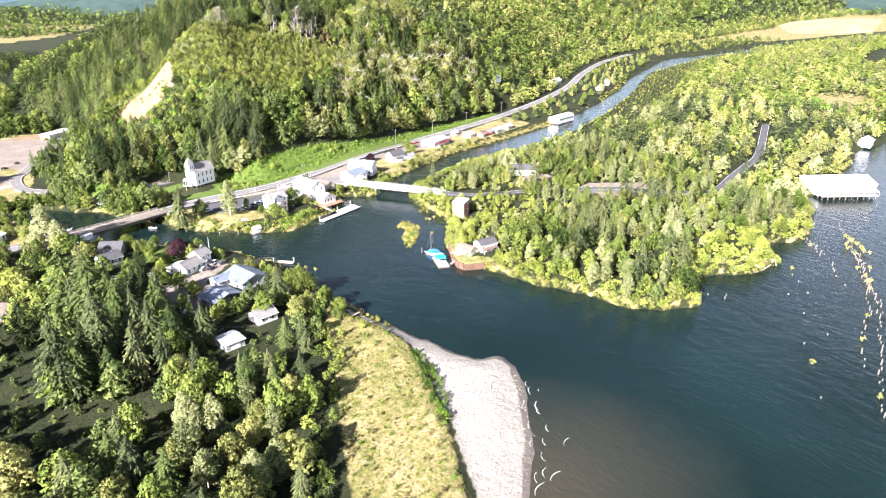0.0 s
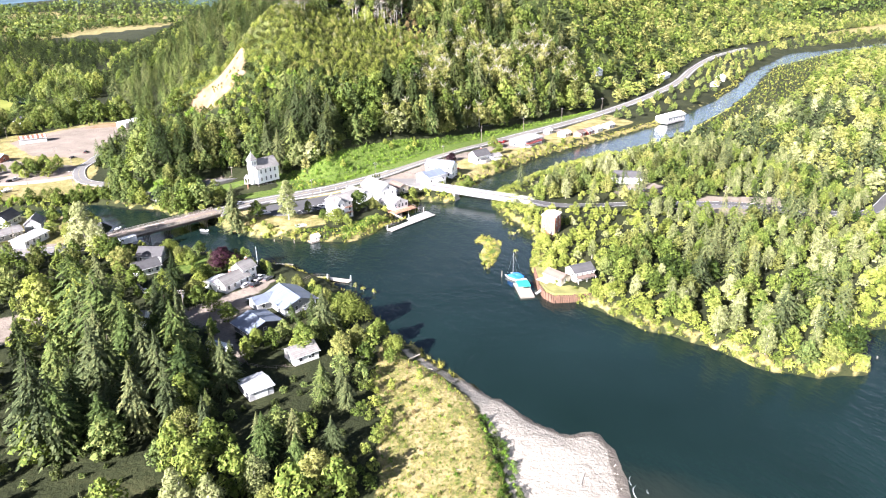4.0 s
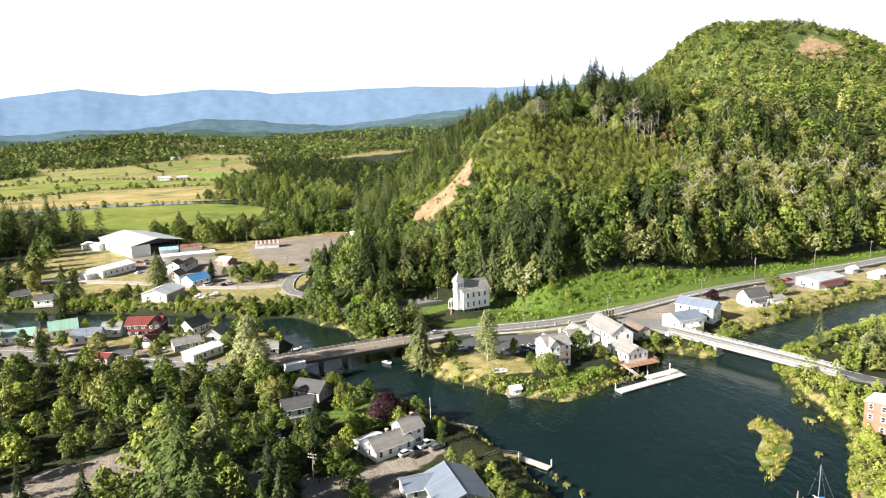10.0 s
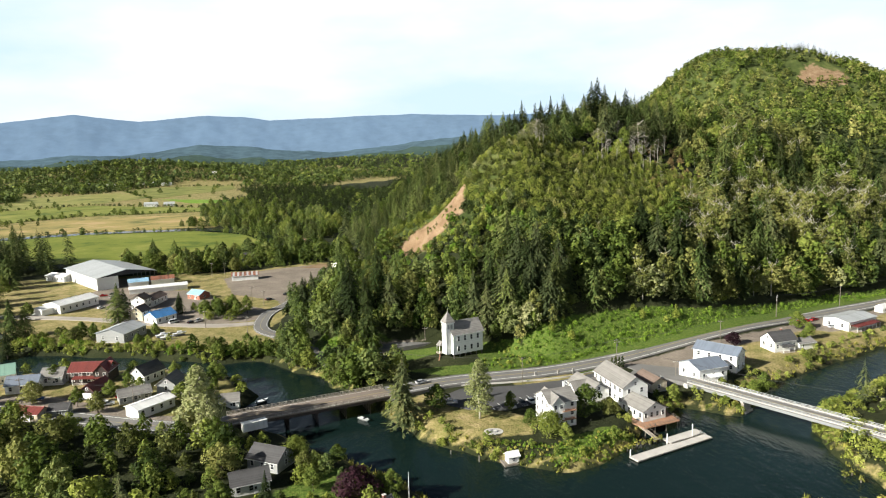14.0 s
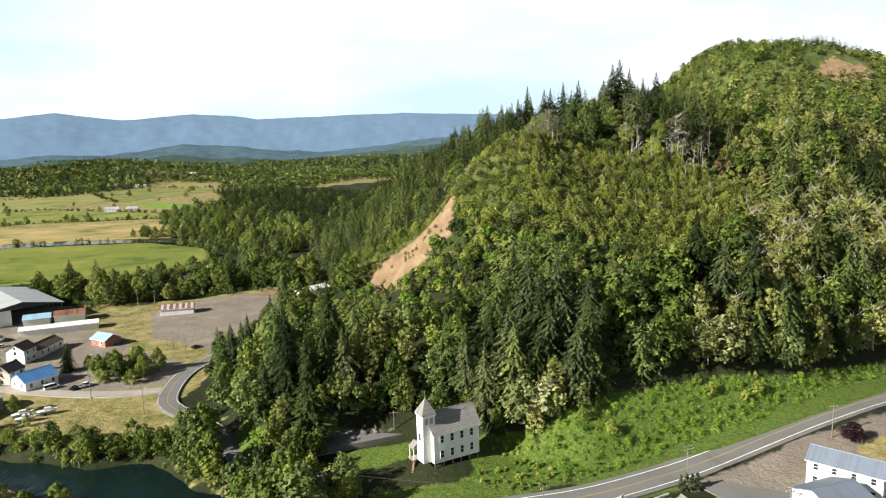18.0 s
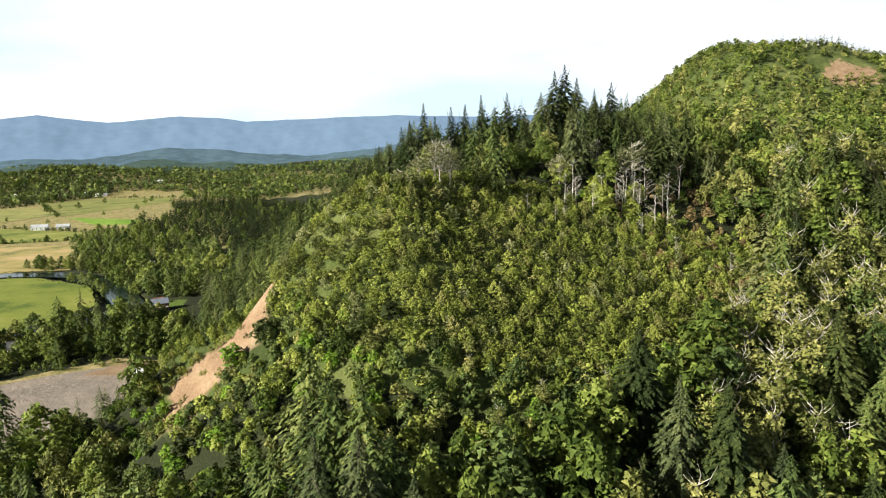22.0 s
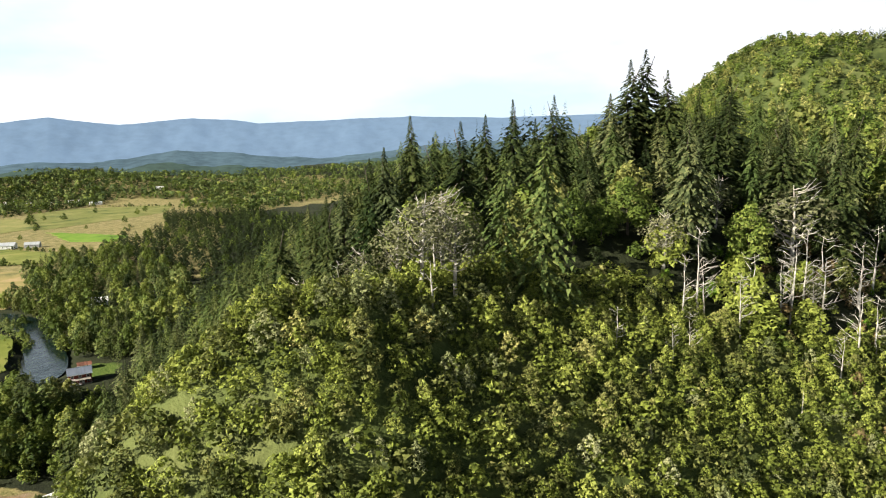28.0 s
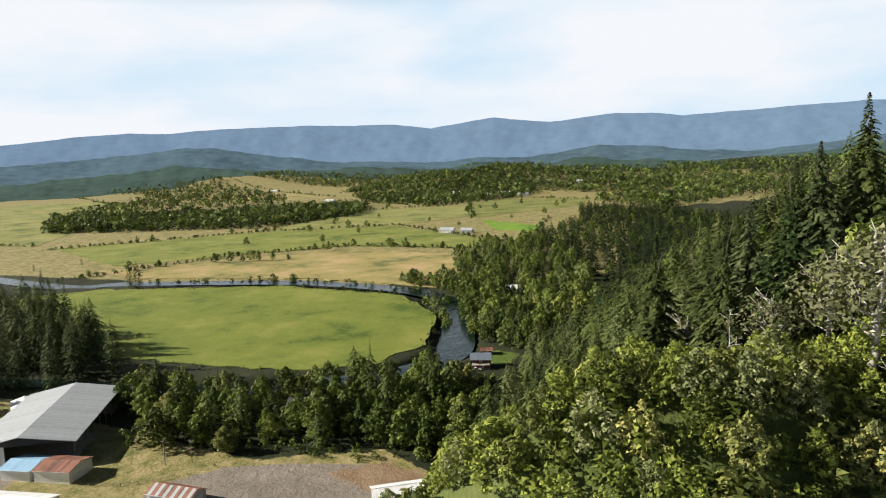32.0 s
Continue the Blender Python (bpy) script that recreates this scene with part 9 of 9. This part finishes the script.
def wavelet(x, y, turn, ln, wide):
    """A thin crescent of foam, ragged along one side."""
    c, s_ = math.cos(turn), math.sin(turn)
    up, low = [], []
    for i in range(9):
        t = i / 8
        u, bow = (t - 0.5) * ln, 0.16 * ln * (1 - (2 * t - 1) ** 2)
        w = wide * math.sin(math.pi * (0.06 + 0.88 * t)) * random.uniform(0.4, 1.2)
        up.append((x + c * u - s_ * (bow + w), y + s_ * u + c * (bow + w)))
        low.append((x + c * u - s_ * (bow - 0.04), y + s_ * u + c * (bow - 0.04)))
    fo.slab(low + up[::-1], -0.05, 0.05)


for x, y, turn, ln, wide in ((57.7, 5.5, 60, 4, 0.2), (56.5, 2, 58, 5, 0.3), (53.6, -6, 62, 6, 0.5), (52, -8.5, 80, 3, 0.5), (49.5, -16.5, 66, 4, 0.35), (50.5, -24, 30, 5, 0.3), (45, -21, 65, 4, 0.15), (37.5, -31.5, 48, 5, 0.4), (39, -34, 22, 6, 0.4),
                             (32.5, -36, 30, 7, 0.35), (41, -26, 64, 5, 0.12), (34.5, -32, 56, 5, 0.15), (59, 1, 66, 1.5, 0.12)):
    wavelet(x, y, radians(turn), ln * 0.8, wide * 0.32)
tagged(part("breaking_wavelets", fo, FOAM), "white wavelets breaking off the sand spit", "foam", "", "stuff")
pebbles = Shape()
for k in range(40):
    t = random.random()
    x, y = 58 - 16 * t + random.uniform(-3, 0), 12 - 34 * t
    pebbles.box(x, y, ground_at(x, y), random.uniform(0.25, 0.5), 0.3, 0.2, random.uniform(0, 3), 0.7)
tagged(part("beach_pebbles", pebbles, DRIFT), "small pale stones and shells on the sand", "pebbles", "", "stuff")


def fence(label, pts, h=1.1):
    q = [Vector((*p, ground_at(*p))) for p in pts]
    top = thing("fence", label, "fence", 0, 0, 0, 0, "fences")
    for a, b in zip(q, q[1:]):
        n = max(1, int((b - a).length / 2.5))
        for i in range(n + 1):
            p = a.lerp(b, i / n)
            part("post", Shape().box(p.x, p.y, p.z - 0.2, 0.12, 0.12, h + 0.25), GREYWOOD, top)
        for z in (0.45, 0.95):
            part("rail", Shape().rod(a + Vector((0, 0, z)), b + Vector((0, 0, z)), 0.05, 0.05, 4), GREYWOOD, top)


fence("grey wooden rail fence beside the gravel drive", [(-24, 96), (-21, 86), (-16, 82), (-8, 80)])
fence("grey wooden rail fence along the road verge", [(-46, 262), (-36, 250), (-27, 243)])
fence("grey wooden fence round the yard", [(-148, 476), (-160, 462), (-172, 455)])
